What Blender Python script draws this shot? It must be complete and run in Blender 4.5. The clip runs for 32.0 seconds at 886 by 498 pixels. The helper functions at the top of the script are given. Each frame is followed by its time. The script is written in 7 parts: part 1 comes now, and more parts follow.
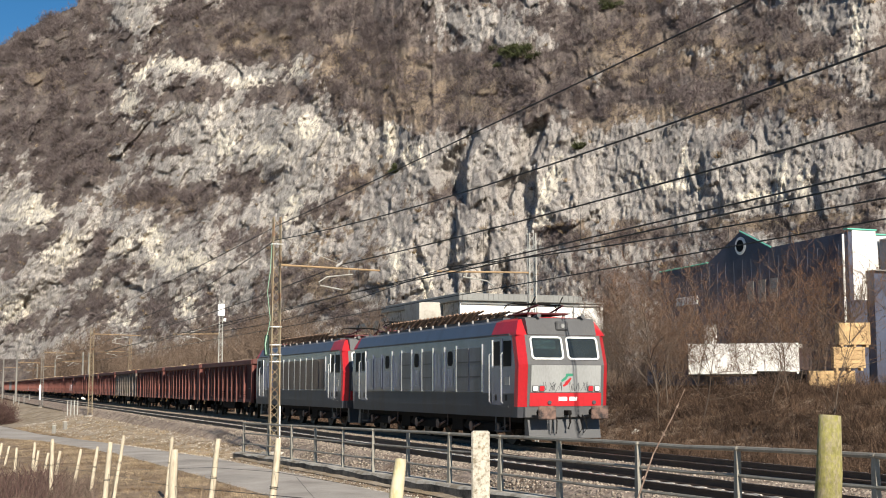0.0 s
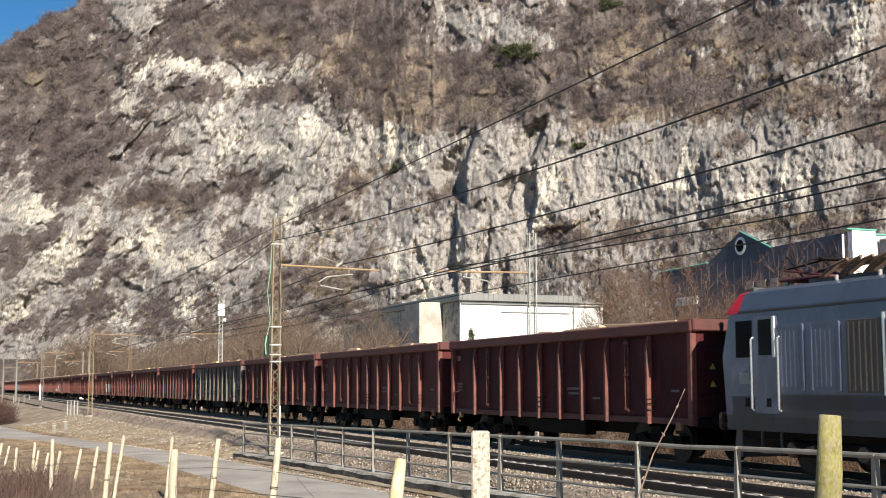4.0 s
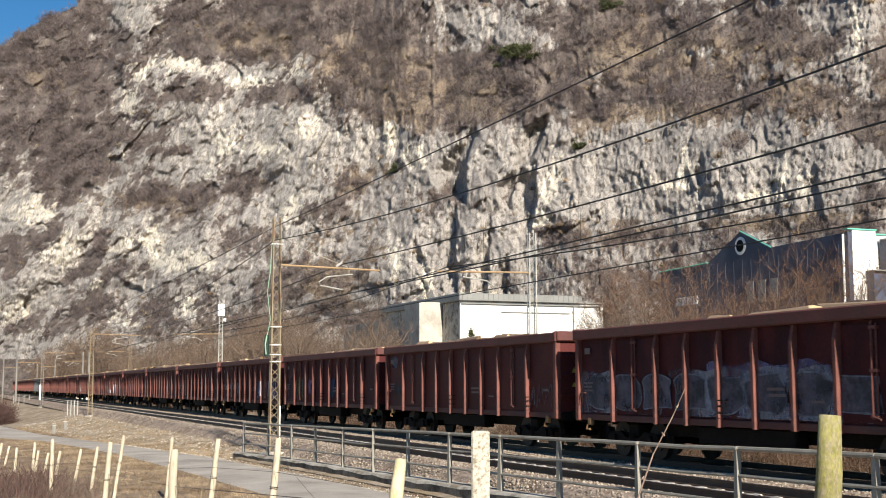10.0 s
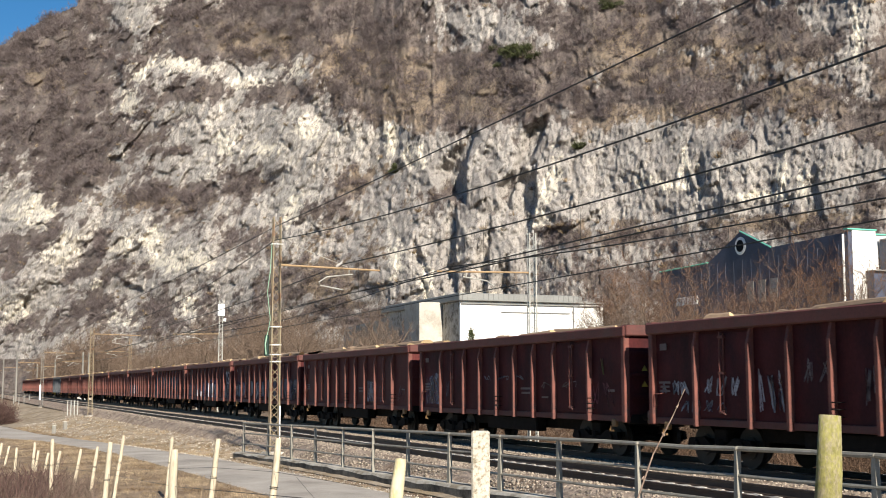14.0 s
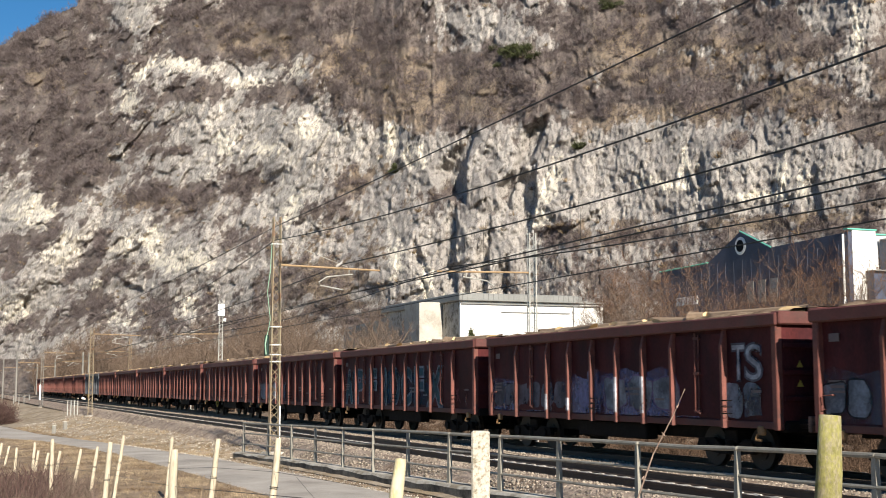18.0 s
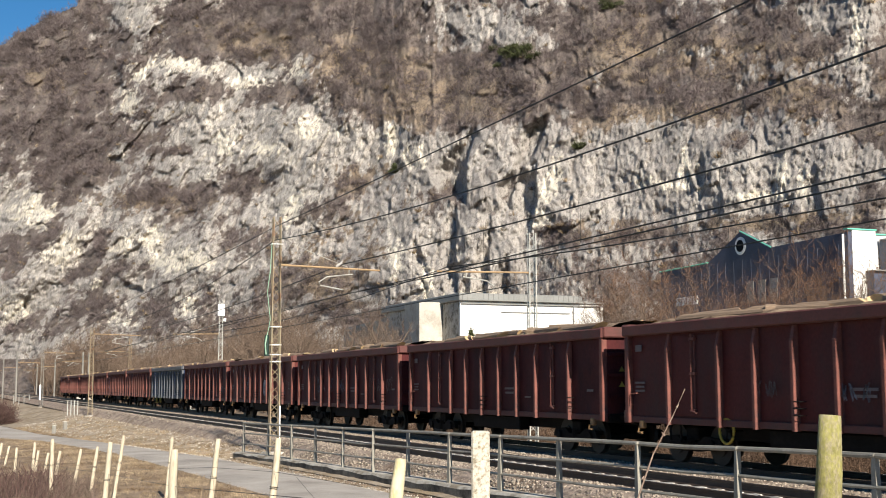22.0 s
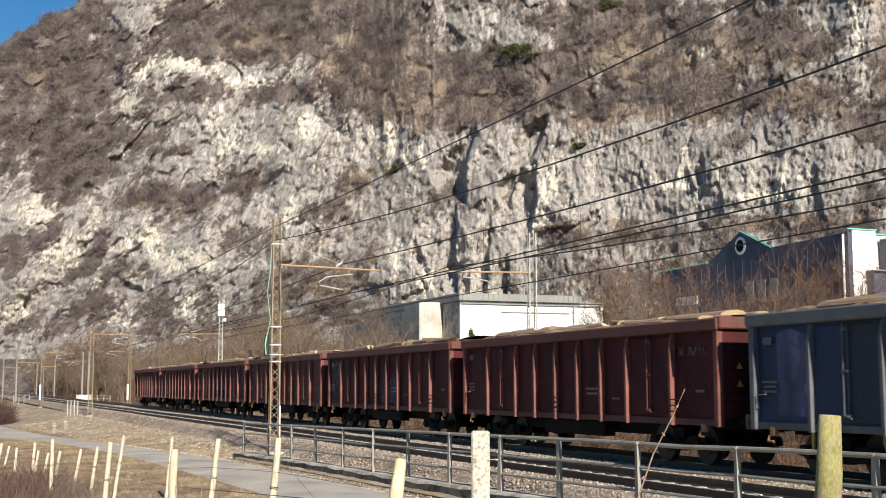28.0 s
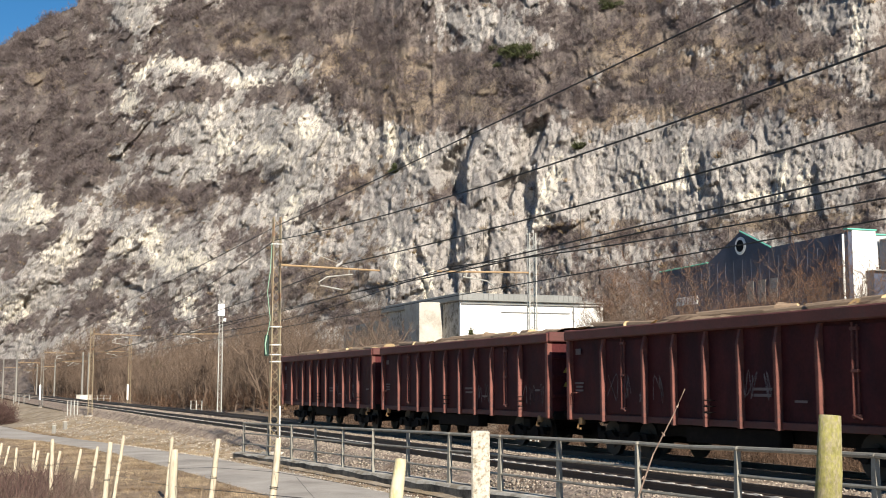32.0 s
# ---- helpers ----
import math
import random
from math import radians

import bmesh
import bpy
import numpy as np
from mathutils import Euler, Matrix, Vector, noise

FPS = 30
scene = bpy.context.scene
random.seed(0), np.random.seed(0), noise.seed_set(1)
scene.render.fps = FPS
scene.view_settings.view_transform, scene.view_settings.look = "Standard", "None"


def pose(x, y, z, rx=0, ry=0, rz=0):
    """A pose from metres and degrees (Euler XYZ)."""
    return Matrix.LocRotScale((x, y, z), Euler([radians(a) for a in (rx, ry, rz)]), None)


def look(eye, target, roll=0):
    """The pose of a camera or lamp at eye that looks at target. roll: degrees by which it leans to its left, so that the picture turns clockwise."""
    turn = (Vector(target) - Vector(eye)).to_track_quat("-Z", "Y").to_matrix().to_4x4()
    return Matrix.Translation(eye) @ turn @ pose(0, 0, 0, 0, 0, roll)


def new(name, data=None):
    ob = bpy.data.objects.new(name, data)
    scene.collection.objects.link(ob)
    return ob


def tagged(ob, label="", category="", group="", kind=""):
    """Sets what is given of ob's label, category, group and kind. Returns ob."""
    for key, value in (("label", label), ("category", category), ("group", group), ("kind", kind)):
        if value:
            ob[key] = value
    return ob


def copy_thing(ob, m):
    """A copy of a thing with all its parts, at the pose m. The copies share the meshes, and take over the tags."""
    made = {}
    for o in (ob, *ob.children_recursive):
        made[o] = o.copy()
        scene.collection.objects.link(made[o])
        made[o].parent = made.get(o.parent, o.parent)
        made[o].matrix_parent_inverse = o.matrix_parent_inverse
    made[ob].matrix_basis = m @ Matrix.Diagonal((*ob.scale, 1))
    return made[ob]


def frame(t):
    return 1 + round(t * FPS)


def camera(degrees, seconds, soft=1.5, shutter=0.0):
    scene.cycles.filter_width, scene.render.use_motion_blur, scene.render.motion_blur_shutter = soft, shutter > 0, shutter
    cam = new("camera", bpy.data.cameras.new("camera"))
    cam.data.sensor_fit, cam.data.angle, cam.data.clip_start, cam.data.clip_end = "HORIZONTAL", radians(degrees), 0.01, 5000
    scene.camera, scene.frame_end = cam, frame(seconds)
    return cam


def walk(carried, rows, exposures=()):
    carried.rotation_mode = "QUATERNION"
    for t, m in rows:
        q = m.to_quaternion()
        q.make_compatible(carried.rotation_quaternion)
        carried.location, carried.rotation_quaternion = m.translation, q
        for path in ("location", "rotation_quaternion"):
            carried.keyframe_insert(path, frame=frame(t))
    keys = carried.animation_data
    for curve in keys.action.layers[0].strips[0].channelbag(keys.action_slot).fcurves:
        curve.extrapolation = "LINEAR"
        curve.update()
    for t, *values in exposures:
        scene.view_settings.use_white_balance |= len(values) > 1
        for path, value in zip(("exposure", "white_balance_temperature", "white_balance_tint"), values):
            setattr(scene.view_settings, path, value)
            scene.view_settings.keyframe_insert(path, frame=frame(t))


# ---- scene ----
import itertools

# The camera stands still beside a vineyard; the rails' top is z = 0 and the train runs along +x.
YAW, PITCH, EYE = 0.37367, 0.11019, Vector((0.0, 0.0, 1.796))
AHEAD = Vector((-math.cos(YAW) * math.cos(PITCH), math.sin(YAW) * math.cos(PITCH), math.sin(PITCH)))
cam = camera(39.14, 32.0, soft=1.0, shutter=0.1)
walk(cam, [(0.0, look(EYE, EYE + AHEAD)), (32.0, look(EYE, EYE + AHEAD))], exposures=[(0.0, 0.74), (1.0, 0.74), (2.0, 0.84), (3.2, 0.93), (32.0, 0.93)])

# ---- light: low winter sun from ahead of the train, clear sky ----
SUN_AZ, SUN_EL = radians(-2.8), radians(28.0)
world = bpy.data.worlds.new("world")
scene.world = world
world.use_nodes = True
wn = world.node_tree
sky = wn.nodes.new("ShaderNodeTexSky")
sky.sky_type = "NISHITA"
sky.sun_disc = False
sky.sun_elevation = SUN_EL
sky.sun_rotation = radians(90.0) - SUN_AZ
sky.air_density, sky.dust_density, sky.ozone_density = 1.0, 0.0, 4.0
vivid = wn.nodes.new("ShaderNodeHueSaturation")
vivid.inputs["Saturation"].default_value = 1.28
wn.links.new(sky.outputs[0], vivid.inputs["Color"])
wn.links.new(vivid.outputs[0], wn.nodes["Background"].inputs[0])
wn.nodes["Background"].inputs[1].default_value = 0.05
sun = new("sun", bpy.data.lights.new("sun", "SUN"))
sun.data.energy, sun.data.angle, sun.data.color = 5.0, radians(0.53), (1.0, 0.92, 0.79)
toward = Vector((math.cos(SUN_EL) * math.cos(SUN_AZ), math.cos(SUN_EL) * math.sin(SUN_AZ), math.sin(SUN_EL)))
sun.matrix_world = look(toward * 50, (0, 0, 0))


# ---- small helpers ----
def rgb(r, g, b):
    return (r, g, b, 1.0)


def material(name, base, rough=0.7, metal=0.0, spread=0.25, scale=4.0, fine=40.0, bump=0.2, tint=None, tint_at=0.55, tint_scale=1.2, per_piece=0.0, size=0.01, spec=0.4, stretch=(1, 1, 1), island=False):
    """A surface with grain at two scales, stains of a second colour and fine relief."""
    m = bpy.data.materials.new(name)
    m.use_nodes = True
    nt = m.node_tree
    n, link = nt.nodes, nt.links.new
    b = n["Principled BSDF"]
    co = n.new("ShaderNodeTexCoord")
    mp = n.new("ShaderNodeMapping")
    mp.inputs["Scale"].default_value = stretch
    link(co.outputs["Object"], mp.inputs["Vector"])
    big, small = n.new("ShaderNodeTexNoise"), n.new("ShaderNodeTexNoise")
    big.inputs["Scale"].default_value, small.inputs["Scale"].default_value = scale, fine
    big.inputs["Detail"].default_value, small.inputs["Detail"].default_value = 6, 4
    for t in (big, small):
        link(mp.outputs[0], t.inputs["Vector"])
    ramp = n.new("ShaderNodeMapRange")
    ramp.inputs["From Min"].default_value, ramp.inputs["From Max"].default_value = 0.3, 0.7
    ramp.inputs["To Min"].default_value, ramp.inputs["To Max"].default_value = 1 - spread, 1 + spread
    add = n.new("ShaderNodeMath")
    add.operation = "MULTIPLY_ADD"
    link(small.outputs["Fac"], add.inputs[0])
    add.inputs[1].default_value = 0.45
    mul = n.new("ShaderNodeMath")
    mul.operation = "MULTIPLY"
    link(big.outputs["Fac"], mul.inputs[0])
    mul.inputs[1].default_value = 0.55
    link(mul.outputs[0], add.inputs[2])
    link(add.outputs[0], ramp.inputs["Value"])
    value = ramp.outputs[0]
    if per_piece:
        rnd = n.new("ShaderNodeNewGeometry") if island else n.new("ShaderNodeObjectInfo")
        pr = n.new("ShaderNodeMapRange")
        pr.inputs["To Min"].default_value, pr.inputs["To Max"].default_value = 1 - per_piece, 1 + per_piece
        link(rnd.outputs["Random Per Island" if island else "Random"], pr.inputs["Value"])
        mm = n.new("ShaderNodeMath")
        mm.operation = "MULTIPLY"
        link(value, mm.inputs[0])
        link(pr.outputs[0], mm.inputs[1])
        value = mm.outputs[0]
    mix = n.new("ShaderNodeMix")
    mix.data_type = "RGBA"
    mix.inputs[6].default_value, mix.inputs[7].default_value = base, tint or base
    if tint:
        st = n.new("ShaderNodeTexNoise")
        st.inputs["Scale"].default_value, st.inputs["Detail"].default_value = tint_scale, 8
        st.inputs["Roughness"].default_value = 0.65
        link(mp.outputs[0], st.inputs["Vector"])
        sr = n.new("ShaderNodeMapRange")
        sr.inputs["From Min"].default_value, sr.inputs["From Max"].default_value = tint_at - 0.07, tint_at + 0.09
        link(st.outputs["Fac"], sr.inputs["Value"])
        link(sr.outputs[0], mix.inputs[0])
    else:
        mix.inputs[0].default_value = 0
    vm = n.new("ShaderNodeVectorMath")
    vm.operation = "SCALE"
    link(mix.outputs[2], vm.inputs[0])
    link(value, vm.inputs["Scale"])
    link(vm.outputs[0], b.inputs["Base Color"])
    b.inputs["Roughness"].default_value, b.inputs["Metallic"].default_value = rough, metal
    b.inputs["Specular IOR Level"].default_value = spec
    if bump:
        bm = n.new("ShaderNodeBump")
        bm.inputs["Strength"].default_value, bm.inputs["Distance"].default_value = bump, size
        link(add.outputs[0], bm.inputs["Height"])
        link(bm.outputs[0], b.inputs["Normal"])
    return m


def part(name, bm, mat, parent=None, label="", smooth=False):
    """One mesh object out of a bmesh (or a ready mesh), under a thing or a part."""
    if isinstance(bm, bpy.types.Mesh):
        me = bm
    else:
        me = bpy.data.meshes.new(name)
        bm.normal_update()
        bm.to_mesh(me)
        bm.free()
    if mat is not None and not me.materials:
        me.materials.append(mat)
    if smooth:
        me.shade_smooth()
    ob = new(name, me)
    if parent is not None:
        ob.parent = parent
    if label:
        ob["label"] = label
    return ob


def at(ob, x=0, y=0, z=0, rx=0, ry=0, rz=0):
    ob.matrix_basis = pose(x, y, z, rx, ry, rz)
    return ob


def box(x0, x1, y0, y1, z0, z1, bevel=0.0, bm=None):
    bm = bm or bmesh.new()
    vs = [bm.verts.new((x, y, z)) for x in (x0, x1) for y in (y0, y1) for z in (z0, z1)]
    faces = [bm.faces.new([vs[i] for i in q]) for q in ((0, 1, 3, 2), (4, 6, 7, 5), (0, 4, 5, 1), (2, 3, 7, 6), (0, 2, 6, 4), (1, 5, 7, 3))]
    if bevel:
        edges = list({e for f in faces for e in f.edges})
        bmesh.ops.bevel(bm, geom=edges, offset=bevel, segments=1, affect="EDGES", profile=0.7)
    return bm


def tube(points, radius, sides=6, bm=None, caps=True, taper=1.0):
    """A round bar along a line of points."""
    bm = bm or bmesh.new()
    pts = [Vector(p) for p in points]
    rings = []
    for i, p in enumerate(pts):
        d = (pts[min(i + 1, len(pts) - 1)] - pts[max(i - 1, 0)]).normalized()
        side = d.cross(Vector((0, 0, 1)) if abs(d.z) < 0.9 else Vector((1, 0, 0))).normalized()
        up = side.cross(d)
        r = radius * (1 + (taper - 1) * i / max(1, len(pts) - 1))
        rings.append([bm.verts.new(p + r * (math.cos(2 * math.pi * k / sides) * side + math.sin(2 * math.pi * k / sides) * up)) for k in range(sides)])
    for a, b in zip(rings, rings[1:]):
        for k in range(sides):
            bm.faces.new((a[k], a[(k + 1) % sides], b[(k + 1) % sides], b[k]))
    if caps:
        bm.faces.new(rings[0][::-1])
        bm.faces.new(rings[-1])
    return bm


def disc(axis, centre, radius, width, sides=20, bm=None):
    """A short cylinder along x or y."""
    c = Vector(centre)
    step = Vector((width / 2, 0, 0)) if axis == "x" else Vector((0, width / 2, 0))
    return tube([c - step, c + step], radius, sides, bm)


def prism(outline, y0, y1, bm=None):
    """An outline in x and z, drawn through from y0 to y1."""
    bm = bm or bmesh.new()
    a = [bm.verts.new((x, y0, z)) for x, z in outline]
    b = [bm.verts.new((x, y1, z)) for x, z in outline]
    n = len(a)
    bm.faces.new(a)
    bm.faces.new(b[::-1])
    for i in range(n):
        bm.faces.new((a[i], b[i], b[(i + 1) % n], a[(i + 1) % n]))
    return bm


def mesh_of(name, verts, faces, mat, smooth=False):
    """A large mesh from arrays of corners and of triangles or quads."""
    verts, faces = np.asarray(verts, dtype=np.float32), np.asarray(faces, dtype=np.int32)
    me = bpy.data.meshes.new(name)
    me.vertices.add(len(verts))
    me.vertices.foreach_set("co", verts.ravel())
    k = faces.shape[1]
    me.loops.add(faces.size)
    me.loops.foreach_set("vertex_index", faces.ravel())
    me.polygons.add(len(faces))
    me.polygons.foreach_set("loop_start", np.arange(0, faces.size, k, dtype=np.int32))
    me.polygons.foreach_set("loop_total", np.full(len(faces), k, dtype=np.int32))
    me.update(calc_edges=True)
    me.validate()
    if smooth:
        me.shade_smooth()
    for m in mat if isinstance(mat, (list, tuple)) else [mat]:
        me.materials.append(m)
    return me


def grid_faces(nu, nv):
    i = np.arange((nu - 1) * (nv - 1))
    a = (i // (nv - 1)) * nv + i % (nv - 1)
    return np.stack([a, a + nv, a + nv + 1, a + 1], 1)


def lattice(ix, iy, iz, salt):
    h = (ix * 374761393 + iy * 668265263 + iz * 2147483647 + salt * 1274126177) & 0xFFFFFFFF
    h = ((h ^ (h >> 13)) * 1274126177) & 0xFFFFFFFF
    return ((h ^ (h >> 16)) & 0xFFFF) / 32767.5 - 1.0


def vnoise(x, y, z=None, salt=0):
    """Smooth value noise, -1 to 1, on arrays."""
    z = np.zeros_like(x) if z is None else z
    f = [np.floor(a).astype(np.int64) for a in (x, y, z)]
    u = [a - b for a, b in zip((x, y, z), f)]
    u = [a * a * a * (a * (a * 6 - 15) + 10) for a in u]
    out = 0
    for dx, dy, dz in itertools.product((0, 1), repeat=3):
        w = (u[0] if dx else 1 - u[0]) * (u[1] if dy else 1 - u[1]) * (u[2] if dz else 1 - u[2])
        out = out + w * lattice(f[0] + dx, f[1] + dy, f[2] + dz, salt)
    return out


def fbm(x, y, z=None, octaves=5, gain=0.5, salt=0, ridged=False):
    z = np.zeros_like(x) if z is None else z
    out, amp, total = 0, 1.0, 0.0
    for o in range(octaves):
        v = vnoise(x * 2**o, y * 2**o, z * 2**o, salt + 17 * o)
        out = out + amp * (1 - 2 * np.abs(v) if ridged else v)
        total, amp = total + amp, amp * gain
    return out / total


def smooth_step(a, b, v):
    t = np.clip((v - a) / (b - a), 0, 1)
    return t * t * (3 - 2 * t)


def shared(name, bm, mat):
    me = bpy.data.meshes.new(name)
    bm.normal_update()
    bm.to_mesh(me)
    bm.free()
    me.materials.append(mat)
    return me


# ---- materials ----
M_GROUND = material("dry_grass_soil", rgb(0.235, 0.18, 0.13), 0.95, spread=0.45, scale=0.6, fine=9.0, bump=0.8, tint=rgb(0.15, 0.105, 0.075), tint_at=0.52, tint_scale=0.5, size=0.06, spec=0.1)
M_BANK = material("gravelly_bank", rgb(0.32, 0.265, 0.205), 0.95, spread=0.5, scale=1.2, fine=14.0, bump=0.9, tint=rgb(0.23, 0.18, 0.12), tint_at=0.5, tint_scale=0.5, size=0.05, spec=0.1)
M_BALLAST = material("rusty_ballast", rgb(0.29, 0.23, 0.185), 0.95, spread=0.6, scale=6.0, fine=22.0, bump=1.0, tint=rgb(0.16, 0.115, 0.085), tint_at=0.55, tint_scale=0.9, size=0.06, spec=0.15)
M_STONE = material("ballast_stone", rgb(0.265, 0.222, 0.178), 0.9, spread=0.3, scale=3.0, fine=20.0, bump=0.3, per_piece=0.55, island=True, spec=0.15)
M_ROAD = material("worn_asphalt", rgb(0.36, 0.328, 0.29), 0.9, spread=0.35, scale=0.6, fine=35.0, bump=0.25, tint=rgb(0.28, 0.25, 0.22), tint_at=0.55, tint_scale=0.5, size=0.01, spec=0.2)
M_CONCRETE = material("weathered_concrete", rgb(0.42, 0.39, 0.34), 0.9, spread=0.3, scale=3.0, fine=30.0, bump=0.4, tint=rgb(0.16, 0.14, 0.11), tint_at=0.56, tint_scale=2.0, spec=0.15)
M_SLEEPER = material("concrete_sleeper", rgb(0.5, 0.47, 0.42), 0.9, spread=0.25, scale=5.0, fine=40.0, bump=0.3, tint=rgb(0.32, 0.26, 0.2), tint_at=0.6, tint_scale=3.0, per_piece=0.2, spec=0.15)
M_RAIL = material("rusty_rail", rgb(0.06, 0.042, 0.034), 0.6, 0.4, spread=0.3, scale=4.0, fine=50.0, bump=0.2, spec=0.4)
M_RAILTOP = material("polished_rail_head", rgb(0.55, 0.55, 0.56), 0.25, 1.0, spread=0.1, scale=4.0, fine=50.0, bump=0.05)
M_RUST = material("rust_red_wagon_paint", rgb(0.068, 0.0158, 0.0165), 0.65, 0.0, spread=0.45, scale=1.6, fine=26.0, bump=0.25, tint=rgb(0.038, 0.0118, 0.0145), tint_at=0.53, tint_scale=1.1, spec=0.1, per_piece=0.12, size=0.012, stretch=(1, 1, 0.45))
M_RIM = material("rust_brown_rim", rgb(0.1, 0.032, 0.027), 0.7, 0.0, spread=0.3, scale=1.2, fine=20.0, bump=0.3, tint=rgb(0.08, 0.036, 0.03), tint_at=0.56, tint_scale=1.5, size=0.015)
# Wagon red again but lighter: sun on the ribs put into the colour.
M_RIB = material("worn_sunlit_red_rib", rgb(0.15, 0.05, 0.038), 0.7, 0.0, spread=0.35, scale=3.0, fine=30.0, bump=0.2, tint=rgb(0.06, 0.033, 0.03), tint_at=0.58, tint_scale=2.5, per_piece=0.15)
# Greasy black, darkened further to hold the shade under the train.
M_UNDER = material("black_grease_dust_and_shade", rgb(0.009, 0.008, 0.0075), 0.8, 0.0, spread=0.4, scale=5.0, fine=30.0, bump=0.3, tint=rgb(0.016, 0.013, 0.011), tint_at=0.6, tint_scale=2.0, spec=0.1)
M_LOAD = material("dusty_bark_bed", rgb(0.26, 0.19, 0.13), 0.95, spread=0.5, scale=3.0, fine=18.0, bump=0.8, tint=rgb(0.08, 0.05, 0.035), tint_at=0.52, tint_scale=2.0, size=0.05, spec=0.1)


def rock_material():
    """Limestone: grey weathering, cream breaks, dark streaks down the faces; soil and dead grass on the ledges."""
    m = bpy.data.materials.new("limestone")
    m.use_nodes = True
    n, link = m.node_tree.nodes, m.node_tree.links.new
    b = n["Principled BSDF"]
    co = n.new("ShaderNodeTexCoord")

    def noise_at(scale, stretch, detail=8, rough=0.6):
        mp, t = n.new("ShaderNodeMapping"), n.new("ShaderNodeTexNoise")
        mp.inputs["Scale"].default_value = stretch
        t.inputs["Scale"].default_value, t.inputs["Detail"].default_value, t.inputs["Roughness"].default_value = scale, detail, rough
        link(co.outputs["Object"], mp.inputs[0])
        link(mp.outputs[0], t.inputs[0])
        return t.outputs["Fac"]

    def ramp(v, lo, hi):
        r = n.new("ShaderNodeMapRange")
        r.inputs["From Min"].default_value, r.inputs["From Max"].default_value = lo, hi
        link(v, r.inputs["Value"])
        return r.outputs[0]

    def blend(f, a, c):
        x = n.new("ShaderNodeMix")
        x.data_type = "RGBA"
        link(f, x.inputs[0])
        for s, v in ((x.inputs[6], a), (x.inputs[7], c)):
            if isinstance(v, tuple):
                s.default_value = v
            else:
                link(v, s)
        return x.outputs[2]

    def attribute(name):
        q = n.new("ShaderNodeAttribute")
        q.attribute_name = name
        return q.outputs["Fac"]

    def both(p, q):
        x = n.new("ShaderNodeMath")
        x.operation = "MULTIPLY"
        link(p, x.inputs[0])
        link(q, x.inputs[1])
        return x.outputs[0]

    c = blend(ramp(noise_at(0.12, (1, 1, 0.6)), 0.42, 0.62), rgb(0.3, 0.278, 0.26), rgb(0.435, 0.402, 0.368))
    c = blend(ramp(noise_at(0.35, (1, 1, 0.25), 6), 0.54, 0.7), c, rgb(0.245, 0.225, 0.215))
    c = blend(ramp(attribute("fresh_break"), 0.32, 0.5), c, rgb(0.71, 0.65, 0.54))
    c = blend(both(ramp(noise_at(0.45, (1, 1, 0.42), 9, 0.7), 0.53, 0.63), attribute("pale_rock")), c, rgb(0.64, 0.59, 0.51))
    c = blend(ramp(noise_at(1.0, (1, 1, 0.4), 9, 0.72), 0.52, 0.6), c, rgb(0.205, 0.185, 0.175))
    c = blend(ramp(noise_at(2.4, (1, 1, 0.6), 6, 0.78), 0.55, 0.62), c, rgb(0.15, 0.133, 0.127))
    c = blend(both(ramp(noise_at(2.1, (1, 1, 0.85), 6, 0.78), 0.53, 0.61), attribute("pale_rock")), c, rgb(0.64, 0.595, 0.525))
    soil = blend(ramp(attribute("dry_grass"), 0.2, 0.7), rgb(0.165, 0.138, 0.126), rgb(0.25, 0.195, 0.142))
    soil = blend(ramp(noise_at(0.16, (1, 1, 1), 8, 0.7), 0.5, 0.66), soil, rgb(0.21, 0.173, 0.142))
    soil = blend(ramp(noise_at(1.6, (1, 1, 0.8), 6, 0.75), 0.5, 0.62), soil, rgb(0.1, 0.083, 0.078))
    add = n.new("ShaderNodeMath")
    add.operation = "MULTIPLY_ADD"
    link(noise_at(0.9, (1, 1, 1), 8, 0.8), add.inputs[0])
    add.inputs[1].default_value = 1.6
    link(attribute("soil_cover"), add.inputs[2])
    c = blend(ramp(add.outputs[0], 1.0, 1.5), c, soil)
    link(c, b.inputs["Base Color"])
    b.inputs["Roughness"].default_value, b.inputs["Specular IOR Level"].default_value = 0.95, 0.1
    bp = n.new("ShaderNodeBump")
    bp.inputs["Strength"].default_value, bp.inputs["Distance"].default_value = 1.0, 0.55
    link(noise_at(1.1, (1, 1, 0.85), 9, 0.75), bp.inputs["Height"])
    link(bp.outputs[0], b.inputs["Normal"])
    return m


M_ROCK = rock_material()
M_BRUSH = material("bare_brush", rgb(0.15, 0.122, 0.12), 0.95, spread=0.35, scale=0.05, fine=0.6, bump=0, tint=rgb(0.09, 0.073, 0.07), tint_at=0.53, tint_scale=0.22, per_piece=0.3, island=True, spec=0.05)
M_TWIG = material("reddish_bare_twigs", rgb(0.14, 0.08, 0.052), 0.9, spread=0.3, scale=0.4, fine=3.0, bump=0, tint=rgb(0.1, 0.07, 0.05), tint_at=0.5, tint_scale=0.25, per_piece=0.4, island=True, spec=0.1)
M_GREYTWIG = material("grey_bare_twigs", rgb(0.135, 0.098, 0.074), 0.9, spread=0.3, scale=0.4, fine=3.0, bump=0, per_piece=0.4, island=True, spec=0.1)
M_BARK = material("dull_bark", rgb(0.115, 0.086, 0.066), 0.9, spread=0.35, scale=4.0, fine=30.0, bump=0.4, tint=rgb(0.08, 0.06, 0.048), tint_at=0.55, tint_scale=2.0, stretch=(1, 1, 0.3))
M_CONIFER = material("dull_evergreen", rgb(0.055, 0.062, 0.028), 0.9, spread=0.35, scale=0.5, fine=4.0, bump=0, per_piece=0.4, island=True, spec=0.1)
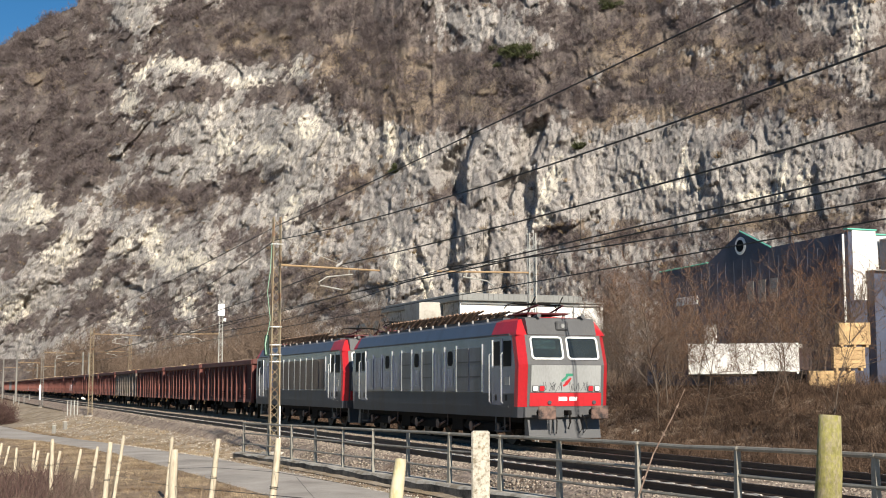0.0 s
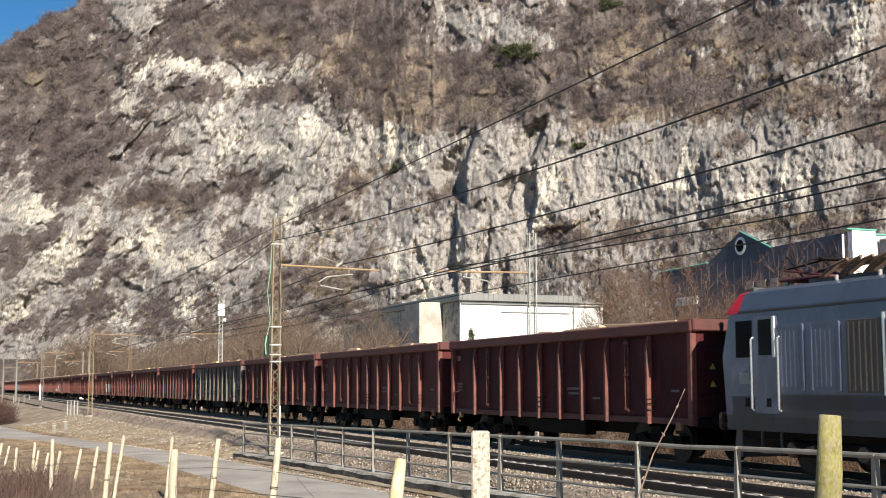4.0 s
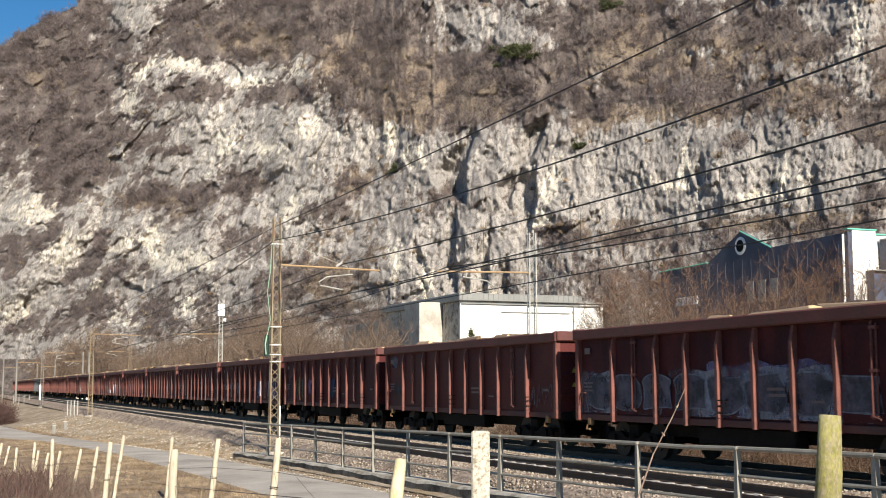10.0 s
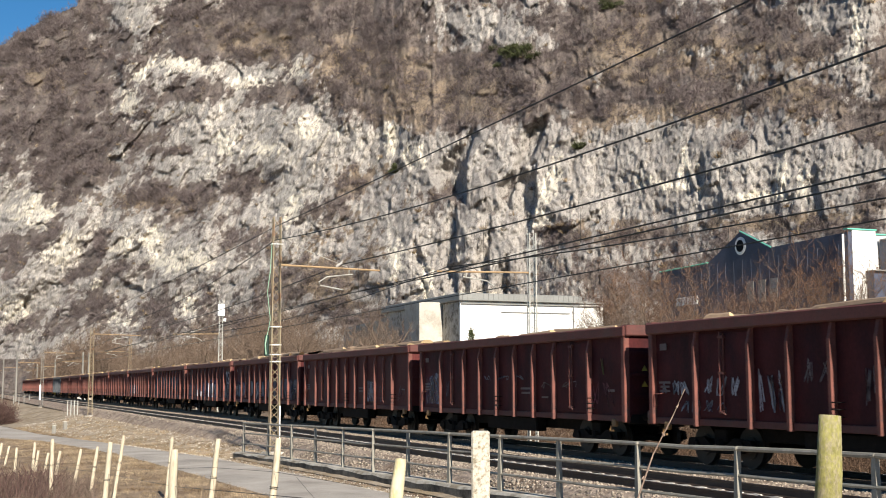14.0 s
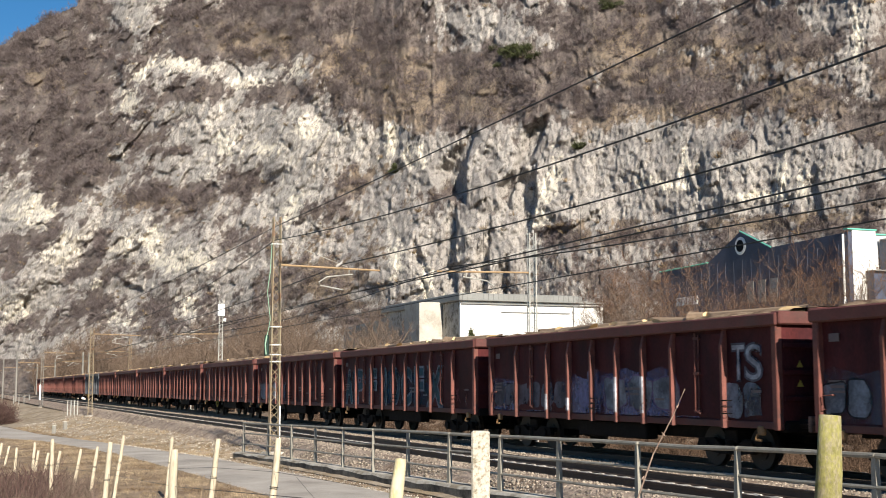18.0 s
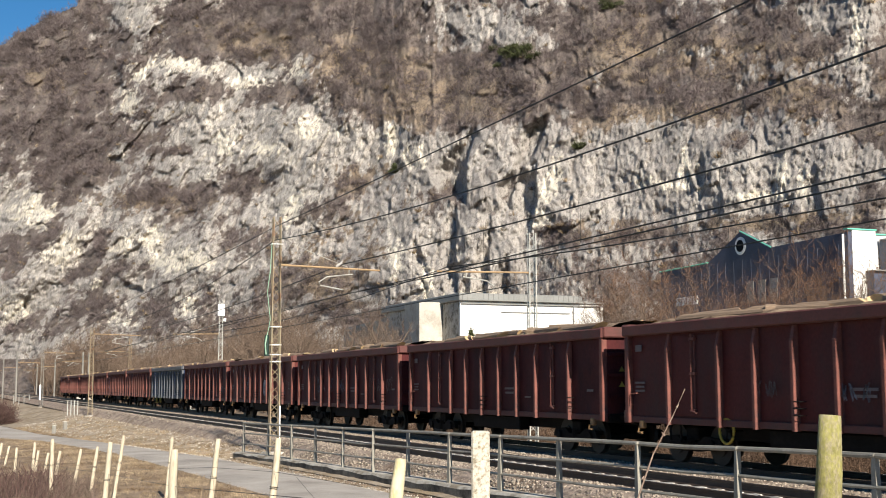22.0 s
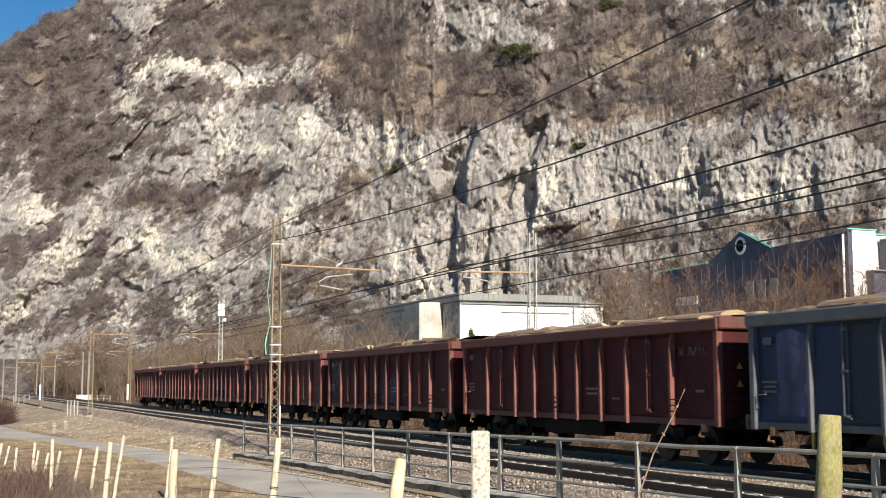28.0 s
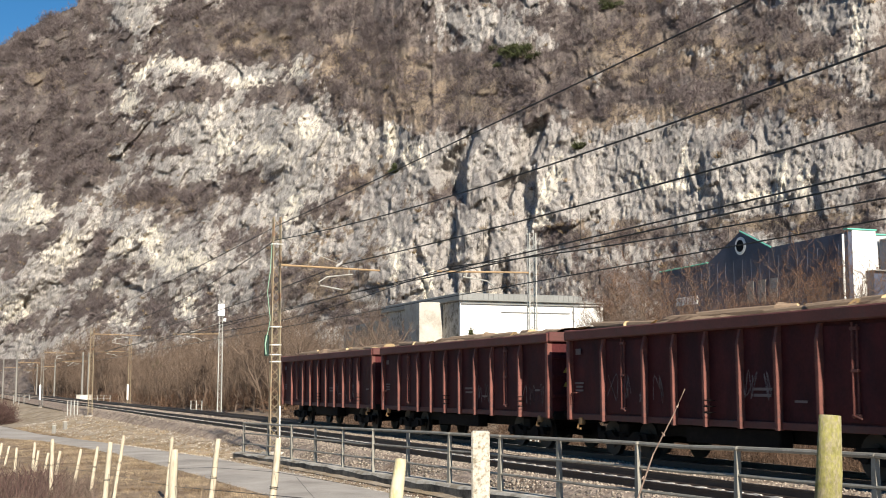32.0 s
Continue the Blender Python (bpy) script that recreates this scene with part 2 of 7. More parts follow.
M_BRACKEN = material("dead_bracken", rgb(0.105, 0.068, 0.047), 0.95, spread=0.4, scale=0.5, fine=5.0, bump=0, tint=rgb(0.045, 0.03, 0.022), tint_at=0.5, tint_scale=0.8, per_piece=0.6, island=True, spec=0.08)
M_STRAW = material("dead_grass", rgb(0.31, 0.24, 0.16), 0.95, spread=0.3, scale=0.8, fine=6.0, bump=0, tint=rgb(0.13, 0.09, 0.055), tint_at=0.5, tint_scale=0.6, per_piece=0.45, island=True, spec=0.1)
M_BRAMBLE = material("bramble_canes", rgb(0.13, 0.096, 0.076), 0.9, spread=0.3, scale=1.0, fine=8.0, bump=0, per_piece=0.5, island=True, spec=0.15)
M_PALESTONE = material("pale_stone", rgb(0.5, 0.46, 0.4), 0.9, spread=0.25, scale=3.0, bump=0.3, per_piece=0.35, island=True, spec=0.15)
M_KERBTOP = material("pale_kerb_top", rgb(0.42, 0.39, 0.34), 0.9, spread=0.35, scale=2.0, fine=20.0, bump=0.5, tint=rgb(0.2, 0.17, 0.13), tint_at=0.52, tint_scale=1.6, size=0.02, spec=0.15)
M_KERB = material("stained_kerb", rgb(0.15, 0.135, 0.115), 0.9, spread=0.6, scale=1.5, fine=20.0, bump=0.5, tint=rgb(0.055, 0.05, 0.045), tint_at=0.5, tint_scale=1.2, size=0.02, spec=0.15)
M_FENCE = material("dark_grey_fence_paint", rgb(0.235, 0.22, 0.185), 0.6, 0.0, spread=0.3, scale=4.0, fine=40.0, bump=0.15, tint=rgb(0.16, 0.13, 0.1), tint_at=0.6, tint_scale=3.0)
M_MASTRUST = material("yellow_rust_steel", rgb(0.25, 0.205, 0.135), 0.7, 0.1, spread=0.35, scale=3.0, fine=30.0, bump=0.2, tint=rgb(0.2, 0.11, 0.06), tint_at=0.55, tint_scale=1.5)
M_GALV = material("galvanised_steel", rgb(0.42, 0.42, 0.39), 0.55, 0.4, spread=0.25, scale=3.0, fine=30.0, bump=0.15, tint=rgb(0.28, 0.25, 0.21), tint_at=0.56, tint_scale=1.5)
M_ARM = material("orange_bracket", rgb(0.31, 0.21, 0.115), 0.65, spread=0.3, scale=3.0, bump=0.2)
M_WIRE = material("dark_wire", rgb(0.03, 0.032, 0.03), 0.6, 0.3, spread=0.2, bump=0)
M_GREENCABLE = material("green_cable", rgb(0.25, 0.4, 0.29), 0.5, spread=0.2, bump=0)
M_CYAN = material("cyan_paint", rgb(0.15, 0.45, 0.5), 0.5, spread=0.2, bump=0)
M_PALECONC = material("pale_concrete", rgb(0.42, 0.395, 0.35), 0.9, spread=0.25, scale=0.8, fine=12.0, bump=0.3, tint=rgb(0.3, 0.27, 0.23), tint_at=0.58, tint_scale=0.6, spec=0.15)
M_WHITEWALL = material("white_render", rgb(0.8, 0.79, 0.76), 0.85, spread=0.08, scale=0.5, fine=10.0, bump=0.15, tint=rgb(0.68, 0.66, 0.62), tint_at=0.62, tint_scale=0.4, spec=0.2)
M_BLUEWALL = material("dark_blue_cladding", rgb(0.055, 0.065, 0.1), 0.6, spread=0.25, scale=0.4, fine=8.0, bump=0.15, tint=rgb(0.04, 0.04, 0.06), tint_at=0.55, tint_scale=0.3)
M_ZINC = material("grey_sheet_roof", rgb(0.22, 0.22, 0.21), 0.55, 0.3, spread=0.25, scale=0.8, fine=10.0, bump=0.15)
M_COPPER = material("green_trim", rgb(0.12, 0.42, 0.32), 0.6, spread=0.2, scale=1.0, bump=0.1)
M_CRATE = material("crate_wood", rgb(0.5, 0.34, 0.17), 0.8, spread=0.3, scale=2.0, fine=20.0, bump=0.3, tint=rgb(0.32, 0.2, 0.1), tint_at=0.58, tint_scale=1.5, per_piece=0.2)
M_STAKE = material("peeled_wood", rgb(0.5, 0.43, 0.32), 0.85, spread=0.4, scale=6.0, fine=40.0, bump=0.3, tint=rgb(0.25, 0.2, 0.14), tint_at=0.55, tint_scale=7.0, stretch=(1, 1, 0.2))
M_STAKEMOSS = material("lichen_wood", rgb(0.52, 0.45, 0.3), 0.85, spread=0.3, scale=8.0, fine=60.0, bump=0.5, tint=rgb(0.36, 0.33, 0.1), tint_at=0.5, tint_scale=9.0, stretch=(1, 1, 0.5))
M_MOSSPOST = material("mossy_wood", rgb(0.26, 0.225, 0.13), 0.9, spread=0.45, scale=14.0, fine=110.0, bump=0.8, tint=rgb(0.235, 0.215, 0.07), tint_at=0.48, tint_scale=60.0, size=0.006, stretch=(1, 1, 0.6))
M_SPECKLED = material("lichen_concrete", rgb(0.47, 0.43, 0.36), 0.9, spread=0.3, scale=18.0, fine=120.0, bump=0.7, tint=rgb(0.2, 0.165, 0.11), tint_at=0.55, tint_scale=50.0, size=0.005)
M_CANE = material("brown_cane", rgb(0.22, 0.155, 0.12), 0.7, spread=0.3, scale=20.0, bump=0.2)
M_BAG = material("dark_green_bundle", rgb(0.005, 0.024, 0.017), 0.6, spread=0.3, scale=8.0, bump=0.2)
M_POLE = material("grey_concrete_pole", rgb(0.21, 0.2, 0.18), 0.9, spread=0.25, scale=1.0, fine=12.0, bump=0.3, spec=0.15)
M_BRAMBLERED = material("red_brown_brambles", rgb(0.085, 0.052, 0.045), 0.9, spread=0.3, scale=1.0, fine=8.0, bump=0, per_piece=0.5, island=True, spec=0.15)


# ---- the land: one sheet of ground, the railway bed, the road ----
FENCE_Y = 9.4
TRACKS = (13.26, 17.26)


def road_z(x):
    """The lane falls away from the camera."""
    return -0.07 + 0.0135 * np.clip(x, -125.0, 6.0)


def road_left(x):
    """y of the lane's edge on the vineyard's side; beyond that comes the edge on the railway's side."""
    return np.interp(x, (-150, -100, -76, -69, -50, -35, 10), (-16.0, -3.5, 2.6, 4.5, 6.0, 6.2, 6.1))


def road_right(x):
    return np.interp(x, (-150, -110, -85, -66, -44, 10), (3.2, 4.6, 5.4, 7.1, 8.7, 8.7))


def ground_z(x, y):
    rz = road_z(x)
    lo, hi = road_left(x), road_right(x)
    field = rz - 0.015 + smooth_step(0.0, 5.0, lo - y) * (0.3 * smooth_step(-30, -5, x) - 0.1 + 0.05 * fbm(x * 0.4, y * 0.4, salt=3))
    bed = -0.62 + 0 * x - 0.25 * smooth_step(-70, -200, x)
    slope_top = 11.2
    k = smooth_step(0.0, 1.0, np.clip((y - hi - 0.3) / np.maximum(slope_top - hi - 0.3, 0.4), 0, 1))
    near = np.where(y < hi + 0.3, np.where(y < lo, field, rz - 0.06), rz - 0.06 + k * (bed - rz + 0.06) * 1.0)
    far = bed + smooth_step(19.8, 33.0, y) * (2.3 - 1.5 * smooth_step(-70, -160, x) + 0.35 * fbm(x * 0.08, y * 0.08, salt=5)) + smooth_step(40.0, 130.0, y) * 3.5 * smooth_step(-125, -85, x)
    near = near + 0.17 * smooth_step(-43.6, -42.0, x) * smooth_step(0.0, 0.4, y - hi) * 0.65 * (1 - smooth_step(9.3, 9.5, y))
    return np.where(y < slope_top, near, far) + np.where(y > 19.6, 0.12 * fbm(x * 0.5, y * 0.5, salt=9) * smooth_step(19.6, 22.0, y), 0)


xs = np.unique(np.concatenate([np.linspace(-4500, -700, 20), np.linspace(-700, -160, 90), np.linspace(-160, -50, 140), np.linspace(-50, 8, 190), np.linspace(8, 60, 30), np.linspace(60, 4500, 20)]))
ys = np.unique(np.concatenate([np.linspace(-4500, -60, 18), np.linspace(-60, -4, 28), np.linspace(-4, 24, 150), np.linspace(24, 60, 50), np.linspace(60, 400, 30), np.linspace(400, 4500, 12)]))
gx, gy = np.meshgrid(xs, ys, indexing="ij")
ground = part("ground", mesh_of("ground", np.stack([gx, gy, ground_z(gx, gy)], -1).reshape(-1, 3), grid_faces(len(xs), len(ys)), M_GROUND, True), None)
tagged(ground, "dry winter grass and bare soil of the valley floor", "ground", kind="structure")


def strip(name, xa, profile, mat, label, category):
    """A band along x: profile(x) gives its cross-section as (y, z) points."""
    rows = np.array([[(x, y, z) for y, z in profile(x)] for x in xa])
    me = mesh_of(name, rows.reshape(-1, 3), grid_faces(rows.shape[0], rows.shape[1]), mat, True)
    return tagged(part(name, me, None), label, category, kind="structure")


xa = np.concatenate([np.linspace(-140, -50, 60), np.linspace(-49, 8, 60)])
one = lambda v: float(v)
strip("road", xa, lambda x: [(one(road_left(x)) + (one(road_right(x)) - one(road_left(x))) * k, one(road_z(x)) + 0.05 * math.sin(math.pi * k) - 0.02) for k in (0, 0.1, 0.3, 0.5, 0.7, 0.9, 1)], M_ROAD, "narrow worn grey asphalt lane beside the railway", "road")
xc = np.concatenate([np.linspace(-220, -60, 120), np.linspace(-59.6, 6, 260)])


def bank_profile(x):
    r = one(road_right(x)) + 0.25
    k = np.linspace(0, 1, 14)
    y = r + (11.25 - r) * k
    z = ground_z(np.full(14, x), y) + 0.03 + 0.05 * vnoise(np.full(14, x * 2.3), y * 2.3, salt=8) * np.sin(np.pi * k)
    return list(zip(y, z))


strip("embankment", xc, bank_profile, M_BANK, "gravelly railway bank with patches of dry grass", "embankment")
xb = np.concatenate([np.linspace(-900, -160, 50), np.linspace(-158, 30, 190)])
strip("ballast_bed", xb, lambda x: [(10.9, -0.66), (11.3, -0.36 + 0.03 * math.sin(x * 1.3)), (11.75, -0.15), (12.3, -0.14), (12.5, -0.185), (14.02, -0.185), (14.25, -0.14), (14.8, -0.16), (15.26, -0.2), (15.7, -0.16), (16.3, -0.14), (16.5, -0.185), (18.02, -0.185), (18.25, -0.14), (18.8, -0.16), (19.3, -0.34), (19.9, -0.68)], M_BALLAST, "rust-stained stone ballast under two railway tracks", "ballast")


# ---- mountain wall: cliffs where it is steep, brush where it lies back ----
def spot(a, e, a0, e0, ra, re, lean=0.0):
    u, v = (a - a0) + lean * (e - e0), e - e0
    return np.exp(-((u / ra) ** 2 + (v / re) ** 2))


# patches on the mountain, each: bearing, height, half widths in degrees, lean
BRUSH_LEFT = ((3.6, 13.7, 3.44, 1.91, 0), (3, 11.1, 3.05, 1.53, -0.5), (4.9, 9.6, 1.27, 1.15, -0.8), (3.7, 7.2, 1.15, 2.8, -0.83), (9.6, 13, 1.4, 0.38, -3), (6.6, 11.1, 1.53, 0.31, 0), (9.1, 10.6, 1.02, 0.25, -2), (7.2, 8.4, 2.04, 0.46, -1.5), (10.2, 8.6, 1.02, 0.76, -0.8), (5.8, 6.1, 0.56, 1.53, -0.7), (7.4, 5.2, 1.53, 0.46, 0), (3.2, 2.8, 2.8, 0.56, 0), (8.3, 3.5, 1.53, 0.56, -1), (5.6, 3.5, 1.02, 0.56, 0), (4, 16.1, 1.78, 0.76, -1.5), (12.2, 9.1, 1.27, 0.71, 0), (12, 6.5, 1.53, 0.66, 0), (2.4, 5.8, 0.76, 1.53, -0.8), (2, 9.4, 0.76, 1.02, 0))
BRUSH_MID = ((9.5, 16.4, 1.53, 0.71, 0), (13.1, 16.6, 3.31, 0.97, 0), (11.8, 15.4, 2.54, 0.64, 0), (17, 16.1, 2.8, 1.53, 0), (18.1, 14.1, 2.29, 1.02, 0), (20.8, 13.3, 2.04, 0.76, 0), (19.2, 12.5, 2.29, 0.51, 0), (23.4, 12.4, 2.8, 0.66, -2), (25.3, 13.4, 1.91, 1.27, 0), (27.8, 15.4, 1.27, 1.91, -0.8), (23.4, 14.3, 2.8, 0.76, 0), (15.6, 8, 1.27, 0.56, 0), (17.2, 9.2, 1.02, 0.51, 0), (21.6, 8.8, 1.27, 0.51, 0), (14.4, 13.4, 1.02, 0.46, -2), (15.6, 4.8, 2.29, 1.02, 0), (18.7, 3.1, 3.05, 0.61, 0), (12.8, 2.7, 3.05, 0.61, 0))
BRUSH_RIGHT = ((31.3, 13.1, 2.29, 0.89, 0), (33.7, 12.6, 1.53, 0.71, 0), (35.9, 15.7, 1.53, 0.64, 0), (38.4, 15.1, 1.78, 0.56, 0), (40.9, 11.5, 2.29, 1.15, 0), (38.3, 12.4, 1.53, 0.56, 0), (35.6, 12.8, 1.53, 0.36, 0), (29.8, 16, 1.53, 0.76, 0), (32.6, 15.8, 1.53, 0.64, 0), (28.4, 12.1, 1.27, 0.56, 0), (27, 6.8, 1.02, 0.51, 0), (30.9, 6.8, 3.05, 0.76, 0), (35.2, 7.2, 2.54, 0.46, 0), (38.8, 7, 2.29, 0.46, 0), (29.3, 4.7, 3.05, 1.53, 0), (41.2, 13.5, 1.02, 1.27, 0), (34.8, 11, 0.76, 0.56, 0), (40.5, 8.5, 1.02, 0.76, 0), (32.3, 14.1, 2.29, 0.76, 0))
BARE_LEFT = ((7.1, 13.4, 0.97, 1.22, -0.2), (9.4, 14.3, 1.91, 0.51, -0.6), (12.5, 14.3, 1.4, 0.66, 0), (11.1, 11.7, 1.78, 1.15, 0), (13.7, 11.5, 1.91, 1.15, 0), (15.2, 13.9, 1.07, 1.15, 0.5), (15.5, 11.8, 1.15, 1.4, 0), (17.2, 11.5, 1.27, 1.15, 0), (18.9, 11.4, 1.15, 1.02, 0), (10.4, 10.2, 0.76, 0.76, 0), (3.1, 7.4, 1.53, 0.87, -0.6), (4.3, 5.8, 1.22, 1.15, -0.6), (2.1, 8.7, 0.76, 0.76, 0), (7.2, 6.4, 1.15, 1.02, 0), (9.5, 5.8, 1.78, 0.87, 0), (14.3, 8.7, 1.02, 1.15, 0), (5.5, 8, 1.02, 0.76, -1), (7.2, 16.6, 0.89, 0.76, 0), (13.2, 10.6, 1.02, 0.51, 0), (2.4, 3.4, 1.15, 1.02, 0))
BARE_RIGHT = ((23.1, 10.2, 1.27, 2.16, -0.15), (26.2, 10.1, 1.27, 2.42, 0), (23.7, 6.3, 1.78, 1.78, 0), (20.8, 10.2, 1.27, 1.53, 0), (20.3, 5.8, 1.15, 1.53, 0), (29.7, 10.1, 3.05, 1.91, 0), (33.2, 10, 2.54, 1.78, 0), (36.2, 9.6, 2.04, 1.78, 0), (38.9, 9.8, 2.04, 1.53, 0.6), (23.2, 16.6, 2.04, 0.76, 0.8), (25.6, 15.8, 1.78, 0.64, 2), (38.9, 15.9, 1.27, 0.89, 0), (40.2, 15.7, 1.02, 1.53, 0), (40.5, 13.2, 0.89, 1.4, 0), (33.4, 14.5, 1.15, 0.64, 0), (32.4, 15.8, 0.76, 0.46, 0), (36.8, 10.9, 1.27, 1.02, 0), (29.6, 5.8, 1.53, 0.76, 0), (26.8, 3.7, 1.78, 1.02, 0))
GRASS = ((12.6, 15.6, 2.04, 0.76, 0), (3.2, 13.4, 1.15, 0.64, 0), (17.1, 9.9, 2.8, 0.66, 0), (18.9, 7.8, 1.91, 1.78, 0), (16.6, 6.3, 2.8, 1.27, 0), (17.9, 4.5, 2.8, 0.89, 0), (31.8, 12.2, 3.56, 0.56, 0), (30, 15.1, 1.78, 1.27, 0), (34.1, 14.7, 3.05, 0.89, 0), (28.4, 11.3, 1.02, 0.76, 0), (28.6, 7.3, 1.53, 0.76, 0), (34.9, 7.4, 2.8, 0.41, 0), (38.4, 7.5, 2.04, 0.41, 0), (19.7, 13.6, 1.78, 1.78, 0), (22.6, 13.4, 2.04, 1.02, 0), (7.7, 8.2, 2.04, 0.51, 0), (37.8, 13, 1.53, 1.53, 0), (17.1, 14.8, 2.29, 1.02, 0))
BREAKS = ((7, 12.5, 0.46, 0.89, 0), (7.3, 14, 0.51, 0.51, 0), (9.4, 14.5, 1.53, 0.41, 0), (12.5, 13.7, 1.02, 0.36, 0), (11.3, 11, 0.36, 0.81, 0), (13.1, 10.8, 0.81, 0.31, 0), (15.1, 11.8, 0.61, 0.56, 0), (18.9, 11.3, 0.41, 0.92, 0), (20.1, 10.5, 0.61, 0.56, 0), (26.4, 9.3, 0.46, 1.07, -0.25), (25.9, 7.6, 0.36, 0.81, -0.2), (3.1, 7.7, 1.02, 0.66, 0), (4.2, 6.1, 0.71, 0.71, 0), (8.2, 6.6, 0.51, 0.66, 0), (9.5, 5.6, 1.22, 0.51, 0))
BREAKS_MORE = ((6.9, 6.3, 0.38, 0.51, 0), (2.5, 3.2, 0.66, 0.66, 0), (7.1, 3, 0.71, 0.36, 0), (5.8, 4.5, 0.2, 0.56, 0), (9.8, 3.7, 0.76, 0.46, 0), (14.5, 8, 0.66, 0.76, 0), (20.6, 4.8, 0.31, 1.02, 0), (32.5, 9.8, 0.25, 0.92, 0), (31.6, 9.1, 0.92, 0.31, 3), (36.8, 9.1, 0.31, 0.92, 0), (40.2, 15.3, 0.31, 1.17, 0), (37.7, 9.1, 0.25, 0.66, 0), (14.4, 14.5, 0.66, 0.41, 0), (19.2, 5.9, 0.36, 0.76, 0), (22.6, 4.1, 1.53, 0.25, 0), (35.8, 8.5, 1.02, 0.2, 0))
BUTTRESSES = ((23.5, 10.1, 1.32, 2.42, -0.15), (26.8, 9.7, 1.58, 2.93, 0), (19, 6.9, 1.91, 2.8, 0), (15.4, 13.2, 1.4, 1.53, 0.5), (23.4, 6.1, 1.53, 2.04, 0), (7.9, 13.2, 1.65, 1.53, -0.3), (13.4, 11.2, 2.8, 1.78, 0), (34.5, 9.5, 1.53, 2.04, 0), (4.1, 5.8, 1.27, 2.8, -0.6), (7.5, 6.2, 1.53, 2.29, -0.5), (10, 5.5, 1.27, 2.04, -0.3))
# clefts, each a line of: bearing, height, width in degrees
CRACKS = (((22.94, 11.88, 0.1), (22.52, 11, 0.31), (22.15, 9.97, 0.56), (22.22, 8.93, 0.56), (22.41, 8.36, 0.1)),
          ((26.27, 12.43, 0.1), (26, 11.87, 0.41), (25.54, 10.77, 0.33), (25.01, 9.95, 0.2), (24.56, 9.18, 0.38), (24.4, 8.3, 0.1)),
          ((25.72, 10.33, 0.08), (25.48, 9.43, 0.38), (25.58, 8.65, 0.43), (25.38, 7.36, 0.23), (25.22, 6.46, 0.08)),
          ((21.99, 8.52, 0.08), (21.91, 7.38, 0.28), (21.83, 6.08, 0.25), (21.98, 4.31, 0.2)),
          ((23.61, 7.76, 0.08), (23.45, 6.34, 0.2), (23.34, 5.3, 0.33), (23.31, 4.13, 0.23)),
          ((24.39, 6.07, 0.08), (24.28, 5.29, 0.25), (24.24, 4.13, 0.2)),
          ((33.28, 10.47, 0.05), (33.31, 9.51, 0.23), (33.17, 8.62, 0.05)),
          ((6.6, 14.43, 0.08), (6.53, 13.38, 0.23), (6.41, 12.38, 0.08)),
          ((20.08, 6.73, 0.08), (20.47, 5.77, 0.25), (20.71, 5.17, 0.05)),
          ((22.66, 5.56, 0.05), (22.56, 4.78, 0.15), (22.5, 4.13, 0.13)),
          ((33.11, 14.8, 0.05), (32.99, 14.36, 0.2), (32.93, 14.06, 0.05)))


def patches(a, e, rows, grow=1.0):
    m = np.zeros_like(a)
    for a0, e0, ra, re, lean in rows:
        m = np.maximum(m, spot(a, e, a0, e0, ra * grow, re * grow, lean))
    return m


def slant(a, e):
    """Ribs of rock lean to the upper right on the far flank and stand upright on the near one."""
    return a - 0.55 * (1 - smooth_step(14.0, 21.0, a)) * (e - 8.0)


def brush_at(a, e, coarse=False):
    """Above 0: brush and soil; below: bare rock."""
    m = patches(a, e, BRUSH_LEFT + BRUSH_MID + BRUSH_RIGHT, 1.12) - 0.85 * patches(a, e, BARE_LEFT + BARE_RIGHT, 1.08)
    if coarse:
        return np.clip(m - 0.1 + 0.35 * fbm(a * 0.5, e * 0.6, octaves=2, salt=21), -1, 1)
    u = slant(a, e)
    n = 0.3 * fbm(u * 0.9, e * 0.8, octaves=3, salt=21) + 0.5 * fbm(u * 3.2, e * 2.4, octaves=3, salt=25) + 0.36 * fbm(u * 10.0, e * 8.0, octaves=3, salt=28)
    return np.clip(0.82 * m - 0.15 - 0.1 * (1 - smooth_step(5.5, 8.5, e)) * (1 - smooth_step(10.0, 16.0, a)) + (0.2 + 0.27 * smooth_step(8.0, 16.0, a) - 0.26 * smooth_step(34.0, 38.5, a)) * smooth_step(10.6, 13.4, e) + 1.25 * n, -1, 1)


def breaks_at(a, e):
    """Where the rock has broken off and shows its cream inside."""
    u = a + 0.15 * fbm(a * 4.0, e * 4.0, octaves=3, salt=61)
    m = patches(u, e, BREAKS + BREAKS_MORE, 1.2)
    return np.clip(0.8 * m + 0.65 * fbm(slant(a, e) * 6.0, e * 4.0, octaves=4, gain=0.68, salt=63) - 0.05, 0, 1.2)


def facets(u, v, size, salt):
    """Angular blocks: each cell of a jittered lattice is a plane with a tilt of its own."""
    u, v = u / size, v / size
    iu, iv = np.floor(u).astype(np.int64), np.floor(v).astype(np.int64)
    best, out = np.full(u.shape, 9.0), np.zeros(u.shape)
    for du, dv in itertools.product((-1, 0, 1), repeat=2):
        cu, cv = iu + du, iv + dv
        zero = np.zeros_like(cu)
        r = [lattice(cu, cv, zero, salt + k) for k in range(5)]
        pu, pv = u - cu - 0.5 - 0.4 * r[0], v - cv - 0.5 - 0.4 * r[1]
        d = pu * pu + pv * pv
        near = d < best
        best = np.where(near, d, best)
        out = np.where(near, r[2] * pu + r[3] * pv + 0.35 * r[4], out)
    return out


